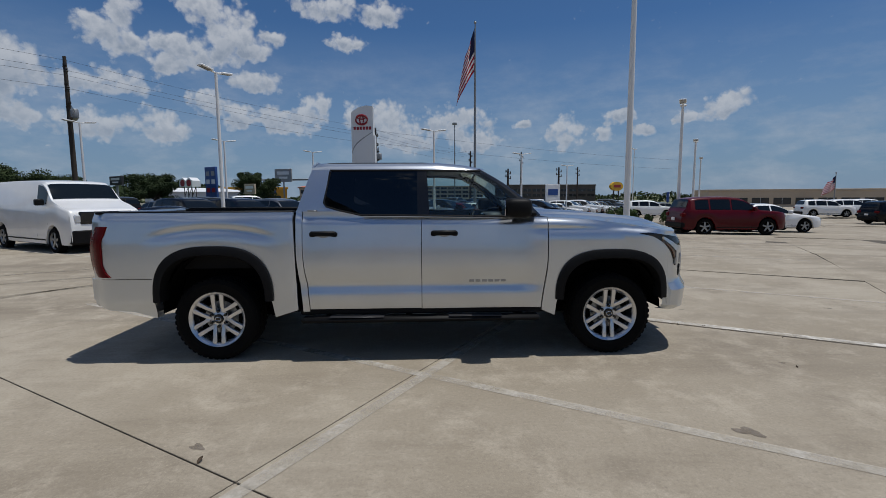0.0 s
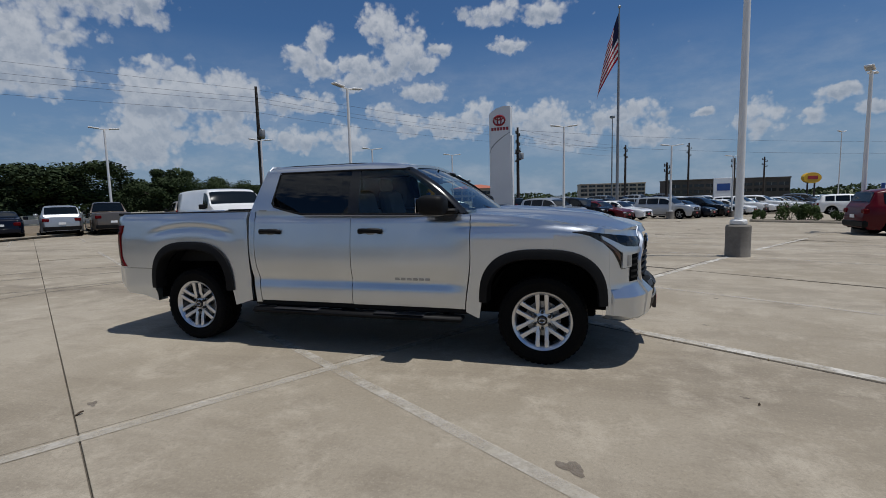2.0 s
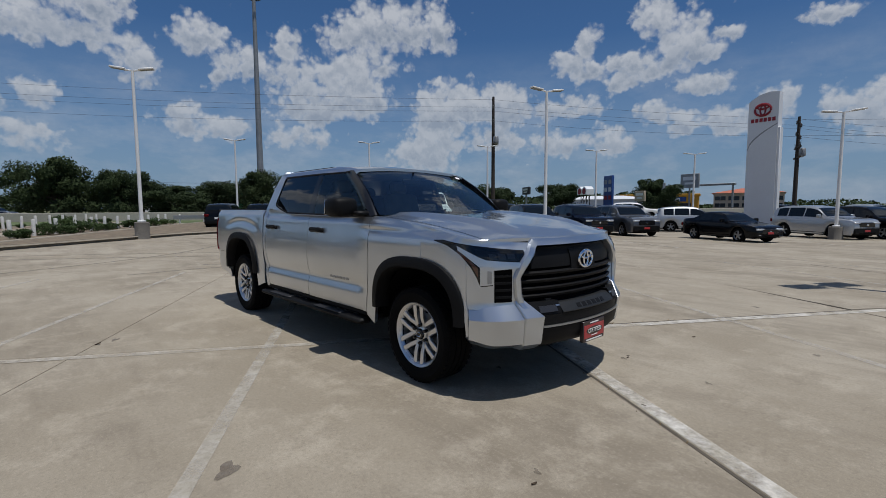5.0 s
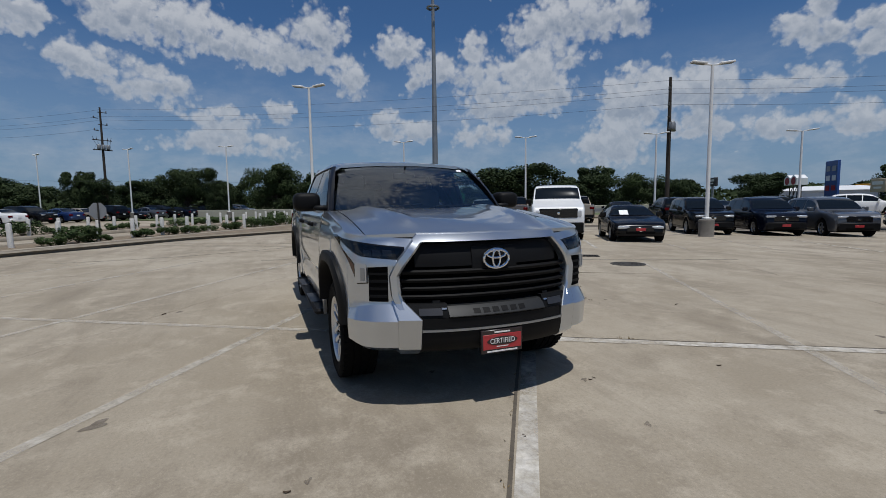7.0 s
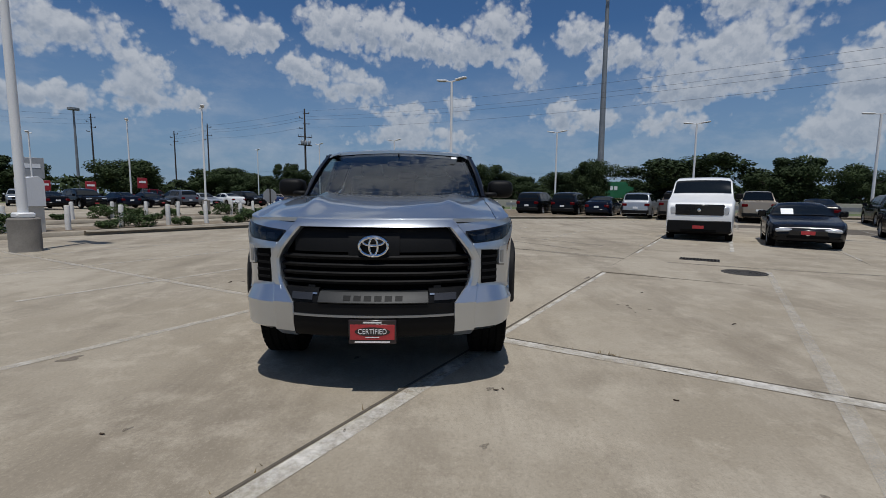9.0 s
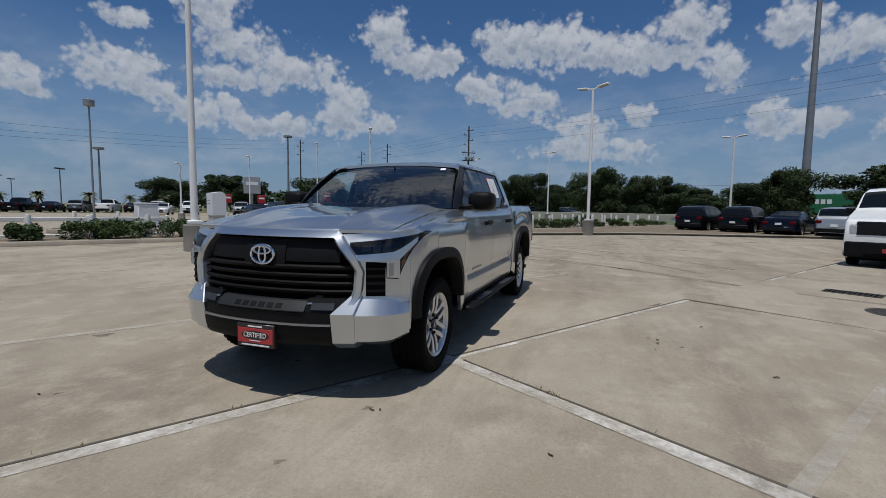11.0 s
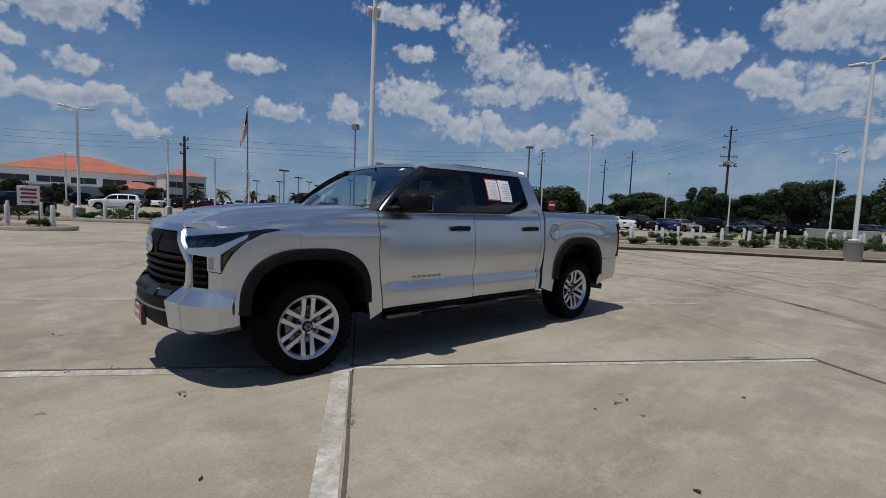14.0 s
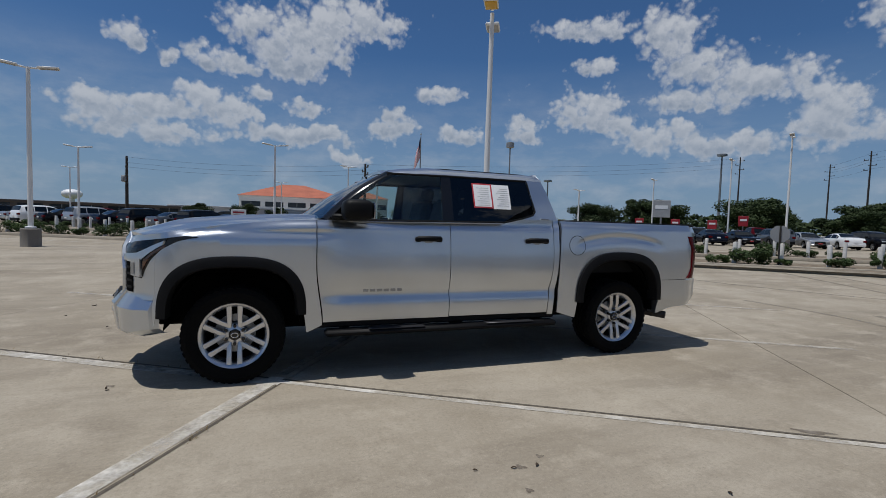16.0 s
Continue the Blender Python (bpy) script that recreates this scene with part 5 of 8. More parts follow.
# wheels
def wheel(side):
    hub = new("wheel")
    hub.parent = truck
    tyre = [(0.236, -0.115), (0.25, -0.128), (0.30, -0.138), (0.35, -0.140), (0.385, -0.132), (0.400, -0.115), (0.405, -0.09)]
    for g in (-0.055, 0.0, 0.055):
        tyre += [(0.405, g - 0.008), (0.394, g - 0.006), (0.394, g + 0.006), (0.405, g + 0.008)]
    tyre += [(0.405, 0.09), (0.400, 0.115), (0.385, 0.132), (0.36, 0.139), (0.352, 0.142), (0.345, 0.139), (0.30, 0.138), (0.268, 0.130), (0.262, 0.122), (0.236, 0.112)]
    tyre = [(r if r < 0.27 else 0.27 + (r - 0.27) * 0.837, y) for r, y in tyre]
    t = part("tyre", Shape().lathe(tyre, 72), RUBBER, hub, "black all-terrain tyre", 50)
    lugs = Shape()
    for k in range(44):
        for sgn in (-1, 1):
            a = 360 * (k + (0.5 if sgn > 0 else 0)) / 44
            lugs.box(-0.018, 0.018, 0.088, 0.128, 0.372, 0.3835, 0.004, pose(0, 0, 0, 0, a, 0) @ Matrix.Diagonal((1, sgn, 1, 1)))
    tagged(part("tread", lugs, RUBBER, t), kind="stuff")
    rim = part("rim", Shape().lathe([(0.225, -0.10), (0.218, 0.02), (0.222, 0.085), (0.228, 0.104), (0.247, 0.122), (0.258, 0.128), (0.262, 0.122), (0.240, 0.09)], 72), ALLOY, hub, "six-spoke machined alloy rim")
    part("barrel", Shape().lathe([(0.0, 0.0), (0.222, 0.0), (0.222, 0.09)], 48), VOID, rim)
    part("brake_disc", Shape().lathe([(0.05, 0.012), (0.155, 0.012), (0.155, 0.004)], 40), SATIN, rim)
    for k in range(6):
        a = 60 * k
        pair = Shape()
        for q in (-1, 1):
            pts = [(q * 0.040, 0.075, 0.050), (q * 0.038, 0.104, 0.14), (q * 0.040, 0.112, 0.238)]
            rows = []
            for x, y, z in pts:
                w = 0.018 if z < 0.2 else 0.021
                rows.append([(x - w, y - 0.03, z), (x - w, y - 0.004, z), (x - w + 0.004, y, z), (x + w - 0.004, y, z), (x + w, y - 0.004, z), (x + w, y - 0.03, z)])
            pair.grid(rows)
        pair.add([(-0.05, 0.100, 0.232), (0.05, 0.100, 0.232), (0.048, 0.105, 0.246), (-0.048, 0.105, 0.246)], [(0, 1, 2, 3)])
        turned = Shape().join(pair, pose(0, 0, 0, 0, a, 0))
        part("spoke", turned, ALLOY, rim)
        part("lug_nut", Shape().lathe([(0.0, 0.106), (0.011, 0.106), (0.014, 0.098), (0.014, 0.05)], 10, "y", pose(0, 0, 0, 0, a, 0) @ Matrix.Translation((0, 0, 0.072))), GLOSS_BLACK, rim, "black lug nut")
    part("hub_plate", Shape().lathe([(0.04, 0.085), (0.085, 0.072), (0.095, 0.045)], 36), ALLOY, rim)
    cap = part("centre_cap", Shape().lathe([(0.0, 0.101), (0.038, 0.100), (0.044, 0.092), (0.046, 0.07)], 32), GLOSS_BLACK, rim, "black centre cap")
    part("cap_emblem", Shape().tube([(0.026 * math.cos(2 * math.pi * q / 24), 0.103, 0.018 * math.sin(2 * math.pi * q / 24)) for q in range(25)], 0.003, 6, False), CHROME, cap)
    return hub


first = wheel(1)
hubs = [(1.85, 0.835, 0.0, 0), (-1.85, 0.835, 0.0, 4), (1.85, -0.835, 180.0, 0), (-1.85, -0.835, 180.0, 0)]
for k, (x, y, rz, spin) in enumerate(hubs):
    h = first if k == 0 else copy_thing(first, Matrix.Identity(4))
    h.parent = truck
    h.matrix_basis = pose(x, y, 0.405, 0, 0, rz) @ pose(0, 0, 0, 0, spin, 0)


# ---- car park: kerbs, paint, lamps ----
def strip(a0, a1, b0, b1, z0, z1, bev=0.0):
    """A block in car-park measures, in world place."""
    m = Matrix(((U.x, V.x, 0, 0), (U.y, V.y, 0, 0), (0, 0, 1, 0), (0, 0, 0, 1)))
    return Shape().box(min(a0, a1), max(a0, a1), min(b0, b1), max(b0, b1), z0, z1, bev, m)


def ribbon(points, wide, z=0.004):
    """A flat mark along points (a, b)."""
    rows = []
    for i, p in enumerate(points):
        q0, q1 = points[max(i - 1, 0)], points[min(i + 1, len(points) - 1)]
        d = Vector((q1[0] - q0[0], q1[1] - q0[1])).normalized()
        row = []
        for s in (-0.5, 0.5):
            w = U * (p[0] - d.y * s * wide) + V * (p[1] + d.x * s * wide)
            row.append((w.x, w.y, z + fall(w.x, w.y) * 0.93))
        rows.append(row)
    return Shape().grid(rows)


def curve(points, n=24):
    """A smooth run through a few points."""
    out = []
    for k in range(n + 1):
        t = k / n * (len(points) - 1)
        i = min(int(t), len(points) - 2)
        p0, p1, p2, p3 = points[max(i - 1, 0)], points[i], points[i + 1], points[min(i + 2, len(points) - 1)]
        f = t - i
        out.append(tuple(0.5 * (2 * b + (c - a) * f + (2 * a - 5 * b + 4 * c - d) * f * f + (3 * b - a - 3 * c + d) * f ** 3) for a, b, c, d in zip(p0, p1, p2, p3)))
    return out


STEP_A, STEP_B, A0, B0 = 4.55, 4.56, -0.73, 1.59
far_lot = sheet(-140, 38, -12, 120, -0.034, 1.14)
far_lot.join(sheet(-140, 46, -75, -12, -0.034))
solid("car_park", far_lot, SLAB, "wide pale concrete car park", "car park", kind="structure", smooth=0)
pavement = solid("pavement", sheet(A0 - 9 * STEP_A, A0 + 8 * STEP_A, B0 - 3 * STEP_B - 1.95, B0 + 10 * STEP_B, -0.019, 1.08), JOINT, "weathered beige concrete slabs with tarred joints", "pavement", kind="structure", smooth=0)

# kerbed beds along the edge of the car park
KERB_B = -13.85


def bed(name, a0, a1, b_near, deep, turn=0.0):
    """A planted bed with a rounded kerb: long along a."""
    r = deep / 2
    ring = []
    for cx, s in ((a1 - r, 0), (a0 + r, 1)):
        for k in range(13):
            t = math.pi * (k / 12 - 0.5) + math.pi * s
            ring.append((cx + r * math.cos(t), b_near - r + r * math.sin(t)))
    sh = Shape()
    prof = ((0.0, -0.02), (0.01, 0.12), (0.04, 0.15), (0.15, 0.15), (0.17, 0.11))
    rows = []
    for inset, z in prof:
        row = []
        for a, b in ring:
            ca = min(max(a, a0 + r), a1 - r)
            d = Vector((a - ca, b - (b_near - r)))
            d = d * (1 - inset / max(d.length, 0.01))
            p = U * (ca + d.x) + V * (b_near - r + d.y)
            row.append((p.x, p.y, z + fall(p.x, p.y)))
        rows.append(row)
    sh.grid(rows, wrap=True)
    kerb = solid(name, sh, KERB, "rounded concrete kerb round a mulched bed", "kerb", kind="structure", smooth=60)
    fill = Shape()
    n = len(ring)
    fill.add(rows[-1], [tuple(range(n))])
    part("bed_soil", fill, MULCH, kerb, "reddish brown mulch", 0)
    return kerb


bed("kerb_1", -7.3, 37.5, KERB_B, 2.6)
bed("kerb_2", -60, -11.8, KERB_B + 0.2, 2.6)
bed("kerb_3", -4.0, 44, -21.2, 2.8)
bed("kerb_4", -60, -9.0, -22.6, 2.8)
bed("kerb_5", -3.0, 5.2, 32.6, 1.8)
bed("kerb_6", 37.6, 39.0, 60, 73.8)
lawn = strip(39.2, 52, -120, 120, -0.02, 0.05)
solid("verge", lawn, GRASS, "mown green verge beside the road", "verge", kind="structure", smooth=0)
solid("road", strip(52, 75, -300, 300, -0.02, 0.02), ASPHALT, "grey asphalt highway", "road", kind="structure", smooth=0)
wallm = material("barrier_concrete", (0.42, 0.39, 0.33), 0.85, vary=0.12, grain=12, blotch=0.4)
solid("highway_barrier", strip(51.2, 51.5, -300, 300, -0.02, 0.95, 0.03), wallm, "long pale concrete highway barrier", "barrier", kind="structure")
rail = Shape().join(strip(40.4, 40.46, -16, 14, 0.45, 0.75, 0.01))
fence = thing("guard_rail", "low galvanised guard rail on white posts", "guard rail")
part("rail", rail, POLE_GREY, fence)
for k in range(16):
    p = U * 40.5 + V * (-15.5 + 2 * k)
    part("post", Shape().box(p.x - 0.07, p.x + 0.07, p.y - 0.07, p.y + 0.07, -0.02, 0.85, 0.02), POST_WHITE, fence)

# stall paint
marks = [(-6.2, 4.9, -1.19, 0.10, ROAD_PALE), (-6.6, A0, B0 + 0.085, 0.12, ROAD_WHITE), (A0, 13.6, B0 + 0.06, 0.06, ROAD_WHITE), (-6.2, 5.6, 4.17, 0.10, ROAD_FAINT), (-2.6, 5.4, -3.95, 0.09, ROAD_PALE),
         (-4.6, 5.0, -6.5, 0.09, ROAD_PALE), (-5, 5.0, -9.1, 0.09, ROAD_PALE), (-5, 5.2, 8.95, 0.09, ROAD_FAINT), (-5.4, 5.2, 11.5, 0.09, ROAD_FAINT), (-5.4, 5.2, 14.1, 0.09, ROAD_FAINT)]
for k in range(10):
    marks.append((9.2, 14.8, -3.95 + 2.53 * k if k != 2 else -3.6 + 2.53 * k, 0.09, ROAD_FAINT if k % 3 else ROAD_WHITE))
for k in range(8):
    marks.append((21.5, 27, -9 + 2.6 * k, 0.09, ROAD_FAINT))
for a0, a1, b, w, mt in marks:
    solid("stall_line", ribbon([(lerp(a0, a1, k / 8), b) for k in range(9)], w), mt, "scuffed white stall line on concrete", "stall line", group="stall lines", kind="structure", smooth=0)
solid("centre_line", ribbon([(A0 - 0.10, lerp(-12.5, 1.5, k / 10)) for k in range(11)], 0.10, 0.0062), ROAD_FAINT, "faint white line along a slab joint", "stall line", kind="structure", smooth=0)
solid("centre_line", ribbon([(A0 - 0.09, lerp(1.56, 16, k / 10)) for k in range(11)], 0.13, 0.0062), ROAD_WHITE, "scuffed white line along a slab joint", "stall line", kind="structure", smooth=0)
for pts in ([(lerp(-6.6, 11.0, k / 24), B0 + 0.004 * math.sin(5 * k)) for k in range(25)], [(A0 + 0.004 * math.sin(4 * k), lerp(B0, 7.5, k / 8)) for k in range(9)]):
    solid("joint_seal", ribbon(pts, 0.024, 0.003), JOINT, "dark cracked tar seal in a slab joint", "joint seal", kind="structure", smooth=0)
solid("edge_line", ribbon([(lerp(-30, -12, k / 8), -11.6) for k in range(9)], 0.1), ROAD_WHITE, "white edge line", "stall line", kind="structure", smooth=0)
# tyre scuffs and stains
for pts, w in ((((9.2, -12.8), (9.2, -9), (9.1, -5.3), (8.6, -2.5), (7.2, 0.5)), 0.16), (((10.3, -12.8), (10.4, -9), (10.2, -5.3), (9.8, -2.2), (8.6, 0.6)), 0.14),
               (((4.2, -10.2), (5.7, -8.2), (8.0, -6.6), (10.6, -5.6), (14, -5.2)), 0.14), (((6.8, -4.0), (6.6, -1.5), (6.1, 1.0), (6.0, 3.4), (6.6, 6.5)), 0.15),
               (((5.2, -5.0), (6.2, -3.3), (6.5, -0.6), (6.0, 2.0)), 0.12)):
    solid("tyre_scuff", ribbon(curve(pts), w, 0.0035), TYRE_DUST, "faint grey tyre scuff on concrete", "tyre scuff", group="tyre scuffs", kind="structure", smooth=0)


def blot(a, b, ra, rb, mt, name, label, n=18):
    c = U * a + V * b
    pts = []
    for k in range(n):
        t = 2 * math.pi * k / n
        w = 1 + 0.28 * math.sin(3 * t + a * 7) + 0.14 * math.sin(5 * t + b * 5)
        p = c + U * (ra * w * math.cos(t)) + V * (rb * w * math.sin(t))
        pts.append((p.x, p.y, 0.003))
    return solid(name, Shape().add(pts, [tuple(range(n))]), mt, label, "stain", group="stains", kind="structure", smooth=0)


for a, b, r1, r2 in ((-3.15, -1.02, 0.085, 0.05), (1.2, 2.5, 0.03, 0.02), (1.3, 2.35, 0.022, 0.02), (-1.9, 2.1, 0.035, 0.02), (-3.5, 0.6, 0.03, 0.015), (1.25, 2.72, 0.02, 0.02), (-2.6, 2.4, 0.03, 0.02),
                     (-0.22, -2.85, 0.05, 0.03), (-1.9, 0.9, 0.03, 0.02), (3.1, 1.53, 0.12, 0.03), (-4.3, 3.4, 0.05, 0.03), (-4.8, 2.2, 0.04, 0.02), (-2.2, 3.9, 0.03, 0.03), (-0.3, 5.1, 0.05, 0.03)):
    blot(a, b, r1, r2, STAIN, "stain", "dark oily stain on concrete")
weeds = Shape()
for k in range(60):
    t, s = random.random(), random.uniform(-0.03, 0.03)
    a = random.choice([(-0.72, lerp(1.6, 3.6, t)), (lerp(-3.6, -1.6, t), 1.56), (-0.72, lerp(2.55, 2.75, t))])
    p = U * (a[0] + s * 0.4) + V * (a[1] + s * 0.4)
    h = random.uniform(0.008, 0.03)
    d = random.uniform(0, 6.28)
    weeds.add([(p.x, p.y, -0.01), (p.x + 0.012 * math.cos(d), p.y + 0.012 * math.sin(d), -0.01), (p.x + 0.03 * math.cos(d + 1), p.y + 0.03 * math.sin(d + 1), h)], [(0, 1, 2)])
solid("weeds", weeds, material("dry_weed", (0.22, 0.15, 0.06), 0.9, vary=0.4), "dry brown weeds in the slab joints", "weeds", kind="stuff", smooth=0)

# dry leaves and twigs lying about
rng = random.Random(8)
for x, y, r in ((-1.22, -2.70, 0.045), (0.34, 2.76, 0.026), (0.20, 2.77, 0.030), (1.03, 3.57, 0.036), (2.72, 0.88, 0.022), (2.74, 0.83, 0.030), (3.31, -0.10, 0.028), (3.35, -1.43, 0.030), (2.9, 2.0, 0.03), (0.55, 2.72, 0.022),
                (4.0, -2.2, 0.028), (3.9, -2.9, 0.045), (-0.6, 3.3, 0.03)):
    turn_ = rng.uniform(0, 360)
    leaf = Shape()
    rows = []
    for k in range(7):
        t = k / 6
        w = 0.42 * math.sin(math.pi * min(1, 0.08 + t * 0.92)) ** 0.8
        rows.append([(r * (2 * t - 1), r * w * q, 0.006 + r * (0.35 * abs(q) + 0.25 * math.sin(3.1 * t + x))) for q in (-1, 0, 1)])
    leaf.panel(rows, (0, 0, -0.0015))
    solid("dry_leaf", leaf, material("dead_leaf", (0.075, 0.05, 0.03), 0.85, vary=0.3, grain=200) if "dead_leaf" not in bpy.data.materials else bpy.data.materials["dead_leaf"], "small curled dry brown leaf on concrete", "leaf", group="dry leaves", at=pose(x, y, 0.0, 0, 0, turn_) @ Matrix.Scale(0.62, 4))

# drain grate and manhole
grate = thing("drain_grate", "rusty iron drain grate set in concrete", "drain grate", lot(8.72, 2.95 - 0.05, 0, 0))
grate.matrix_basis = pose(-4.26, 6.16, 0, 0, 0, LOT_TURN - 90) @ Matrix.Diagonal((0.60, 0.85, 1, 1))
# flat sheet on the slab: shade below the bars is its near-black colour
part("pit", Shape().box(-0.62, 0.62, -0.2, 0.2, 0.0005, 0.0035), VOID, grate, smooth=0)
part("frame", Shape().box(-0.65, 0.65, 0.2, 0.24, 0.0, 0.012, 0.003).box(-0.65, 0.65, -0.24, -0.2, 0.0, 0.012, 0.003).box(-0.65, -0.61, -0.2, 0.2, 0.0, 0.012, 0.003).box(0.61, 0.65, -0.2, 0.2, 0.0, 0.012, 0.003), IRON, grate)
for k in range(11):
    x = lerp(-0.56, 0.56, k / 10)
    part("bar", Shape().box(x - 0.018, x + 0.018, -0.2, 0.2, 0.002, 0.011, 0.002), IRON, grate)
mh = thing("manhole_cover", "round iron manhole cover set in concrete", "manhole cover", pose(-2.49, 5.99, 0) @ Matrix.Diagonal((0.84, 0.84, 1, 1)))
part("ring", Shape().lathe([(0.44, 0.0), (0.44, 0.008), (0.39, 0.009), (0.385, 0.004)], 40, "z"), IRON, mh)
part("lid", Shape().lathe([(0.0, 0.008), (0.10, 0.008), (0.105, 0.004), (0.14, 0.004), (0.145, 0.008), (0.20, 0.008), (0.205, 0.004), (0.24, 0.004), (0.245, 0.008), (0.31, 0.008), (0.315, 0.004), (0.345, 0.004), (0.35, 0.008), (0.37, 0.008), (0.38, 0.004)], 40, "z"), IRON, mh)
for k in range(12):
    part("rib", Shape().box(0.11, 0.35, -0.008, 0.008, 0.004, 0.0095, 0.001, pose(0, 0, 0, 0, 0, 30 * k)), IRON, mh)


# tall site lamps
def base_block(r=0.33, h=0.78):
    return Shape().lathe([(r + 0.01, 0.0), (r, 0.02), (r, h - 0.03), (r - 0.03, h), (0.0, h)], 28, "z")


def big_lamp(x, y, h, face, label, foot=0.33, high=0.78, thick=1.0):
    m = thing("site_lamp", label, "street lamp", pose(x, y, 0, 0, 0, face), "site lamps")
    part("footing", base_block(foot, high), FOOTING, m, "round grey concrete footing")
    q = foot * 0.58
    part("skirt", Shape().box(-q, q, -q, q, high - 0.005, high + 0.12, 0.03), POLE_WHITE, m)
    part("pole", Shape().tube([(0, 0, 0.85), (0, 0, h * 0.5), (0, 0, h)], [0.105 * thick, 0.092 * thick, 0.07 * thick], 20), POLE_WHITE, m)
    for s, z in ((0, 0.10), (180, -0.25)):
        hd = part("lamp_head", Shape().box(0.12, 0.78, -0.22, 0.22, -0.05, 0.05, 0.03, pose(0, 0, h + z, 0, 0, s)).box(0.02, 0.2, -0.04, 0.04, -0.03, 0.03, 0, pose(0, 0, h + z, 0, 0, s)), POLE_WHITE, m)
        part("lens", Shape().box(0.18, 0.72, -0.18, 0.18, -0.062, -0.05, 0.004, pose(0, 0, h + z, 0, 0, s)), SIGN_YELLOW if z > 0 else SATIN, hd)
    return m


big_lamp(5.50, 7.15, 8.75, 60, "thick white lamp pole on a round concrete footing", 0.255, 0.72, 0.8)
big_lamp(-4.92, -8.9, 7.95, 60, "thick white lamp pole on a round concrete footing", 0.30, 0.76, 0.95)


def wing_lamp(h, heads=2):
    """A slim white pole with shallow wings, as all round the lots."""
    m = thing("wing_lamp", "slim white lamp pole with two shallow wings", "street lamp", None, "wing lamps")
    part("footing", base_block(0.30, 0.72), FOOTING, m, "round grey concrete footing")
    part("skirt", Shape().box(-0.14, 0.14, -0.14, 0.14, 0.715, 0.80, 0.02), POLE_WHITE, m)
    part("pole", Shape().tube([(0, 0, 0.78), (0, 0, h * 0.5), (0, 0, h)], [0.082, 0.074, 0.06], 14), POLE_WHITE, m)
    for s in (0, 180) if heads == 2 else (0, 180, 270):
        r = pose(0, 0, h, 0, -7, 0)
        r = pose(0, 0, 0, 0, 0, s) @ r
        sh = Shape().box(0.03, 0.34, -0.035, 0.035, -0.06, 0.0, 0.012, r)
        sh.box(0.26, 0.88, -0.15, 0.15, -0.045, 0.03, 0.022, r)
        hd = part("lamp_wing", sh, POLE_WHITE, m)
        part("lens", Shape().box(0.32, 0.84, -0.11, 0.11, -0.053, -0.045, 0.003, r), SATIN, hd)
    return m


proto = wing_lamp(7.0)
proto.matrix_basis = pose(-20.5, 1.2, 0, 0, 0, 60)
proto.scale = (1, 1, 7.53 / 7.0)
for x, y, h, r in ((-8.78, 15.9, 6.85, 70), (-21.7, 26.1, 6.3, 50), (-28.7, 19.2, 6.7, 58), (-36.3, 11.0, 7.0, 58), (-50.9, -4.6, 7.8, 58), (-33.8, -18.75, 8.28, 30), (-58.1, -15.2, 8.0, 40),
                   (-42.5, -30.4, 8.5, 30), (-70.5, -28.0, 8.3, 35), (-5.56, -28.4, 4.1, 20), (-15.9, -52.4, 4.9, 20), (-5.66, -42.5, 6.5, 20), (1.3, -30.3, 6.3, 10), (0.0, -70.2, 6.5, 10),
                   (9.6, -15.9, 6.3, 10), (24.9, -66.2, 6.7, 10), (0.76, 26.9, 5.9, 20), (12.4, 17.2, 5.8, 60), (18.15, 25.9, 5.05, 60), (21.7, 31.2, 4.35, 60), (8.28, 34.5, 5.03, 20), (13.9, 40.3, 4.42, 20),
                   (36.7, 76.7, 9.5, 40), (-15.1, 31.8, 5.8, 45), (-9.9, 38.1, 5.55, 40), (-39.8, -37.9, 6.9, 30), (-26.8, -34.0, 4.85, 25)):
    o = copy_thing(proto, pose(x, y, 0, 0, 0, r))
    o.scale = (1, 1, h / 7.0) if h > 4.6 else (0.8, 0.8, h / 7.0)
three = wing_lamp(6.1, 3)
three.matrix_basis = pose(15.1, -37.9, 0, 0, 0, 10)

# lot lamps of the next dealer, with flat dark heads
box_lamp = thing("lot_lamp", "slim grey lot lamp with two flat dark heads", "street lamp", pose(-26.5, -67.8, 0, 0, 0, 30), "far lot lamps")
part("pole", Shape().tube([(0, 0, 0), (0, 0, 6.6)], [0.10, 0.08], 10), POLE_GREY, box_lamp)
for s in (-1, 1):
    part("lamp_head", Shape().box(min(0.12 * s, 1.0 * s), max(0.12 * s, 1.0 * s), -0.25, 0.25, 6.4, 6.6, 0.04), IRON, box_lamp)
for x, y in ((-35.9, -83.4), (-44.5, -97.0), (-53.5, -111.5), (-64.3, -127.3), (-37.0, -108.8), (-41.0, -105.1), (-44.1, -77.9)):
    copy_thing(box_lamp, pose(x, y, 0, 0, 0, 30))

# thin dark poles and a tall highway mast
mast = thing("highway_mast", "tall tapered grey galvanised highway mast", "street lamp", pose(-71.0, 26.9, 0))
part("pole", Shape().tube([(0, 0, -0.1), (0, 0, 9), (0, 0, 38)], [0.56, 0.48, 0.22], 16), POLE_GREY, mast)
part("collar", Shape().lathe([(0.47, 6.4), (0.50, 6.42), (0.50, 6.5), (0.46, 6.52)], 16, "z"), POLE_GREY, mast)
part("lamp_ring", Shape().lathe([(0.9, 33.6), (1.1, 33.7), (1.1, 33.9), (0.9, 34.0)], 16, "z"), POLE_GREY, mast)
far_mast = thing("highway_mast", "thin grey highway mast with a ring of lamps", "street lamp", pose(-90, -70.9, 0), "far masts")
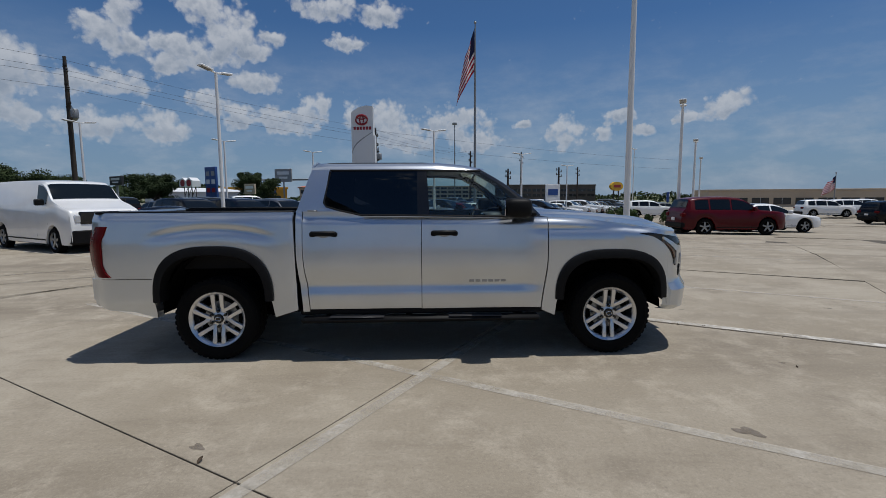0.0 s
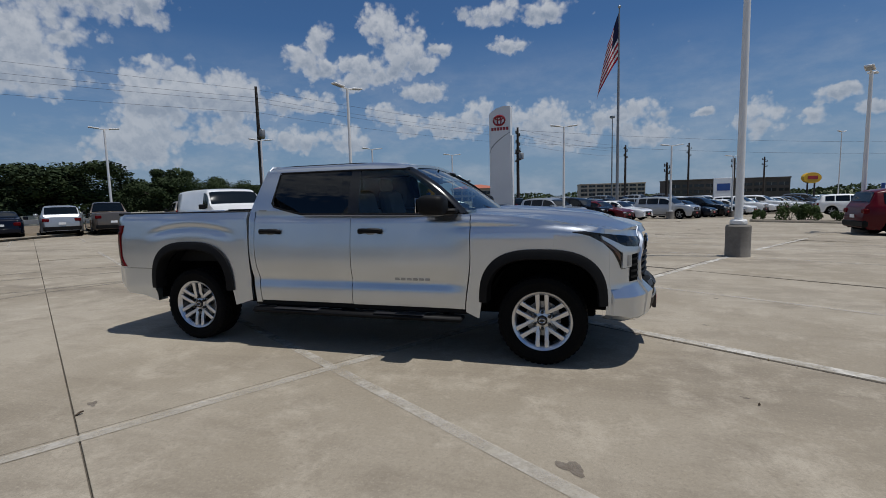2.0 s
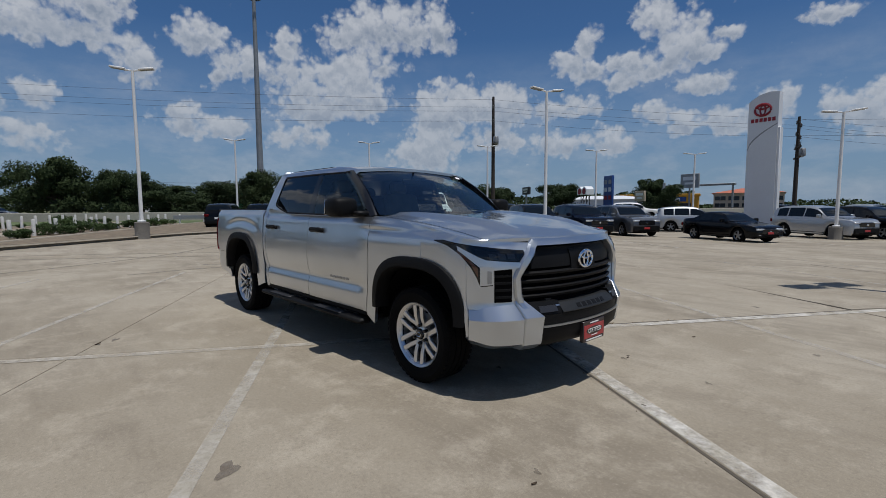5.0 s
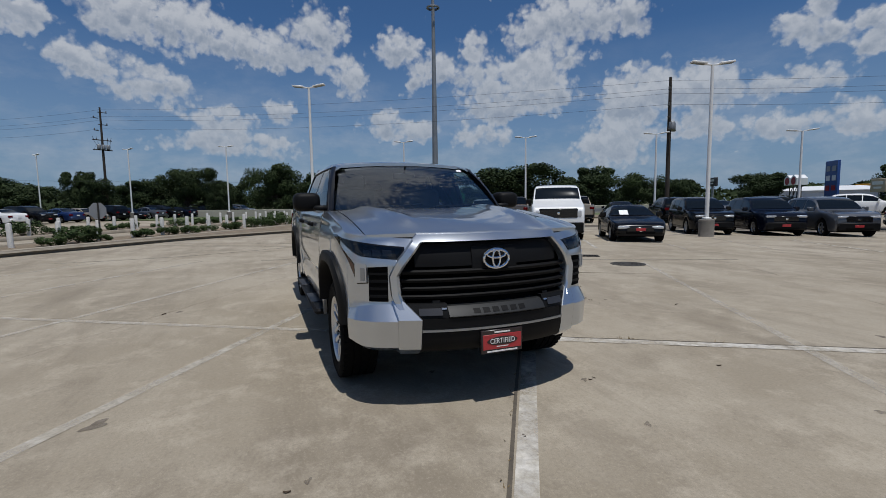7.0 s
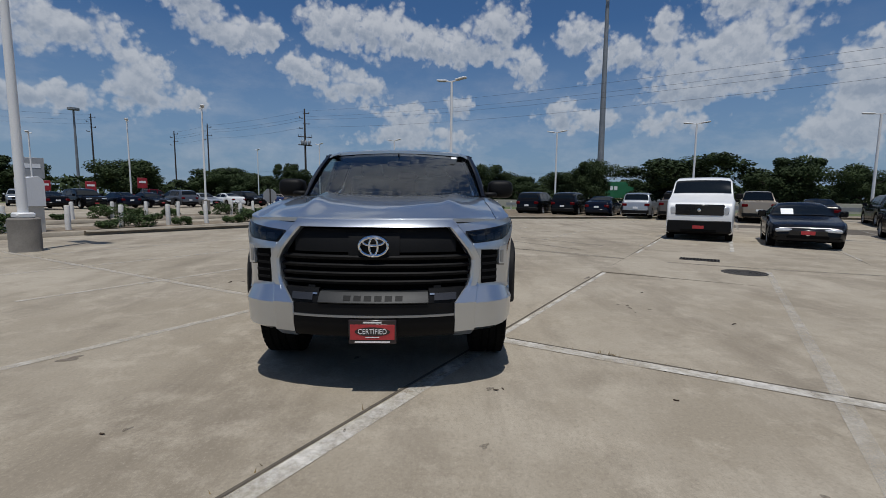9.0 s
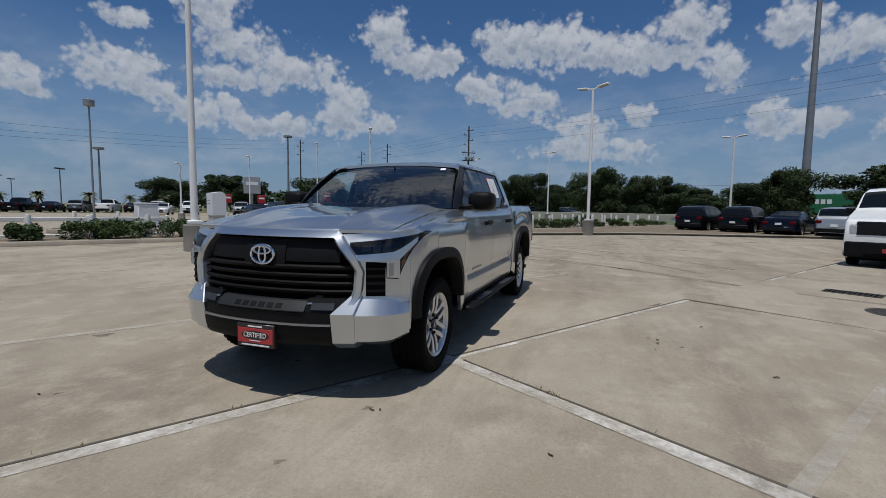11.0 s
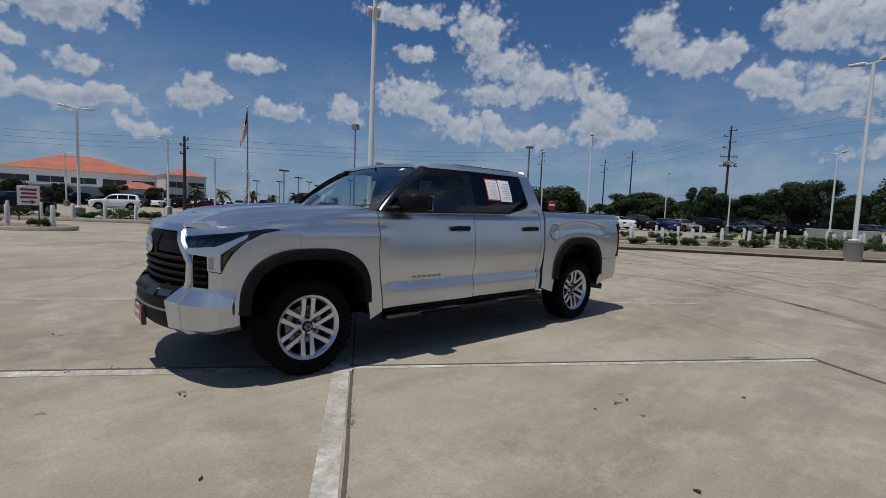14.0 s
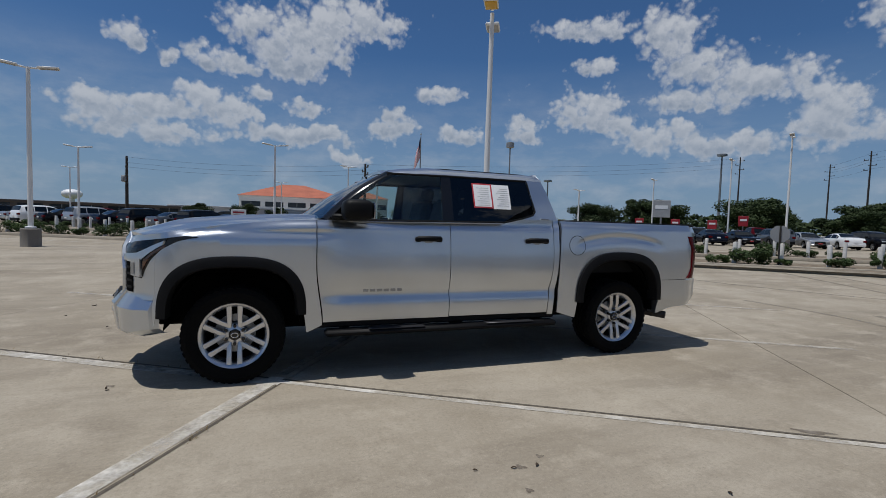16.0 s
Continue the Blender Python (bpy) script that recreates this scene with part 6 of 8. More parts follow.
part("pole", Shape().tube([(0, 0, 0), (0, 0, 17.6)], [0.3, 0.16], 10), POLE_GREY, far_mast)
part("lamp_ring", Shape().lathe([(0.2, 17.4), (1.0, 17.5), (1.0, 17.9), (0.2, 18.0)], 14, "z"), POLE_GREY, far_mast)
copy_thing(far_mast, pose(7.7, 113, 0)).scale = (0.6, 0.6, 1.09)
copy_thing(far_mast, pose(-62, -95, -5.5))
copy_thing(far_mast, pose(-18.5, -33.0, -9.3)).scale = (0.35, 0.35, 1)


# wooden power poles and their wires
def power_pole(x, y, h, turn, gear):
    m = thing("power_pole", "dark creosoted wooden power pole with insulators", "power pole", pose(x, y, 0, 0, 0, turn), "power poles")
    part("pole", Shape().tube([(0, 0, -0.1), (0, 0, h * 0.6), (0, 0, h)], [0.20, 0.17, 0.12], 12), WOOD_POLE, m)
    for k in range(4):
        z = h * (0.80 + 0.055 * k) - 0.2
        part("crossarm", Shape().tube([(0, -0.35, z), (0, 0.85 if k % 2 else -0.95, z + 0.04)], 0.065, 6).join(Shape().lathe([(0.05, -0.05), (0.12, 0.06), (0.05, 0.14), (0.11, 0.2), (0.04, 0.32)], 8, "z", Matrix.Translation((0, 0.85 if k % 2 else -0.95, z)))), WIRE, m)
    if gear:
        for k, yy in enumerate((-0.65, 0.0, 0.65)):
            part("transformer", Shape().lathe([(0.0, 0.0), (0.24, 0.0), (0.26, 0.05), (0.26, 0.62), (0.2, 0.7), (0.0, 0.74)], 12, "z", Matrix.Translation((0.28, yy, h * 0.62))), POLE_GREY, m, "grey can transformer")
        part("crossarm", Shape().box(-0.08, 0.08, -1.35, 1.35, h * 0.62 - 0.15, h * 0.62, 0.01), WOOD_POLE, m)
        part("crossarm", Shape().box(-0.08, 0.08, -1.35, 1.35, h * 0.70, h * 0.70 + 0.13, 0.01), WOOD_POLE, m)
        for yy in (-1.2, -0.75, 0.75, 1.2):
            part("insulator", Shape().tube([(0, yy, h * 0.70 + 0.1), (0.0, yy * 1.1, h * 0.70 + 0.55)], [0.05, 0.02], 6), WIRE, m)
            part("jumper", Shape().tube([(0, yy, h * 0.62), (0.25, yy * 0.8, h * 0.66), (0, yy, h * 0.70)], 0.018, 5), WIRE, m)
    return m


POLES = ((-5.55, 51.0, 9.5, 20, 1), (-27.4, 33.3, 12.35, 40, 1), (-83.2, -23.9, 17.0, 40, 1), (-111.0, -54.9, 18.2, 40, 0), (-125.7, -70.9, 18.3, 40, 0), (-104.6, -78.0, 19.2, 60, 0), (-9.5, -54.0, 8.3, 10, 0), (18.1, -63.0, 8.2, 10, 1),
         (8.0, 76.0, 9.2, 10, 0), (20.0, 92.0, 10.5, 10, 0), (12.0, 62.0, 5.4, 10, 0), (23.0, 75.0, 6.4, 10, 0), (37, 108, 8.4, 10, 0))
for p in POLES:
    power_pole(*p)


def wire(p, q, sag, name="power_line"):
    pts = []
    for k in range(17):
        t = k / 16
        v = Vector(p).lerp(Vector(q), t)
        pts.append((v.x, v.y, v.z - sag * 4 * t * (1 - t)))
    r = 0.006 + 0.00007 * (Vector(p) + Vector(q)).length / 2
    solid(name, Shape().tube(pts, r, 5), WIRE, "thin black overhead power line", "power line", group="power lines")


run = [Vector((POLES[i][0], POLES[i][1], POLES[i][2])) for i in (8, 0, 1, 2, 3, 4)]
for a, b in zip(run, run[1:]):
    for dz, sag in ((-0.25, 0.5), (-0.9, 0.6), (-1.25, 0.65), (-2.1, 0.7)):
        wire(a + Vector((0, 0, dz * a.z / 11)), b + Vector((0, 0, dz * b.z / 11)), sag * (b - a).length / 60)
for dz in (0.0, -1.1, -2.0):
    wire((-104.6, -78.0, 19.0 + dz), (-9.5, -54.0, 8.2 + dz * 0.6), 1.0)
    wire((-9.5, -54.0, 8.2 + dz * 0.6), (18.1, -63.0, 8.1 + dz * 0.6), 0.6)
for h0 in (3.3,):
    wire((-60, 60, h0 + 1.8), (-78, -40, h0 + 2.2), 0.4)
for dz in (0.2, 1.6):
    wire((40, 68, 5.4 + dz), (-5.55, 51.0, 7.6 + dz), 0.4)

# ---- white posts, shrubs, gate, cabinets ----
post = thing("timber_post", "white painted timber post in a mulched bed", "post", None, "white posts")
part("shaft", Shape().lathe([(0.085, -0.05), (0.082, 0.78), (0.075, 0.82), (0.0, 0.83)], 14, "z"), POST_WHITE, post)
post.matrix_basis = lot(-5.9, -15.25, 0.1)
spots = [(-5.9 + 1.63 * k, -15.25) for k in range(1, 27)] + [(-12.6 - 1.55 * k, -15.0) for k in range(14)]
spots += [(-3.0 + 1.62 * k, -22.3) for k in range(28)] + [(-10.2 - 1.6 * k, -23.7) for k in range(16)]
for k, (a, b) in enumerate(spots):
    if abs(a - 1.2) < 0.5 and b > -16:
        continue
    copy_thing(post, lot(a, b + random.uniform(-0.06, 0.06), 0.1, random.uniform(0, 90)) @ pose(0, 0, 0, random.uniform(-2, 2), random.uniform(-2, 2)))


def leaf_mass(n, rx, ry, rz, size, z0=0.0, lump=0.35, seed=1, flat=0.0):
    """Many small leaf blades in an uneven heap."""
    rng = random.Random(seed)
    lumps = [(Vector((rng.uniform(-1, 1) * rx * 0.75, rng.uniform(-1, 1) * ry * 0.75, z0 + rz * rng.uniform(0.25, 0.8))), rng.uniform(0.22, 0.45)) for _ in range(max(4, int(9 / lump * 0.4)))]
    sh = Shape()
    vv, ff = [], []
    for _ in range(n):
        c, r = rng.choice(lumps)
        d = Vector((rng.gauss(0, 1), rng.gauss(0, 1), rng.gauss(0, 1))).normalized()
        q = rng.uniform(0.55, 1.0) ** 0.5
        p = c + Vector((d.x * rx * r * q, d.y * ry * r * q, d.z * rz * r * q))
        if p.z < z0:
            p.z = z0 + rng.random() * 0.1 * rz
        u = Vector((rng.gauss(0, 1), rng.gauss(0, 1), rng.gauss(0, 0.6))).normalized()
        w = u.cross(d if abs(u.dot(d)) < 0.95 else Vector((0, 0, 1))).normalized()
        s = size * rng.uniform(0.6, 1.4)
        k = len(vv)
        vv += [tuple(p - u * s), tuple(p + w * s * 0.5), tuple(p + u * s), tuple(p - w * s * 0.5)]
        ff.append((k, k + 1, k + 2, k + 3))
    return sh.add(vv, ff)


shrubs = []
for sd, (rx, rz) in enumerate(((0.62, 0.52), (0.5, 0.42), (0.8, 0.6))):
    s = thing("shrub", "low dense green shrub in a mulched bed", "shrub", None, "bed shrubs")
    tw = Shape()
    rng = random.Random(sd)
    for _ in range(9):
        d = rng.uniform(0, 6.28)
        tw.tube([(0, 0, -0.03), (0.4 * rx * math.cos(d), 0.4 * rx * math.sin(d), rz * 0.6)], [0.012, 0.005], 4)
    part("stems", tw, BARK, s)
    part("leaves", leaf_mass(1900, rx, rx, rz, 0.05, 0.0, 0.35, sd + 3), LEAF_SHRUB, s, "glossy green leaves", 0, False)
    s.matrix_basis = lot(-4.4 + sd * 2.2, -15.0, 0.11)
    shrubs.append(s)
rng = random.Random(5)
rows_ = [(-2.5 + 1.45 * k, -14.95) for k in range(27)] + [(-12.9 - 1.7 * k, -14.7) for k in range(14)] + [(-2.2 + 1.7 * k, -22.6) for k in range(27)] + [(-10.5 - 1.9 * k, -24.0) for k in range(15)] + [(-2.0 + 1.05 * k, 31.7) for k in range(7)]
for k, (a, b) in enumerate(rows_):
    if abs(a - 1.2) < 0.9 and -16 < b < -14:
        continue
    o = copy_thing(shrubs[rng.randrange(3)], lot(a + rng.uniform(-0.5, 0.5), b + rng.uniform(-0.45, 0.35), 0.11, rng.uniform(0, 360)))
    q = rng.uniform(0.6, 1.15)
    o.scale = (q, q, q * rng.uniform(0.75, 1.1))
# a white beam gate and a pale cabinet behind the kerb
gatep = thing("beam_barrier", "white beam barrier on three posts", "barrier", lot(-2.7, -15.4, 0.08))
for x in (-2.4, 0.0, 2.3):
    part("post", Shape().lathe([(0.085, -0.05), (0.082, 0.80), (0.0, 0.83)], 14, "z", Matrix.Translation((x, 0, 0))), POST_WHITE, gatep)
part("beam", Shape().box(-2.5, 2.4, -0.05, 0.05, 0.62, 0.76, 0.015), POST_WHITE, gatep)
part("beam", Shape().box(-2.5, 2.4, -0.05, 0.05, 0.10, 0.2, 0.015), POST_WHITE, gatep)
cab = thing("utility_cabinet", "pale beige utility cabinet with a curved hood", "cabinet", lot(1.25, -15.0, 0.06, -80) @ Matrix.Diagonal((0.62, 0.62, 1, 1)))
part("plinth", Shape().box(-0.33, 0.33, -0.38, 0.38, -0.05, 0.85, 0.02), material("cabinet_beige", (0.55, 0.53, 0.48), 0.6, vary=0.06), cab)
part("body", Shape().prism([(-0.42, 0.85), (0.42, 0.85), (0.42, 1.55), (0.36, 1.68), (0.18, 1.76), (-0.42, 1.70)], "x", -0.42, 0.42), SIGN_WHITE, cab)
for z in (1.40, 1.28):
    part("text_bar", Shape().box(-0.30, 0.05, -0.4245, -0.42, z, z + 0.04), SIGN_GREY, cab)
    part("text_bar", Shape().box(-0.426, -0.42, -0.28, 0.08, z, z + 0.04), SIGN_GREY, cab)
cab2 = thing("utility_cabinet", "low pale utility box in a bed", "cabinet", lot(-0.2, -22.3, 0.05, 10))
part("body", Shape().box(-0.45, 0.45, -0.3, 0.3, 0, 1.25, 0.03), SIGN_WHITE, cab2)
part("lid", Shape().box(-0.47, 0.47, -0.32, 0.32, 1.25, 1.31, 0.02), SIGN_WHITE, cab2)
stop = thing("road_sign", "grey back of an octagonal road sign on a dark post", "sign", lot(10.2, -15.0, 0.1, -105))
part("post", Shape().tube([(0, 0, -0.05), (0, 0, 1.5)], 0.03, 8), IRON, stop)
part("panel", Shape().prism([(0.34 * math.cos(math.pi * (k + 0.5) / 4), 1.18 + 0.34 * math.sin(math.pi * (k + 0.5) / 4)) for k in range(8)], "x", -0.04, -0.03), SIGN_GREY, stop)


# ---- other vehicles ----
PAINTS = {
    "black": paint("black_paint", (0.004, 0.004, 0.005), 0.0, 0.18, 0.3, 0.1), "grey": paint("grey_paint", (0.10, 0.105, 0.115), 0.5), "silver": paint("pale_silver_paint", (0.42, 0.43, 0.44), 0.6),
    "white": paint("white_paint", (0.78, 0.78, 0.77), 0.0, 0.35), "red": paint("dark_red_paint", (0.075, 0.002, 0.005), 0.0, 0.3, 0.3, 0.12), "blue": paint("dark_blue_paint", (0.012, 0.03, 0.11), 0.4),
    "navy": paint("navy_paint", (0.004, 0.006, 0.014), 0.0, 0.18, 0.3, 0.1), "bronze": paint("bronze_paint", (0.14, 0.11, 0.085), 0.6), "tan": paint("tan_paint", (0.33, 0.27, 0.20), 0.4)}
CAR_GLASS = material("car_glass", (0.006, 0.008, 0.009), 0.06, vary=0.1, bump=0.0, spec=0.45)
HEAD_LENS = material("head_lens", (0.55, 0.57, 0.6), 0.12, 0.3, vary=0.1, bump=0.0, coat=1.0)
# outline of the upper edge by kind: share of length from the nose, height in metres; belt, roof span, window span
KINDS = {
    "suv": dict(L=4.65, W=1.92, top=((0, 0.70), (0.006, 0.90), (0.03, 0.99), (0.12, 1.06), (0.25, 1.11), (0.275, 1.14), (0.40, 1.55), (0.47, 1.66), (0.60, 1.71), (0.80, 1.69), (0.925, 1.60), (0.965, 1.20), (0.99, 1.04), (1, 0.70)), belt=1.06, wheels=(0.19, 0.79), r=0.365, screen=(0.285, 0.415), back=(0.928, 0.962), win=((0.335, 0.535), (0.55, 0.74), (0.755, 0.885)), roof=0.72),
    "sedan": dict(L=4.8, W=1.84, top=((0, 0.60), (0.012, 0.72), (0.06, 0.80), (0.27, 0.93), (0.30, 0.96), (0.44, 1.35), (0.52, 1.43), (0.64, 1.43), (0.83, 1.11), (0.96, 1.06), (0.985, 0.94), (1, 0.65)), belt=0.92, wheels=(0.19, 0.78), r=0.335, screen=(0.31, 0.45), back=(0.67, 0.82), win=((0.345, 0.53), (0.545, 0.71), (0.72, 0.77)), roof=0.64),
    "coupe": dict(L=4.25, W=1.85, top=((0, 0.52), (0.012, 0.62), (0.06, 0.71), (0.30, 0.88), (0.34, 0.91), (0.48, 1.22), (0.56, 1.30), (0.66, 1.27), (0.88, 0.98), (0.97, 0.90), (1, 0.6)), belt=0.86, wheels=(0.19, 0.79), r=0.335, screen=(0.35, 0.485), back=(0.66, 0.86), win=((0.395, 0.60), (0.615, 0.70)), roof=0.60),
    "pickup": dict(L=5.8, W=1.98, top=((0, 0.85), (0.012, 1.02), (0.05, 1.10), (0.23, 1.16), (0.26, 1.20), (0.355, 1.70), (0.41, 1.82), (0.56, 1.85), (0.605, 1.80), (0.635, 1.28), (0.65, 1.24), (0.97, 1.24), (0.99, 1.2), (1, 0.8)), belt=1.15, wheels=(0.17, 0.78), r=0.39, screen=(0.268, 0.365), back=(0.606, 0.634), win=((0.30, 0.43), (0.445, 0.575)), roof=0.70),
    "van": dict(L=5.9, W=2.0, top=((0, 0.78), (0.005, 1.12), (0.02, 1.24), (0.06, 1.31), (0.155, 1.49), (0.172, 1.53), (0.245, 1.97), (0.28, 2.07), (0.34, 2.11), (0.6, 2.13), (0.97, 2.09), (0.993, 1.95), (1, 0.6)), belt=1.36, wheels=(0.16, 0.76), r=0.37, screen=(0.178, 0.252), back=(0.994, 0.998), win=((0.215, 0.318),), roof=0.84),
}


def motor_car(kind, colour, name, label, mat_body=None):
    """A parked car: x forward, origin on the ground under its middle."""
    K = KINDS[kind]
    L, W, belt, r = K["L"], K["W"], K["belt"], K["r"]
    paint_ = mat_body or PAINTS[colour]
    hi = max(z for _, z in K["top"])

    def half(s):
        e = abs(s - 0.5) * 2
        return W / 2 * (1 - (0.07 if kind == "van" else 0.22) * max(0, (e - 0.72) / 0.28) ** 2.4)

    def section(s):
        x = L / 2 - s * L
        zt, wb = flowing(K["top"], s), half(s)
        zs = 0.24
        for sw in K["wheels"]:
            d = abs(s - sw) * L / (r + 0.07)
            if d < 1:
                zs = max(zs, r * 0.9 + (r + 0.09) * (1 - d * d) ** 0.5)
        if s < 0.03 or s > 0.97:
            zs = 0.32
        zb = min(belt + 0.05 * s, zt - 0.02)
        up = min(1, max(0, (zt - zb) / (hi - belt)))
        wr = lerp(wb * 0.93, W / 2 * K["roof"] * (1.0 if kind != "van" else 1.0), up)
        zs = min(zs, zb - 0.06)
        mid = zs + (zb - zs) * 0.55
        return [(x, wb * 0.90, zs), (x, wb * 0.985, zs + 0.03), (x, wb, mid), (x, wb * 0.985, zb - 0.05), (x, wb * 0.955, zb), (x, lerp(wb * 0.955, wr, 0.9), lerp(zb, zt, 0.88)), (x, wr * 0.93, zt - 0.012), (x, wr * 0.6, zt + 0.012 * up), (x, 0, zt + 0.02 * up)]

    root = thing(name, label, "car" if kind not in ("pickup", "van") else {"pickup": "pickup truck", "van": "van"}[kind])
    stations = sorted(set([k / 60 for k in range(61)] + [s for s, _ in K["top"]]))
    rows = []
    for s in stations:
        h = section(s)
        rows.append(h + [(x, -y, z) for x, y, z in h[::-1][1:]])
    body = Shape().grid(rows)
    n = len(rows[0])
    body.f.append(tuple(range(n)))
    body.f.append(tuple((len(rows) - 1) * n + i for i in range(n)))
    shell = part("body", body, paint_, root, "", 35)
    part("underbody", Shape().box(-L / 2 + 0.25, L / 2 - 0.25, -W / 2 + 0.24, W / 2 - 0.24, 0.2, belt * 0.8, 0.03), VOID, root)

    def patch(s0, s1, i0, f0, i1, f1, off, nseg=8):
        rr = []
        for k in range(nseg + 1):
            h = section(lerp(s0, s1, k / nseg))
            a = Vector(h[i0]).lerp(Vector(h[i0 + 1]), f0)
            b = Vector(h[i1]).lerp(Vector(h[i1 + 1]), f1)
            pts = []
            for q in range(5):
                p = a.lerp(b, q / 4)
                pts.append((p.x, p.y + off, p.z + off * 0.35))
            rr.append(pts)
        return Shape().grid(rr)

    for s0, s1 in K["win"]:
        g_ = patch(s0, s1, 4, 0.10, 4, 0.93, 0.008)
        part("side_window", g_, CAR_GLASS, root, "", 60)
        part("side_window", g_.mirrored(), CAR_GLASS, root, "", 60)
    for nm, (s0, s1) in (("windscreen", K["screen"]), ("back_window", K["back"])):
        rr = []
        for k in range(9):
            s = lerp(s0, s1, lerp(0.03, 0.97, k / 8))
            h = section(s)
            row = [Vector(h[5]).lerp(Vector(h[6]), 0.75 if kind == "van" else 0.95), Vector(h[6]).lerp(Vector(h[7]), 0.3), Vector(h[7]), Vector(h[8])]
            # stand clear of the sheet
            lift = 0.012
            dx = 0.012 * (1 if nm == "windscreen" else -1)
            half_row = [(p.x + dx, p.y, p.z + lift) for p in row]
            rr.append(half_row + [(x, -y, z) for x, y, z in half_row[::-1][1:]])
        part(nm, Shape().grid(rr), CAR_GLASS, root, "", 60)
    hx, zx = L / 2, knots(K["top"], 0.02)
    for sg in (-1, 1):
        y = sg * W * (0.43 if kind == "van" else 0.36)
        hw_, hz0, hz1 = (0.13, 0.88, 1.12) if kind == "van" else (0.20, zx - 0.15, zx - 0.05)
        part("headlight", Shape().box(hx - 0.30, hx - (0.04 if kind == "van" else 0.015), y - hw_, y + hw_, hz0, hz1, 0.03, pose(0, 0, 0, 0, 0, -sg * 3)), HEAD_LENS, root)
        part("tail_light", Shape().box(-hx - 0.0, -hx + 0.20, y - 0.15, y + 0.15, belt - 0.24 if kind != "van" else 1.0, belt - 0.06 if kind != "van" else 1.35, 0.03), RED_LENS, root)
        mx = L / 2 - (K["screen"][0] + 0.05) * L
        part("door_mirror", Shape().box(mx - 0.09, mx + 0.05, sg * W / 2 - 0.02 if sg > 0 else sg * W / 2 - 0.2, sg * W / 2 + 0.2 if sg > 0 else sg * W / 2 + 0.02, belt + 0.02, belt + 0.2, 0.03), BLACK_PLASTIC if kind in ("van", "pickup") else paint_, root)
    gw, g0, g1 = (0.35, 0.84, 1.20) if kind == "van" else (0.25, zx - 0.32, zx - 0.07)
    front_grille = part("grille", Shape().box(hx - 0.10, hx + 0.012, -W * gw, W * gw, g0, g1, 0.03), GLOSS_BLACK, root)
    part("emblem", Shape().lathe([(0.0, 0.03), (0.05, 0.028), (0.06, 0.0)], 16, "y", pose(hx + 0.008, 0, (g0 + g1) / 2, 0, 0, -90)), CHROME, front_grille)
    part("front_bumper", Shape().box(hx - 0.18, hx + 0.03, -W * (0.465 if kind == "van" else 0.40), W * (0.465 if kind == "van" else 0.40), 0.28, 0.70 if kind == "van" else zx - 0.33, 0.05), BLACK_PLASTIC if kind in ("van", "pickup", "suv") else paint_, root)
    part("rear_bumper", Shape().box(-hx - 0.03, -hx + 0.2, -W * 0.43, W * 0.43, 0.32, 0.58, 0.05), BLACK_PLASTIC if kind in ("van", "pickup", "suv") else paint_, root)
    part("plate", Shape().box(hx + 0.028, hx + 0.04, -0.16, 0.16, 0.42, 0.52, 0.003), PLATE_RED, root)
    part("plate", Shape().box(-hx - 0.042, -hx - 0.02, -0.16, 0.16, 0.66, 0.78, 0.003), PAPER, root)
    # lower cladding, shut lines and a lower intake
    w0, w1 = K["wheels"]
    gap = (r + 0.10) / L
    seams = Shape()
    trim_ = patch(w0 + gap, w1 - gap, 0, 0.6, 1, 0.22, 0.010)
    for side_trim in (trim_, trim_.mirrored()):
        part("sill_trim", side_trim, BLACK_PLASTIC if kind in ("suv", "pickup", "van") else VOID, root, "black sill trim", 50)
    for ss in [K["win"][0][0] - 0.012] + [q[1] + 0.006 for q in K["win"][:2]]:
        c_ = patch(ss, ss + 0.0016, 1, 0.3, 3, 0.9, 0.006, 1)
        seams.join(c_).join(c_.mirrored())
    tagged(part("shut_lines", seams, VOID, root, "", 0), kind="stuff")
    part("lower_intake", Shape().box(hx - 0.12, hx + 0.034, -W * 0.26, W * 0.26, 0.30, 0.41, 0.02), VOID, root, "dark lower air intake")
    for sw in K["wheels"]:
        for sg in (-1, 1):
            w = new("wheel")
            w.parent = root
            w.matrix_basis = pose(L / 2 - sw * L, sg * (W / 2 - 0.125), r, 0, 0, 0 if sg > 0 else 180)
            part("tyre", Shape().lathe([(r * 0.66, -0.1), (r * 0.9, -0.11), (r, -0.08), (r, 0.08), (r * 0.92, 0.105), (r * 0.66, 0.10)], 28), RUBBER, w)
            rim_ = Shape().lathe([(r * 0.68, 0.10), (r * 0.64, 0.085), (r * 0.62, 0.05)], 28)
            for k in range(5):
                rim_.box(-0.035, 0.035, 0.05, 0.085, 0.02, r * 0.64, 0.008, pose(0, 0, 0, 0, 72 * k, 0))
            rim_.lathe([(0.0, 0.095), (0.06, 0.09), (0.065, 0.05)], 14)
            part("rim", rim_, SATIN, w)
            part("well", Shape().lathe([(0, 0.03), (r * 0.64, 0.03)], 20), VOID, w)
    return root


PROTO = {}
WORD = {"suv": "SUV", "sedan": "sedan", "coupe": "sports coupe", "pickup": "pickup", "van": "cargo van"}


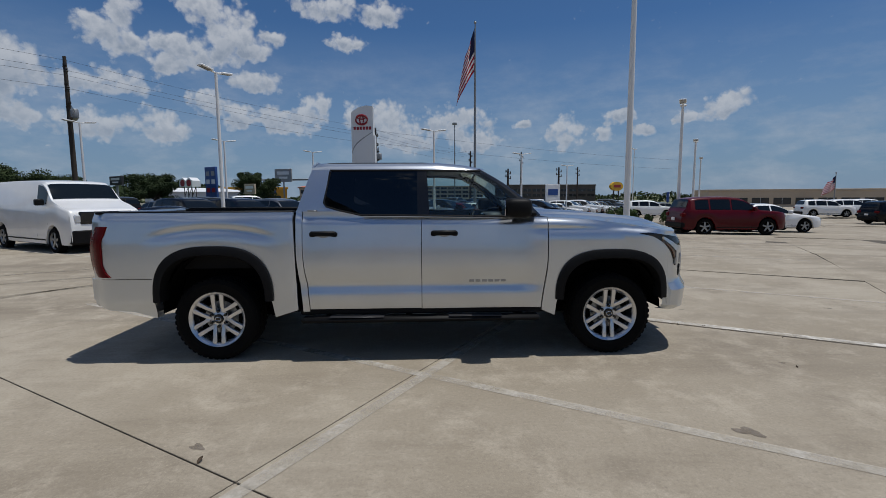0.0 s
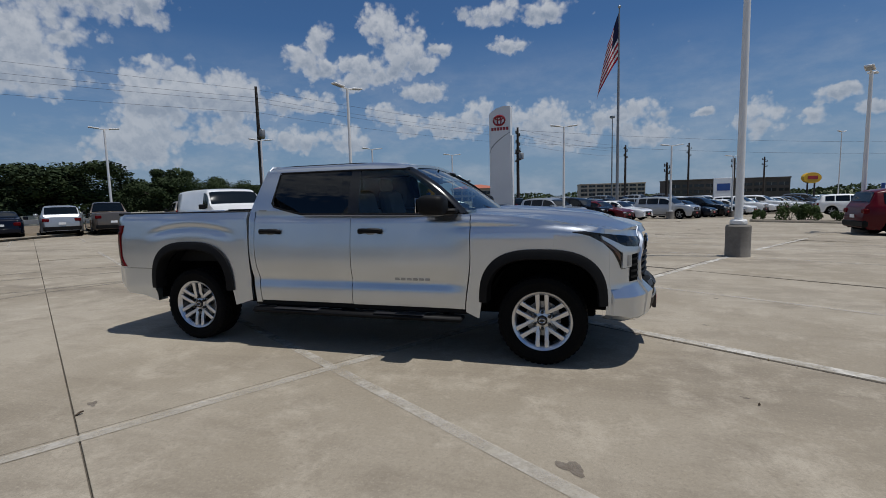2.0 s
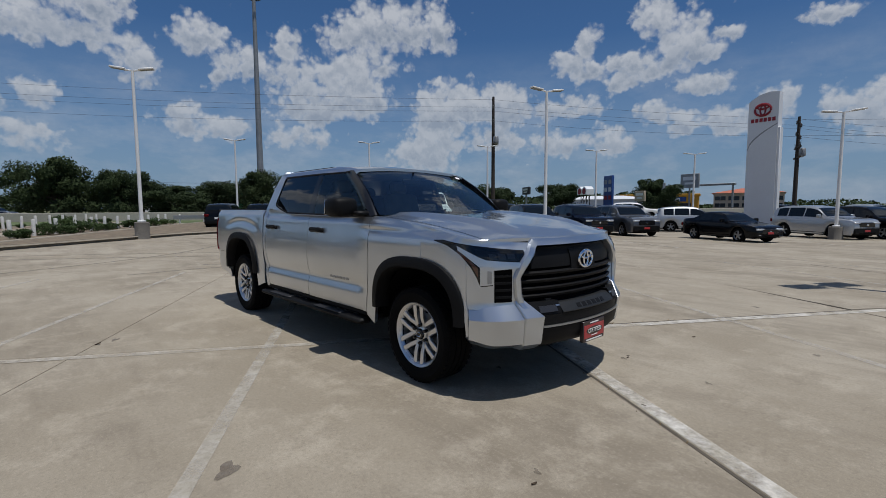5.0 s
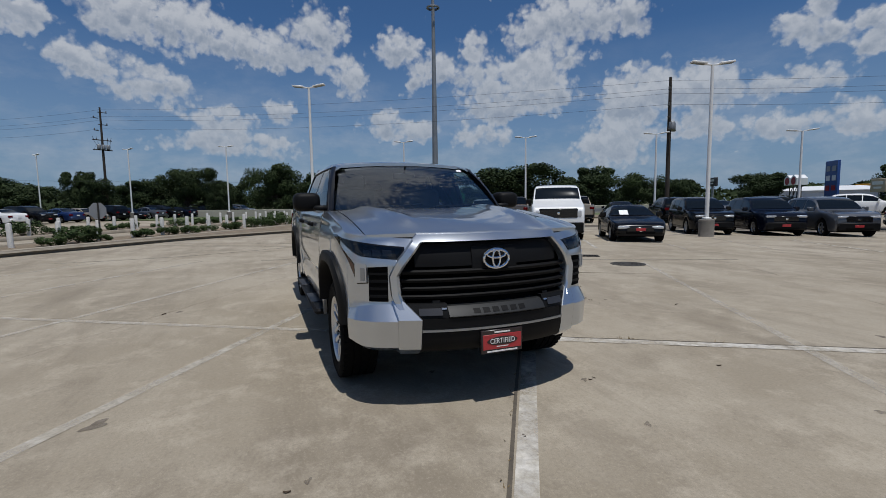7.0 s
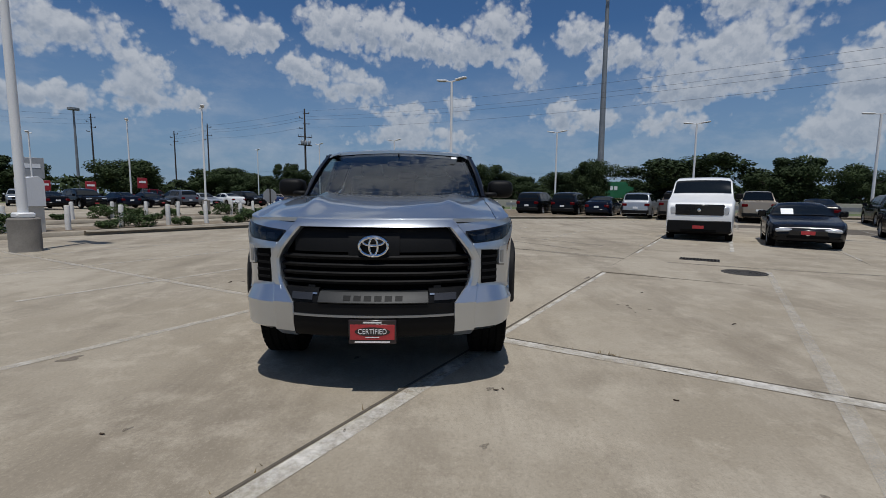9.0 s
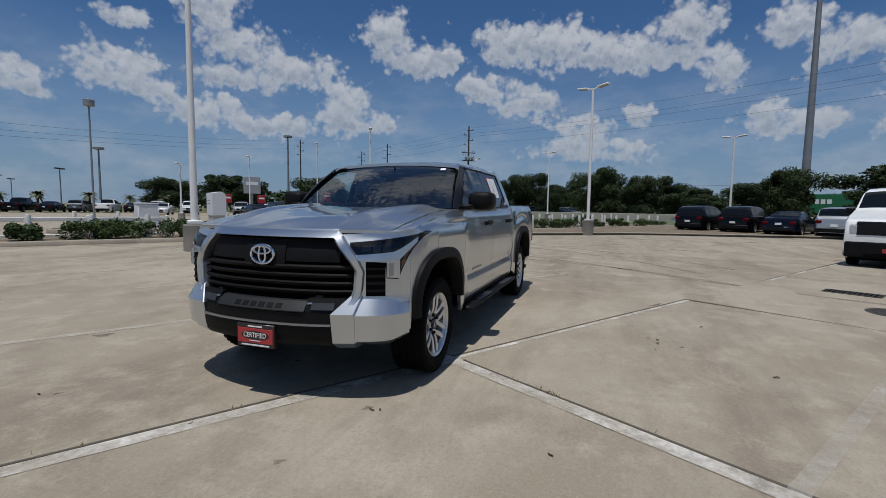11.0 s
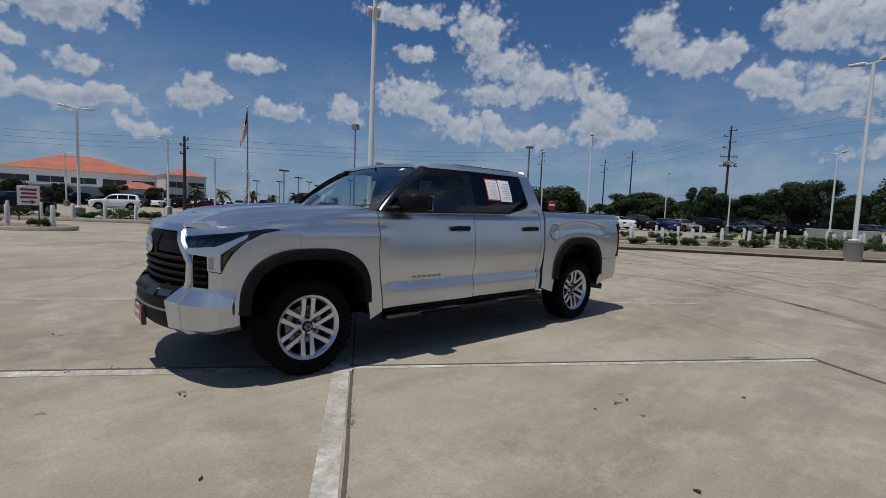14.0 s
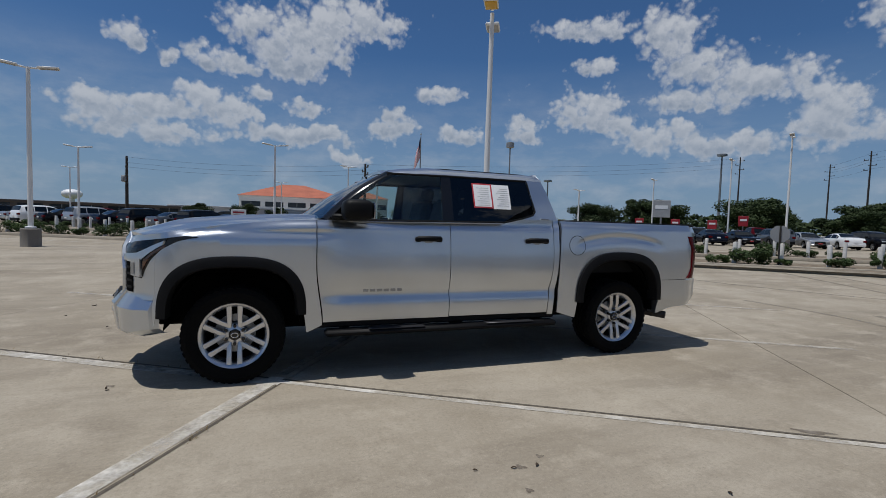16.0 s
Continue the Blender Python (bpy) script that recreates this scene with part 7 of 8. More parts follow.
def park(kind, colour, m, group="parked cars", label=""):
    key = (kind, colour)
    names = {"suv": "suv", "sedan": "sedan", "coupe": "sports_coupe", "pickup": "parked_pickup", "van": "cargo_van"}
    if key not in PROTO:
        PROTO[key] = motor_car(kind, colour, names[kind], "")
        ob = PROTO[key]
    else:
        ob = copy_thing(PROTO[key], m)
    ob.matrix_basis = m
    tone_ = {"navy": "dark navy", "tan": "tan", "red": "dark red"}.get(colour, colour)
    return tagged(ob, label or f"{tone_} {WORD[kind]} parked in a marked stall", group=group)


def away(a, b, turn=0.0):
    """A stall in the long rows, which stand well off."""
    return lot(lerp(-4.28, a, 1.17), lerp(-3.12, b, 1.17), 0, turn)


# noses point down the stalls, towards lower a
back_ = 180
park("van", "white", lot(15.4, 2.7, 0, back_), label="white cargo van with a black bumper, parked nose out")
park("coupe", "black", lot(13.9, 5.45, 0, back_), label="black sports coupe with a paper on its windscreen")
park("suv", "black", lot(19.4, 9.75, 0, back_ - 2), label="black SUV parked beside a white lamp pole")
park("suv", "navy", lot(19.2, 12.5, 0, back_ - 2))
park("suv", "grey", lot(19.0, 15.1, 0, back_ - 2))
park("suv", "white", lot(37.0, 27.5, 0, back_ + 60))
park("suv", "silver", lot(23.0, 22.7, 0, back_ + 60))
park("sedan", "black", lot(13.6, 17.2, 0, back_ + 2) @ Matrix.Scale(0.93, 4), label="black hatchback with a paper on its side window")
park("suv", "silver", away(12.3, 20.3, back_), label="silver SUV parked in a long row")
park("suv", "black", away(12.0, 22.6, back_))
park("sedan", "red", away(11.2, 23.5, back_), label="dark red sedan in a long row")
park("sedan", "white", away(10.9, 25.3, back_), label="white sedan at the end of a row")
tones = ["silver", "navy", "black", "black", "white", "white", "white", "white", "white", "white", "grey", "black", "grey", "black", "white", "silver"]
for k, c in enumerate(tones):
    park("suv" if k in (0, 2, 5, 7, 12) else "sedan", c, away(9.6 - 0.15 * k, 29.4 + 2.4 * k, back_), "long row of stock cars")
tones = ["black", "grey", "navy", "white", "silver", "black", "red", "grey", "white", "black", "silver", "white", "navy", "black"]
for k, c in enumerate(tones):
    park("suv" if k % 3 else "sedan", c, away(16.6, 30 + 2.5 * k, back_), "second row of stock cars")
    park("sedan" if k % 3 else "suv", tones[-k - 1], away(24.5, 30 + 2.6 * k, 0), "third row of stock cars")
park("suv", "red", pose(14.0, 16.1, 0, 0, 0, -3), label="dark red SUV parked across the lane")
park("sedan", "white", pose(17.6, 18.4, 0, 0, 0, -3), label="white sedan parked behind a red SUV")
for k, (x, y, kk, c) in enumerate(((39.5, 39.8, "suv", "white"), (43.6, 41.5, "suv", "white"), (35, 28.2, "suv", "black"), (30, 44, "sedan", "black"), (34, 47, "suv", "grey"), (26, 45, "sedan", "grey"), (23, 42, "suv", "white"), (48, 44, "suv", "white"), (52, 46, "sedan", "black"))):
    park(kk, c, pose(x, y, 0, 0, 0, -15 + 7 * (k % 3)), "far parked cars")
# the row along the verge, noses outward
for b, kk, c, da in ((-9.2, "suv", "black", 0), (-6.6, "suv", "black", 0.2), (-4.2, "sedan", "navy", 0.2), (-1.7, "suv", "silver", 0.2), (0.6, "pickup", "bronze", 0.4), (5.1, "pickup", "tan", 0.4), (8.0, "sedan", "black", 0), (11.4, "suv", "black", 0), (14.5, "sedan", "grey", 0), (17.5, "suv", "black", 0)):
    park(kk, c, lot(30.7 + da, b, 0, 0), "row beside the verge")
# rows beyond the beds
for k in range(20):
    c = ["black", "black", "navy", "black", "grey", "silver", "white", "black", "blue", "tan", "black", "black", "grey", "black", "navy"][k % 15]
    park(["sedan", "suv", "sedan"][k % 3], c, lot(12.0 + 2.75 * k, -45.0, 0, 90 + (180 if k % 2 else 0)), "row beyond the beds")
for k in range(20):
    c = ["white", "black", "white", "grey", "black", "black", "black", "red", "black", "silver", "white"][k % 11]
    park(["suv", "sedan", "pickup"][k % 3], c, lot(8.0 - 3.1 * k, -77 - 0.5 * (k % 2), 0, 70), "row by the showroom")
park("pickup", "red", pose(-50.0, -33.0, 0, 0, 0, 150), label="red pickup parked beyond the beds")
park("pickup", "black", pose(6.5, -57.0, 0, 0, 0, 10), label="black pickup parked by the showroom")
park("suv", "white", pose(-3.5, -56.7, 0, 0, 0, -10), label="white SUV parked by the showroom")
park("sedan", "red", pose(-16.8, -75, 0, 0, 0, -10))
for k in range(8):
    c = ["black", "black", "grey", "black", "navy", "silver", "black", "white"][k]
    park(["sedan", "suv"][k % 2], c, lot(-23.5 - 2.8 * k, -30.0, 0, 75), "row past the entrance")
for k in range(6):
    park(["suv", "sedan"][k % 2], ["red", "white", "black", "silver", "black", "white"][k], lot(-42.5 - 3.2 * k, -35.5, 0, 75), "far row past the entrance")
# slips of paper on two cars
solid("price_sheet", Shape().box(-0.15, 0.15, -0.005, 0.005, -0.14, 0.14), PAPER, "white price sheet on a windscreen", "paper", at=lot(12.4, 4.98, 1.04, -90) @ pose(0, 0, 0, -58, 0, 0))

# lorries on the highway
shop = thing("yellow_shop", "low yellow shop with a dark sign band", "building", pose(-34.0, 89.5, 0, 0, 0, 18))
part("wall", Shape().box(-6.6, 6.6, -4, 4, -0.1, 3.1, 0.03), TRAILER_YELLOW, shop)
part("cornice", Shape().box(-6.8, 6.8, -4.2, 4.2, 3.1, 3.5, 0.04), TRAILER_YELLOW, shop)
part("sign_band", Shape().box(-5.2, 4.6, -4.08, -4.0, 2.1, 2.9, 0.01), SIGN_BLUE, shop)
for x0, x1 in ((-4.9, -3.0), (-2.4, -0.6), (0.2, 3.6)):
    part("logo_bar", Shape().box(x0, x1, -4.12, -4.082, 2.25, 2.75), SIGN_WHITE, shop)
for k in range(5):
    part("window", Shape().box(-5.6 + 2.3 * k, -3.8 + 2.3 * k, -4.05, -4.002, 0.3, 1.8), SIGN_BLACK, shop)
semi = thing("container_trailer", "green container trailer behind a blue tractor", "truck", pose(-82.6, 30.9, 0, 0, 0, 70.4))
box = part("container", Shape().box(-6.0, 6.0, -1.22, 1.22, 1.3, 4.2, 0.04), TRAILER_GREEN, semi)
for k in range(9):
    part("logo_bar", Shape().box(-3.4 + 0.75 * k, -2.85 + 0.75 * k, -1.24, -1.222, 2.7, 3.4), SIGN_WHITE, box)
part("tractor", Shape().prism([(6.6, 0.7), (11.5, 0.7), (11.5, 1.9), (9.9, 2.0), (9.4, 3.1), (6.6, 3.7)], "y", -1.2, 1.2), SIGN_BLUE, semi)
for x in (-4.8, -3.5, 7.6, 10.6):
    part("wheel", Shape().lathe([(0, -1.2), (0.52, -1.2), (0.52, 1.2), (0, 1.2)], 20, "y", Matrix.Translation((x, 0, 0.52))), RUBBER, semi)
trail = thing("white_trailer", "white box trailer with a dark blue logo", "truck", pose(-93.0, 15.9, 0, 0, 0, 82) @ Matrix.Diagonal((0.6, 1, 0.75, 1)))
part("box", Shape().box(-6.5, 6.5, -1.25, 1.25, 1.0, 3.5, 0.04), SIGN_WHITE, trail)
part("logo_bar", Shape().box(-2.6, 2.4, -1.27, -1.252, 2.5, 2.95), SIGN_BLUE, trail)
part("logo_star", Shape().prism([(4.1 + (0.85 if k % 2 else 0.36) * math.cos(math.pi * k / 5 + 0.3), 2.4 + (0.85 if k % 2 else 0.36) * math.sin(math.pi * k / 5 + 0.3)) for k in range(10)], "y", -1.27, -1.252), SIGN_BLUE, trail)
for x in (-5, -3.7, 5.0):
    part("wheel", Shape().lathe([(0, -1.2), (0.5, -1.2), (0.5, 1.2), (0, 1.2)], 20, "y", Matrix.Translation((x, 0, 0.5))), RUBBER, trail)


# ---- trees ----
def oak(seed, leaves=21000):
    """A broad live oak, drawn 6 m high and 9 m wide."""
    rng = random.Random(seed)
    t = thing("oak_tree", "broad dark green oak with a spreading crown", "tree", None, "oaks along the road")
    tr = Shape().tube([(0, 0, -0.2), (0.05, 0.03, 0.9), (0.0, 0.1, 1.8), (0.1, 0.0, 3.6)], [0.30, 0.24, 0.20, 0.07], 9)
    hubs_ = []
    for k in range(17):
        d = 2 * math.pi * k / 17 + rng.uniform(-0.3, 0.3)
        far = rng.uniform(1.4, 3.4)
        z = rng.uniform(1.0, 4.5)
        e = Vector((far * math.cos(d), far * math.sin(d), z))
        tr.tube([(0, 0.05, rng.uniform(1.3, 2.2)), (e.x * 0.45, e.y * 0.45, lerp(1.7, z, 0.65)), tuple(e)], [0.12, 0.07, 0.025], 6)
        hubs_.append((e, rng.uniform(0.9, 1.5)))
    for k in range(20):
        hubs_.append((Vector((rng.gauss(0, 1.5), rng.gauss(0, 1.5), rng.uniform(2.4, 5.2))), rng.uniform(0.6, 1.3)))
    part("trunk", tr, BARK, t)
    vv, ff = [], []
    for _ in range(leaves):
        c, r = rng.choice(hubs_)
        d = Vector((rng.gauss(0, 1), rng.gauss(0, 1), rng.gauss(0, 1))).normalized()
        p = c + Vector((d.x * r * 1.05, d.y * r * 1.05, d.z * r * 0.72)) * rng.uniform(0.3, 1.15) ** 0.6
        u = Vector((rng.gauss(0, 1), rng.gauss(0, 1), rng.gauss(0, 0.7))).normalized()
        w = u.cross(d + Vector((0.01, 0.02, 0.03))).normalized()
        s = rng.uniform(0.075, 0.19)
        k = len(vv)
        vv += [tuple(p - u * s), tuple(p + w * s * 0.55 + d * s * 0.2), tuple(p + u * s), tuple(p - w * s * 0.55)]
        ff.append((k, k + 1, k + 2, k + 3))
    part("crown", Shape().add(vv, ff), LEAF, t, "dense small dark green leaves", 0, False)
    return t


OAKS = [oak(s) for s in (11, 12, 13)]
OAK_AT = ((-53.6, 19.9, 6.0, 7.0), (-48.2, 28.6, 5.9, 13.8), (-43.4, 36.4, 5.8, 9.0), (-76.7, -17.6, 5.6, 9.9), (-72.7, -11.2, 7.0, 8.4), (-70.1, -6.9, 4.8, 4.5), (-65.3, 0.9, 7.4, 8.6), (-62.1, 6.0, 5.9, 6.5),
          (-58.5, 11.8, 4.2, 8.5), (-37.2, 46.3, 4.0, 5.0), (-32.6, 53.7, 4.5, 7.2), (-24.7, 66.6, 5.4, 7.0), (-74.7, -50.8, 7.1, 13.5), (-92.6, -43.4, 6.8, 13.4), (-81.6, -25.5, 7.2, 8.0), (-39.8, 41.7, 4.8, 6.5), (-84.6, -36.0, 5.2, 11.0))
OAK_MORE = ((-68.0, -66.0, 7.2, 13), (-58, -72, 6.0, 10), (-88, -58, 6.4, 12), (-97, -30, 5.6, 10), (-104, -20, 6.4, 12), (-96, -8, 6.2, 12), (-88, 2, 6.0, 11), (-80, 12, 5.8, 10), (-74, 22, 5.6, 10), (-66, 34, 5.2, 9), (-57, 47, 5.0, 9),
            (-50, 58, 4.6, 8), (-100, -52, 5.4, 11), (-112, -42, 6, 12), (-6.5, -88, 3.4, 4.0), (0.5, -87, 3.2, 4.2), (5.5, -86, 3.6, 5), (-11.5, -84.0, 3.2, 3.0), (13, -84, 3.4, 5))
for k, (x, y, h, w) in enumerate(OAK_AT + OAK_MORE):
    m = pose(x, y, 0, 0, 0, 137 * k)
    o = OAKS[k] if k < 3 else copy_thing(OAKS[k % 3], m)
    o.matrix_basis = m
    o.scale = (w / 8.6, w / 8.6, h / 5.9)
# far woods along the highway
rng = random.Random(77)
vv, ff = [], []
for k in range(16000):
    d = rng.uniform(radians(108), radians(232))
    far = rng.uniform(104, 150)
    hmax = 4.3 + 1.6 * noise.noise(Vector((d * 14, 0.3, 0))) + 0.9 * noise.noise(Vector((d * 45, 1.3, 0)))
    p = Vector((far * math.cos(d), far * math.sin(d), rng.uniform(0, 1) ** 0.7 * hmax * far / 115))
    u = Vector((rng.gauss(0, 1), rng.gauss(0, 1), rng.gauss(0, 0.7))).normalized()
    w = u.cross(Vector((rng.gauss(0, 1), rng.gauss(0, 1), rng.gauss(0, 1)))).normalized()
    s = rng.uniform(0.35, 0.8)
    i = len(vv)
    vv += [tuple(p - u * s), tuple(p + w * s * 0.6), tuple(p + u * s), tuple(p - w * s * 0.6)]
    ff.append((i, i + 1, i + 2, i + 3))
for k in range(9000):
    d = rng.uniform(radians(22), radians(110))
    far = rng.uniform(150, 210)
    hmax = 2.2 + 1.3 * noise.noise(Vector((d * 20, 2.3, 0))) + 0.8 * noise.noise(Vector((d * 60, 1.3, 0)))
    p = Vector((far * math.cos(d), far * math.sin(d), -0.7 + rng.uniform(0, 1) ** 0.7 * max(0.9, hmax) * far / 150))
    u = Vector((rng.gauss(0, 1), rng.gauss(0, 1), rng.gauss(0, 0.7))).normalized()
    w = u.cross(Vector((rng.gauss(0, 1), rng.gauss(0, 1), rng.gauss(0, 1)))).normalized()
    s = rng.uniform(0.35, 0.8)
    i = len(vv)
    vv += [tuple(p - u * s), tuple(p + w * s * 0.6), tuple(p + u * s), tuple(p - w * s * 0.6)]
    ff.append((i, i + 1, i + 2, i + 3))
o = new("far_woods", mesh_of("far_woods", Shape().add(vv, ff), LEAF, 0, False))
tagged(o, "far dark green belt of trees along the highway", "woods", kind="stuff")


def palm(seed):
    rng = random.Random(seed)
    t = thing("palm_tree", "short palm with a round head of fronds", "tree", None, "palms by the showroom")
    part("trunk", Shape().tube([(0, 0, -0.1), (0.04, 0, 1.3), (0, 0.03, 2.4)], [0.2, 0.16, 0.15], 9), BARK, t)
    sh = Shape()
    for k in range(34):
        d, up = rng.uniform(0, 6.28), rng.uniform(-0.5, 1.2)
        ln = rng.uniform(0.9, 1.3)
        rows = []
        for q in range(6):
            s = q / 5
            c = Vector((math.cos(d) * ln * s, math.sin(d) * ln * s, 2.45 + ln * (up * s - 0.75 * s * s)))
            wd = 0.17 * math.sin(math.pi * min(1, s * 0.85 + 0.12))
            rows.append([tuple(c + Vector((-math.sin(d), math.cos(d), -0.3)) * wd), tuple(c + Vector((0, 0, 0.03))), tuple(c + Vector((math.sin(d), -math.cos(d), -0.3)) * wd)])
        sh.grid(rows)
    part("fronds", sh, FROND, t, "arching green fronds", 0, False)
    return t


pm = palm(3)
pm.matrix_basis = pose(-19.7, -62.1, 0)
for k, (x, y, q) in enumerate(((-24, -66, 0.9), (-28.9, -69, 1.1), (-39.2, -75, 1.0), (-44.3, -71.9, 1.0), (-48.5, -69, 0.9), (-10.7, -54.4, 1.0), (-14.5, -57.5, 0.95), (-33, -72, 0.9), (-52, -66, 0.9))):
    copy_thing(pm, pose(x, y, 0, 0, 0, 50 * k)).scale = (q, q, q)


# ---- signs ----
def post_sign(name, label, x, y, turn, w, z0, z1, mat_, legs=1, thick=0.25, leg_mat=None):
    s = thing(name, label, "sign", pose(x, y, 0, 0, 0, turn))
    part("panel", Shape().box(-w / 2, w / 2, -thick / 2, thick / 2, z0, z1, 0.03), mat_, s)
    for k in range(legs):
        px = 0 if legs == 1 else lerp(-w * 0.4, w * 0.4, k / (legs - 1))
        part("leg", Shape().tube([(px, 0, -0.1), (px, 0, z0 + 0.1)], 0.12 if w > 1.5 else 0.05, 8), leg_mat or POLE_GREY, s)
    return s


pylon = thing("pylon_sign", "tall white pylon sign with a red oval emblem", "sign", pose(-5.5, 39.5, 0, 0, 0, -8) @ Matrix.Diagonal((1.04, 1.14, 1.14, 1)))
part("slab", Shape().prism([(-1.0, 0.0), (0.95, 0.0), (0.95, 8.55), (0.35, 8.62), (-0.3, 8.5), (-0.8, 8.25), (-1.0, 8.1)], "y", -0.28, 0.28), SIGN_WHITE, pylon)
part("fin", Shape().box(0.955, 1.1, -0.22, 0.22, 0, 6.4, 0.02), SIGN_WHITE, pylon)
arc = Shape()
rows = []
for k in range(13):
    t = k / 12
    x = lerp(-0.98, 0.94, t)
    z = 5.15 + 1.5 * t ** 0.55
    rows.append([(x, -0.285, z), (x, -0.285, z - 0.16 * (1 - t * 0.7))])
part("arc_band", Shape().panel(rows, (0, 0.01, 0)), SIGN_GREY, pylon)
part("emblem", Shape().tube([(-0.05 + 0.52 * math.cos(a), -0.30, 7.55 + 0.36 * math.sin(a)) for a in [2 * math.pi * k / 32 for k in range(33)]], 0.075, 6, False), SIGN_RED, pylon, "red oval emblem")
part("emblem_bar", Shape().tube([(-0.05 + 0.17 * math.cos(a), -0.30, 7.53 + 0.31 * math.sin(a)) for a in [2 * math.pi * k / 24 for k in range(25)]], 0.06, 6, False), SIGN_RED, pylon)
part("emblem_bar", Shape().tube([(-0.05 + 0.36 * math.cos(a), -0.30, 7.72 + 0.12 * math.sin(a)) for a in [2 * math.pi * k / 24 for k in range(25)]], 0.05, 6, False), SIGN_RED, pylon)
for k in range(6):
    x = -0.80 + 0.275 * k
    part("name_bar", Shape().box(x, x + 0.21, -0.30, -0.28, 6.80, 7.04, 0.01), SIGN_RED, pylon)

blue = post_sign("store_sign", "tall dark blue store sign with pale logos", -26.6, 55.5, -35, 2.4, 0.3, 5.35, SIGN_BLUE, 1)
for z in (4.25, 3.25, 2.2):
    for x in (-0.56, 0.56):
        part("logo_bar", Shape().box(x - 0.36, x + 0.36, -0.16, -0.126, z, z + 0.55, 0.02), [SIGN_WHITE, SIGN_RED, SIGN_GREY][int(z * 2) % 3], blue)
for nm, lb, x, y, tn, w, z0, z1, mt in (
        ("billboard", "grey highway billboard on a dark post", -22.6, 72.5, -15, 3.0, 4.0, 6.1, SIGN_GREY), ("shop_sign", "dark shop sign with a pale panel", -29.2, 41.2, -35, 2.4, 2.75, 3.6, SIGN_BLACK),
        ("grill_sign", "brown restaurant sign with a white oval", -20.3, 51.1, -20, 1.5, 1.9, 3.1, STUCCO_TAN), ("motel_sign", "pale blue square roadside sign", 27.9, 47.8, 60, 1.0, 1.05, 1.9, SIGN_BLUE),
        ("brand_sign", "white dealer sign with a dark oval", 18.5, 62.2, 20, 2.4, 0.3, 3.2, SIGN_WHITE), ("direction_board", "grey board with unreadable lines", -47.8, -44.6, -46, 2.2, 2.9, 5.2, SIGN_GREY),
        ("sale_banner", "red and white banner on a short post", -45.7, -31.2, -50, 0.9, 1.9, 3.0, SIGN_RED), ("sale_banner", "red and white banner on a short post", -60.0, -47.0, -50, 1.2, 1.6, 2.9, SIGN_RED),
        ("sale_banner", "red and white banner on a short post", -56.0, -50.0, -48, 1.2, 1.6, 2.9, SIGN_RED), ("sale_banner", "red and white banner on a short post", -51.0, -52.0, -46, 1.2, 1.6, 2.9, SIGN_RED)):
    s_ = post_sign(nm, lb, x, y, tn, w, z0, z1, mt)
    part("text_bar", Shape().box(-w * 0.35, w * 0.35, -0.15, -0.126, lerp(z0, z1, 0.55), lerp(z0, z1, 0.8)), SIGN_WHITE if mt is not SIGN_WHITE else SIGN_BLUE, s_)
    part("text_bar", Shape().box(-w * 0.25, w * 0.25, -0.15, -0.126, lerp(z0, z1, 0.25), lerp(z0, z1, 0.4)), SIGN_WHITE, s_)
    part("text_bar", Shape().box(-w * 0.35, w * 0.35, 0.126, 0.15, lerp(z0, z1, 0.5), lerp(z0, z1, 0.7)), SIGN_WHITE if mt is not SIGN_WHITE else SIGN_BLUE, s_)
oval = thing("oval_sign", "yellow oval roadside sign on two posts", "sign", pose(28.5, 64.0, 0, 0, 0, 25))
part("panel", Shape().lathe([(0, -0.2), (1.0, -0.2), (1.0, 0.2), (0, 0.2)], 32, "y", Matrix.Translation((0, 0, 3.0)) @ Matrix.Diagonal((1.25, 1, 0.55, 1))), SIGN_YELLOW, oval)
part("name_bar", Shape().box(-0.7, 0.7, -0.23, -0.2, 2.85, 3.2), SIGN_RED, oval)
for x in (-0.5, 0.5):
    part("leg", Shape().tube([(x, 0, -0.1), (x, 0, 2.7)], 0.09, 8), IRON, oval)
twr = thing("scaffold_sign", "small peaked white sign on a lattice tower", "sign", pose(-26.0, 48.7, 0, 0, 0, -30))
part("roof", Shape().prism([(-1.1, 2.75), (1.1, 2.75), (1.1, 3.4), (0.55, 3.75), (0, 3.4), (-0.55, 3.75), (-1.1, 3.4)], "y", -0.5, 0.5), SIGN_WHITE, twr)
for x in (-0.55, 0.55):
    part("emblem", Shape().lathe([(0, -0.52), (0.38, -0.52), (0.38, -0.5)], 20, "y", Matrix.Translation((x, 0, 3.15))), SIGN_RED, twr)
lat = Shape()
for x in (-1, -0.33, 0.33, 1):
    lat.tube([(x, 0, 0), (x, 0, 2.8)], 0.05, 6)
for x in (-1, -0.33, 0.33):
    lat.tube([(x, 0, 0.6), (x + 0.66, 0, 1.7)], 0.035, 6).tube([(x + 0.66, 0, 0.6), (x, 0, 1.7)], 0.035, 6).tube([(x, 0, 1.7), (x + 0.66, 0, 2.7)], 0.035, 6)
part("lattice", lat, IRON, twr)
gantry = thing("sign_gantry", "grey steel highway sign gantry", "gantry", pose(-25.5, 76, 0, 0, 0, -15))
part("beam", Shape().box(-5, 9, -0.2, 0.2, 4.3, 4.6, 0.05), POLE_GREY, gantry)
for x in (-4.8, 8.6):
    part("leg", Shape().tube([(x, 0, 0), (x, 0, 4.5)], 0.14, 8), POLE_GREY, gantry)
part("panel", Shape().box(-3.8, -2.2, -0.35, -0.2, 3.9, 5.1, 0.03), SIGN_GREY, gantry)
rs = thing("arrow_board", "white and red board with an arrow", "sign", pose(3.5, -28.3, 0, 0, 0, 8))
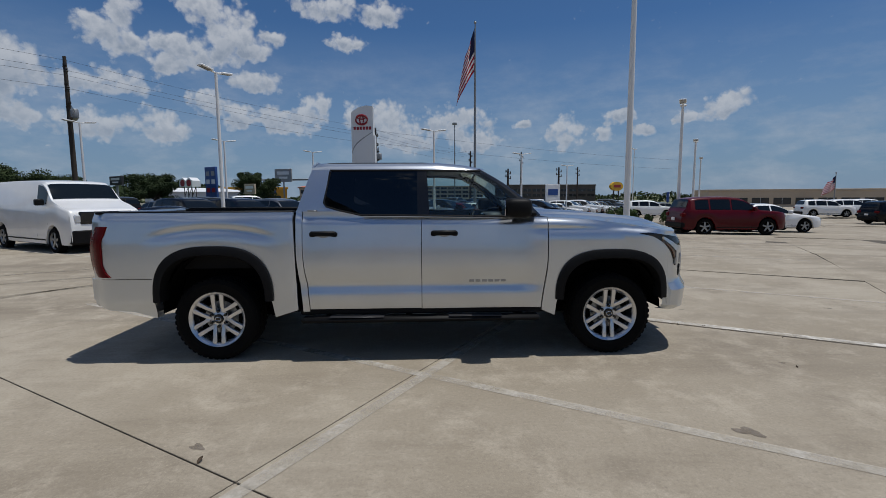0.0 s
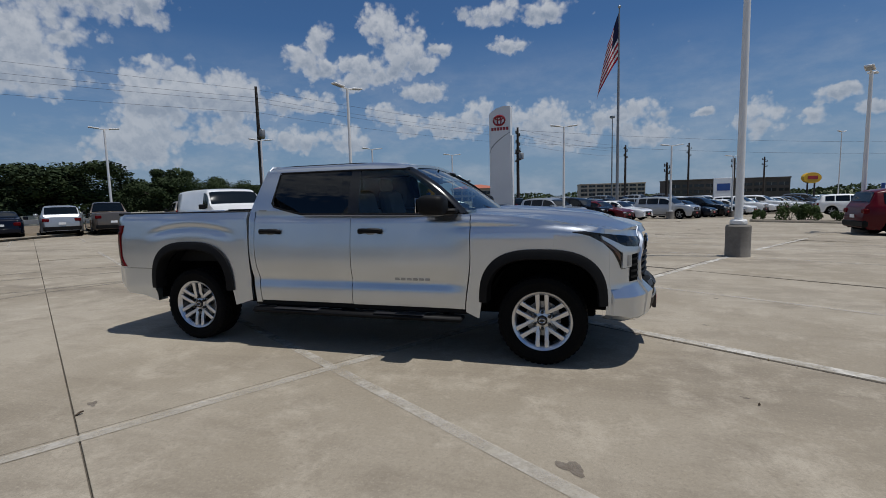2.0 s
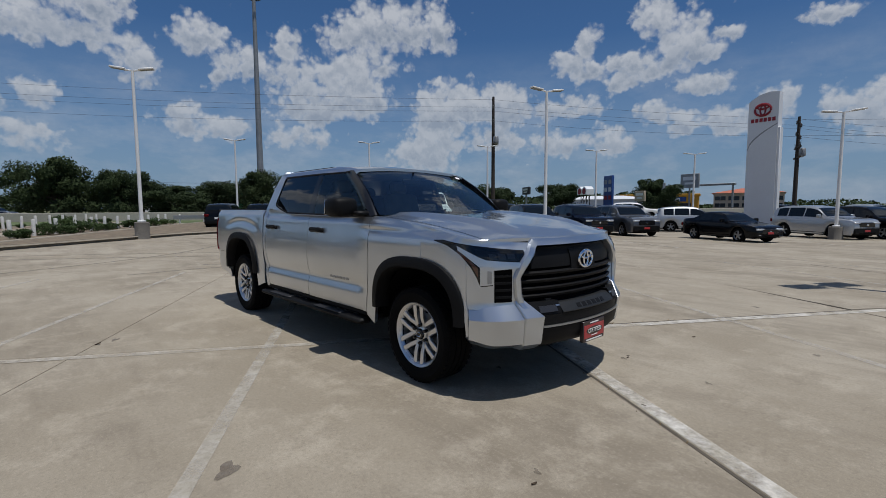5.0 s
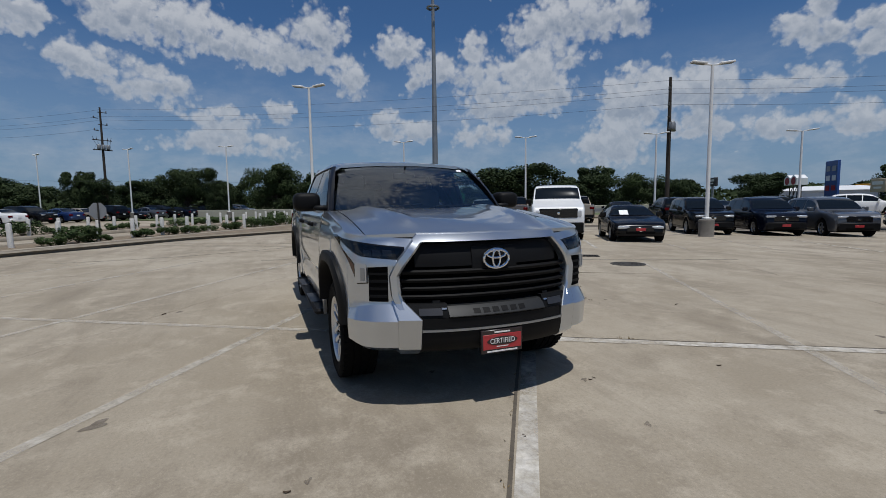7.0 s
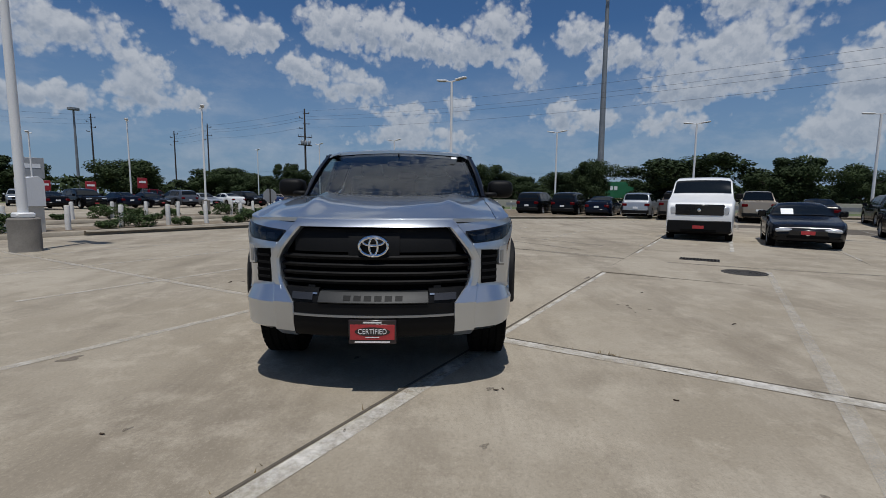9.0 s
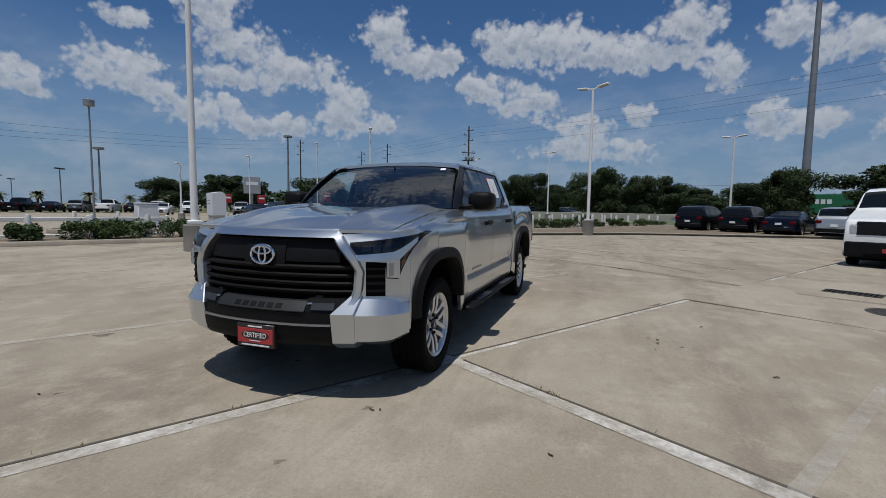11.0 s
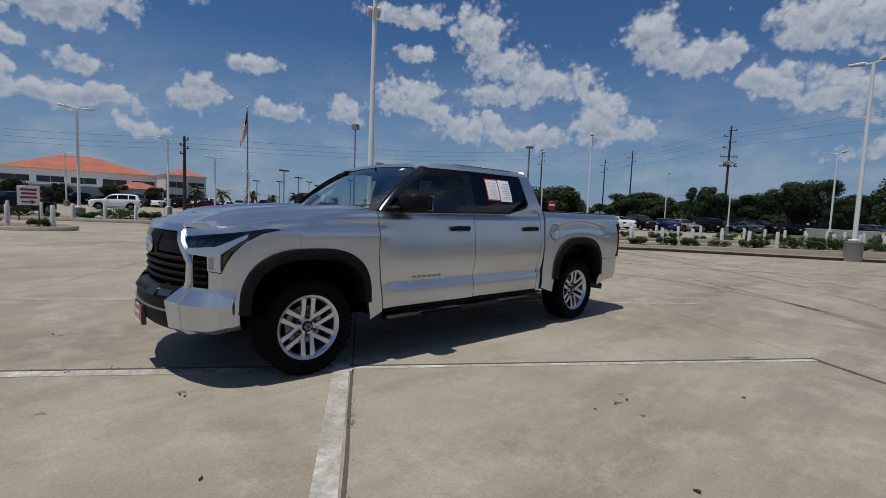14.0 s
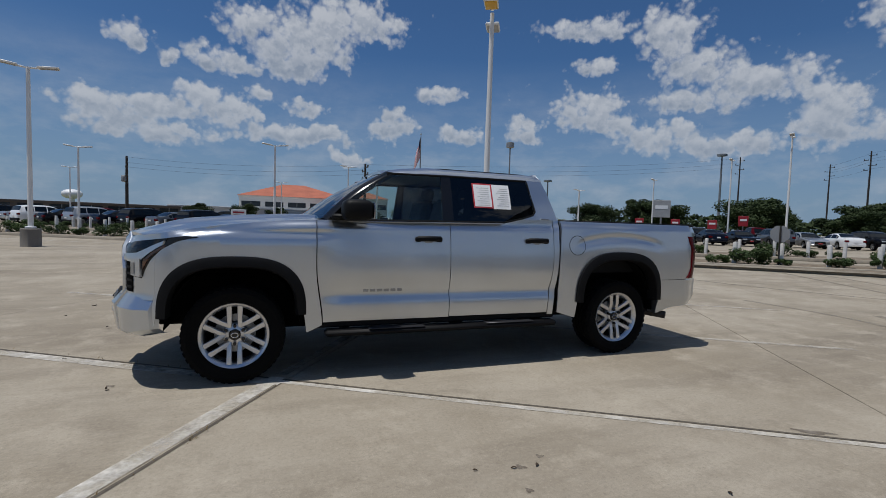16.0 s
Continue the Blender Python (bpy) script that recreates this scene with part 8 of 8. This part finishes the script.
part("panel", Shape().box(-0.45, 0.45, -0.03, 0.03, 0.75, 1.75, 0.01), SIGN_WHITE, rs)
for z, w in ((1.5, 0.33), (1.3, 0.3), (1.1, 0.33)):
    part("text_bar", Shape().box(-w, w, 0.031, 0.04, z, z + 0.11), SIGN_RED, rs)
part("arrow", Shape().prism([(-0.3, 0.92), (-0.1, 0.80), (-0.1, 0.88), (0.3, 0.88), (0.3, 0.96), (-0.1, 0.96), (-0.1, 1.04)], "y", 0.031, 0.04), SIGN_RED, rs)
for x in (-0.4, 0.4):
    part("leg", Shape().tube([(x, 0, -0.05), (x, 0, 0.9)], 0.03, 6), IRON, rs)


# ---- flags ----
def flag(x, y, z, turn, h, wide, drop, label, base=0.0):
    f_ = thing("flag_pole", label, "flag", pose(x, y, base, 0, 0, turn))
    part("pole", Shape().tube([(0, 0, -0.1), (0, 0, z * 0.6), (0, 0, z)], [0.13, 0.10, 0.05], 10), POLE_GREY, f_)
    part("ball", egg(0, 0, z + 0.1, 0.12, 0.12, 0.12, 1.0, 12, 8), SATIN, f_)
    n = 13

    def pt(u, v):
        # hangs limp: the fly end falls down along the pole
        fold = 0.16 * wide * math.sin(7 * u + 2.2 * v) * u
        return (-0.06 - wide * u * (0.35 + 0.65 * v * (1 - 0.4 * u)), fold, z - 0.35 - h * v - drop * u * (0.75 + 0.25 * v))

    for s in range(n):
        v0, v1 = s / n, (s + 1) / n
        for u0, u1 in (((0.0, 0.4), (0.4, 1.0)) if s < 7 else ((0.0, 1.0),)):
            rows = [[pt(lerp(u0, u1, k / 10), v) for k in range(11)] for v in (v0, lerp(v0, v1, 0.5), v1)]
            canton = s < 7 and u0 == 0.0
            part("flag_field" if canton else "flag_stripe", Shape().grid(rows), FLAG_BLUE if canton else (FLAG_RED if s % 2 == 0 else FLAG_WHITE), f_, "", 60)
    return f_


flag(4.6, 37.0, 16.3, 10, 3.5, 2.2, 3.0, "large striped flag hanging from a tall pole")
flag(-20.5, -66.5, 14.9, 190, 3.2, 1.5, 2.6, "large striped flag hanging from a tall pole")
flag(66.7, 69.2, 6.5, 10, 1.8, 3.2, 1.2, "distant striped flag on a pole", -1.8)


# ---- buildings ----
def hall(name, label, x, y, turn, w, d, h, wall, roof=None, roof_h=0.0, rows_=((0.55, 0.8, 6),), over=0.4):
    b = thing(name, label, "building", pose(x, y, 0, 0, 0, turn))
    part("wall", Shape().box(-w / 2, w / 2, -d / 2, d / 2, -0.1, h, 0.02), wall, b)
    part("cornice", Shape().box(-w / 2 - 0.12, w / 2 + 0.12, -d / 2 - 0.12, d / 2 + 0.12, h - 0.25, h + 0.05, 0.03), wall, b)
    if roof_h:
        q = [(-w / 2 - over, -d / 2 - over, h + 0.05), (w / 2 + over, -d / 2 - over, h + 0.05), (w / 2 + over, d / 2 + over, h + 0.05), (-w / 2 - over, d / 2 + over, h + 0.05)]
        e = max(0.02, (w - d) / 2)
        r0, r1 = (-e, 0, h + roof_h), (e, 0, h + roof_h)
        part("roof", Shape().add(q + [r0, r1], [(0, 1, 5, 4), (1, 2, 5), (2, 3, 4, 5), (3, 0, 4), (3, 2, 1, 0)]), roof, b, "terracotta tiled roof" if roof is ROOF_TILE else "", 0)
    for z0, z1, cnt in rows_:
        for k in range(cnt):
            cx = lerp(-w / 2, w / 2, (k + 0.5) / cnt)
            hw = w / cnt * 0.40
            win_ = part("window", Shape().box(cx - hw, cx + hw, d / 2 + 0.002, d / 2 + 0.03, h * z0, h * z1), WIN_DARK, b, "", 0)
            part("frame", Shape().box(cx - 0.03, cx + 0.03, d / 2 + 0.03, d / 2 + 0.05, h * z0, h * z1), SATIN, win_, "", 0)
            win2 = part("window", Shape().box(cx - hw, cx + hw, -d / 2 - 0.03, -d / 2 - 0.002, h * z0, h * z1), WIN_DARK, b, "", 0)
            part("frame", Shape().box(cx - 0.03, cx + 0.03, -d / 2 - 0.05, -d / 2 - 0.03, h * z0, h * z1), SATIN, win2, "", 0)
    return b


hall("showroom", "pale two-storey showroom with a terracotta hip roof", -3.2, -103.5, 2, 21.5, 17, 5.4, STUCCO, ROOF_TILE, 3.0, ((0.62, 0.80, 5), (0.1, 0.35, 6)), 0.3)
hall("showroom_wing", "pale low showroom wing with dark glazing", 0.5, -92.5, 2, 36, 5, 2.9, STUCCO, None, 0, ((0.12, 0.45, 10),))
hall("showroom_porch", "pale porch with a small terracotta roof", -10.5, -90.5, 2, 6.5, 5.5, 2.8, STUCCO, ROOF_TILE, 1.2, ((0.1, 0.7, 3),))
hall("showroom_tower", "pale square tower with a terracotta cap", -17.3, -91.5, 2, 6.4, 6.4, 5.5, STUCCO, ROOF_TILE, 1.4, ((0.62, 0.8, 2), (0.05, 0.4, 2)), 0.2)
hall("brick_block", "long dark brick apartment block", 30.5, -79.0, 24, 30, 8, 2.55, DARK_WALL, None, 0, ((0.2, 0.45, 9), (0.6, 0.85, 9)))
hall("brick_block", "long dark brick apartment block", 18.5, -104.0, 5, 20, 8, 2.6, DARK_WALL, None, 0, ((0.25, 0.6, 7),))
hall("workshop", "low pale workshop with roller doors", 11.0, -96.0, 3, 14, 8, 2.0, STUCCO, None, 0, ((0.1, 0.7, 4),))
hall("strip_mall", "long low tan strip mall with shop fronts", 84, 86, -18, 52, 12, 2.6, STUCCO_TAN, None, 0, ((0.1, 0.5, 14),))
hall("hotel", "tan mid-rise hotel far behind the cars", 8.0, 130, 5, 16, 10, 4.4, STUCCO_TAN, None, 0, ((0.3, 0.45, 8), (0.55, 0.7, 8), (0.8, 0.92, 8)))
hall("hotel", "dark brick hotel far behind the cars", 34, 128, 5, 26, 10, 4.6, DARK_WALL, None, 0, ((0.3, 0.45, 10), (0.6, 0.75, 10)))
hall("warehouse", "white low warehouse beyond the highway", -36, 72, 35, 14, 8, 2.4, SIGN_WHITE, SIGN_WHITE, 0.7, ((0.3, 0.6, 4),))
hall("inn", "tan roadside inn with a red roof", -20, 92, 15, 10, 8, 3.4, STUCCO_TAN, ROOF_TILE, 0.9, ((0.3, 0.5, 5), (0.65, 0.85, 5)))
for k, (q, a) in enumerate((("white", 40), ("white", 48), ("black", 44), ("silver", 40), ("white", 50), ("black", 46))):
    park("suv" if k % 2 else "sedan", q, pose(-37.5 - 2.1 * k, -49.0 + 2.05 * k, 0, 0, 0, a), "white row past the entrance")
wt = thing("water_tower", "white water tower on a single stem", "water tower", pose(44.8, -128, 0))
part("stem", Shape().tube([(0, 0, 0), (0, 0, 4.6)], [0.6, 0.5], 14), SIGN_WHITE, wt)
part("tank", egg(0, 0, 5.2, 2.0, 2.0, 1.1, 0.9, 24, 12), SIGN_WHITE, wt)

# ---- slabs, one by one ----
slab_mesh = mesh_of("slab", Shape().box(0.005, STEP_A - 0.005, -STEP_B + 0.005, -0.005, -0.03, 0.0, 0.003), SLAB, 30)
edge_mesh = mesh_of("slab", Shape().box(0.005, STEP_A - 0.005, -1.93, -0.005, -0.03, 0.0, 0.003), SLAB, 30)


def slab_pose(a, b, rise):
    """Lies on the fall: tilted to it about its middle."""
    c = U * (a + STEP_A / 2) + V * (b + STEP_B / 2)
    ga = (fall(*(c + U).xy) - fall(*(c - U).xy)) / 2
    gb = (fall(*(c + V).xy) - fall(*(c - V).xy)) / 2
    tilt = Vector((0, 0, 1)).rotation_difference(Vector((-ga, gb, 1)).normalized()).to_matrix().to_4x4()
    mid = Matrix.Translation((STEP_A / 2, -STEP_B / 2, 0))
    return Matrix.Translation((0, 0, fall(c.x, c.y) + rise)) @ lot(a, b) @ mid @ tilt @ mid.inverted()


for i in range(-9, 8):
    for j in range(-3, 10):
        o = new("slab", slab_mesh)
        o.parent = pavement
        o.matrix_basis = slab_pose(A0 + i * STEP_A, B0 + j * STEP_B, random.uniform(-0.0012, 0.0012))
    o = new("slab", edge_mesh)
    o.parent = pavement
    o.matrix_basis = lot(A0 + i * STEP_A, B0 - 3 * STEP_B - 1.94, 0)

# stand everything on the fall: vehicles sink with it, tall things keep their tops
bpy.context.view_layer.update()
for ob in list(scene.objects):
    if ob.parent or ob.type not in ("EMPTY", "MESH") or ob.get("kind") in ("structure", "stuff") or ob.name.startswith("power_line"):
        continue
    drop = fall(ob.location.x, ob.location.y)
    if drop > -0.004:
        continue
    tops = [(o.matrix_world @ Vector(c)).z for o in (ob, *ob.children_recursive) if o.type == "MESH" for c in o.bound_box]
    if not ob.get("category", "") in ("car", "van", "pickup truck", "drain grate", "manhole cover"):
        ob.scale.z *= (max(tops) - drop) / max(tops)
    ob.location.z += drop
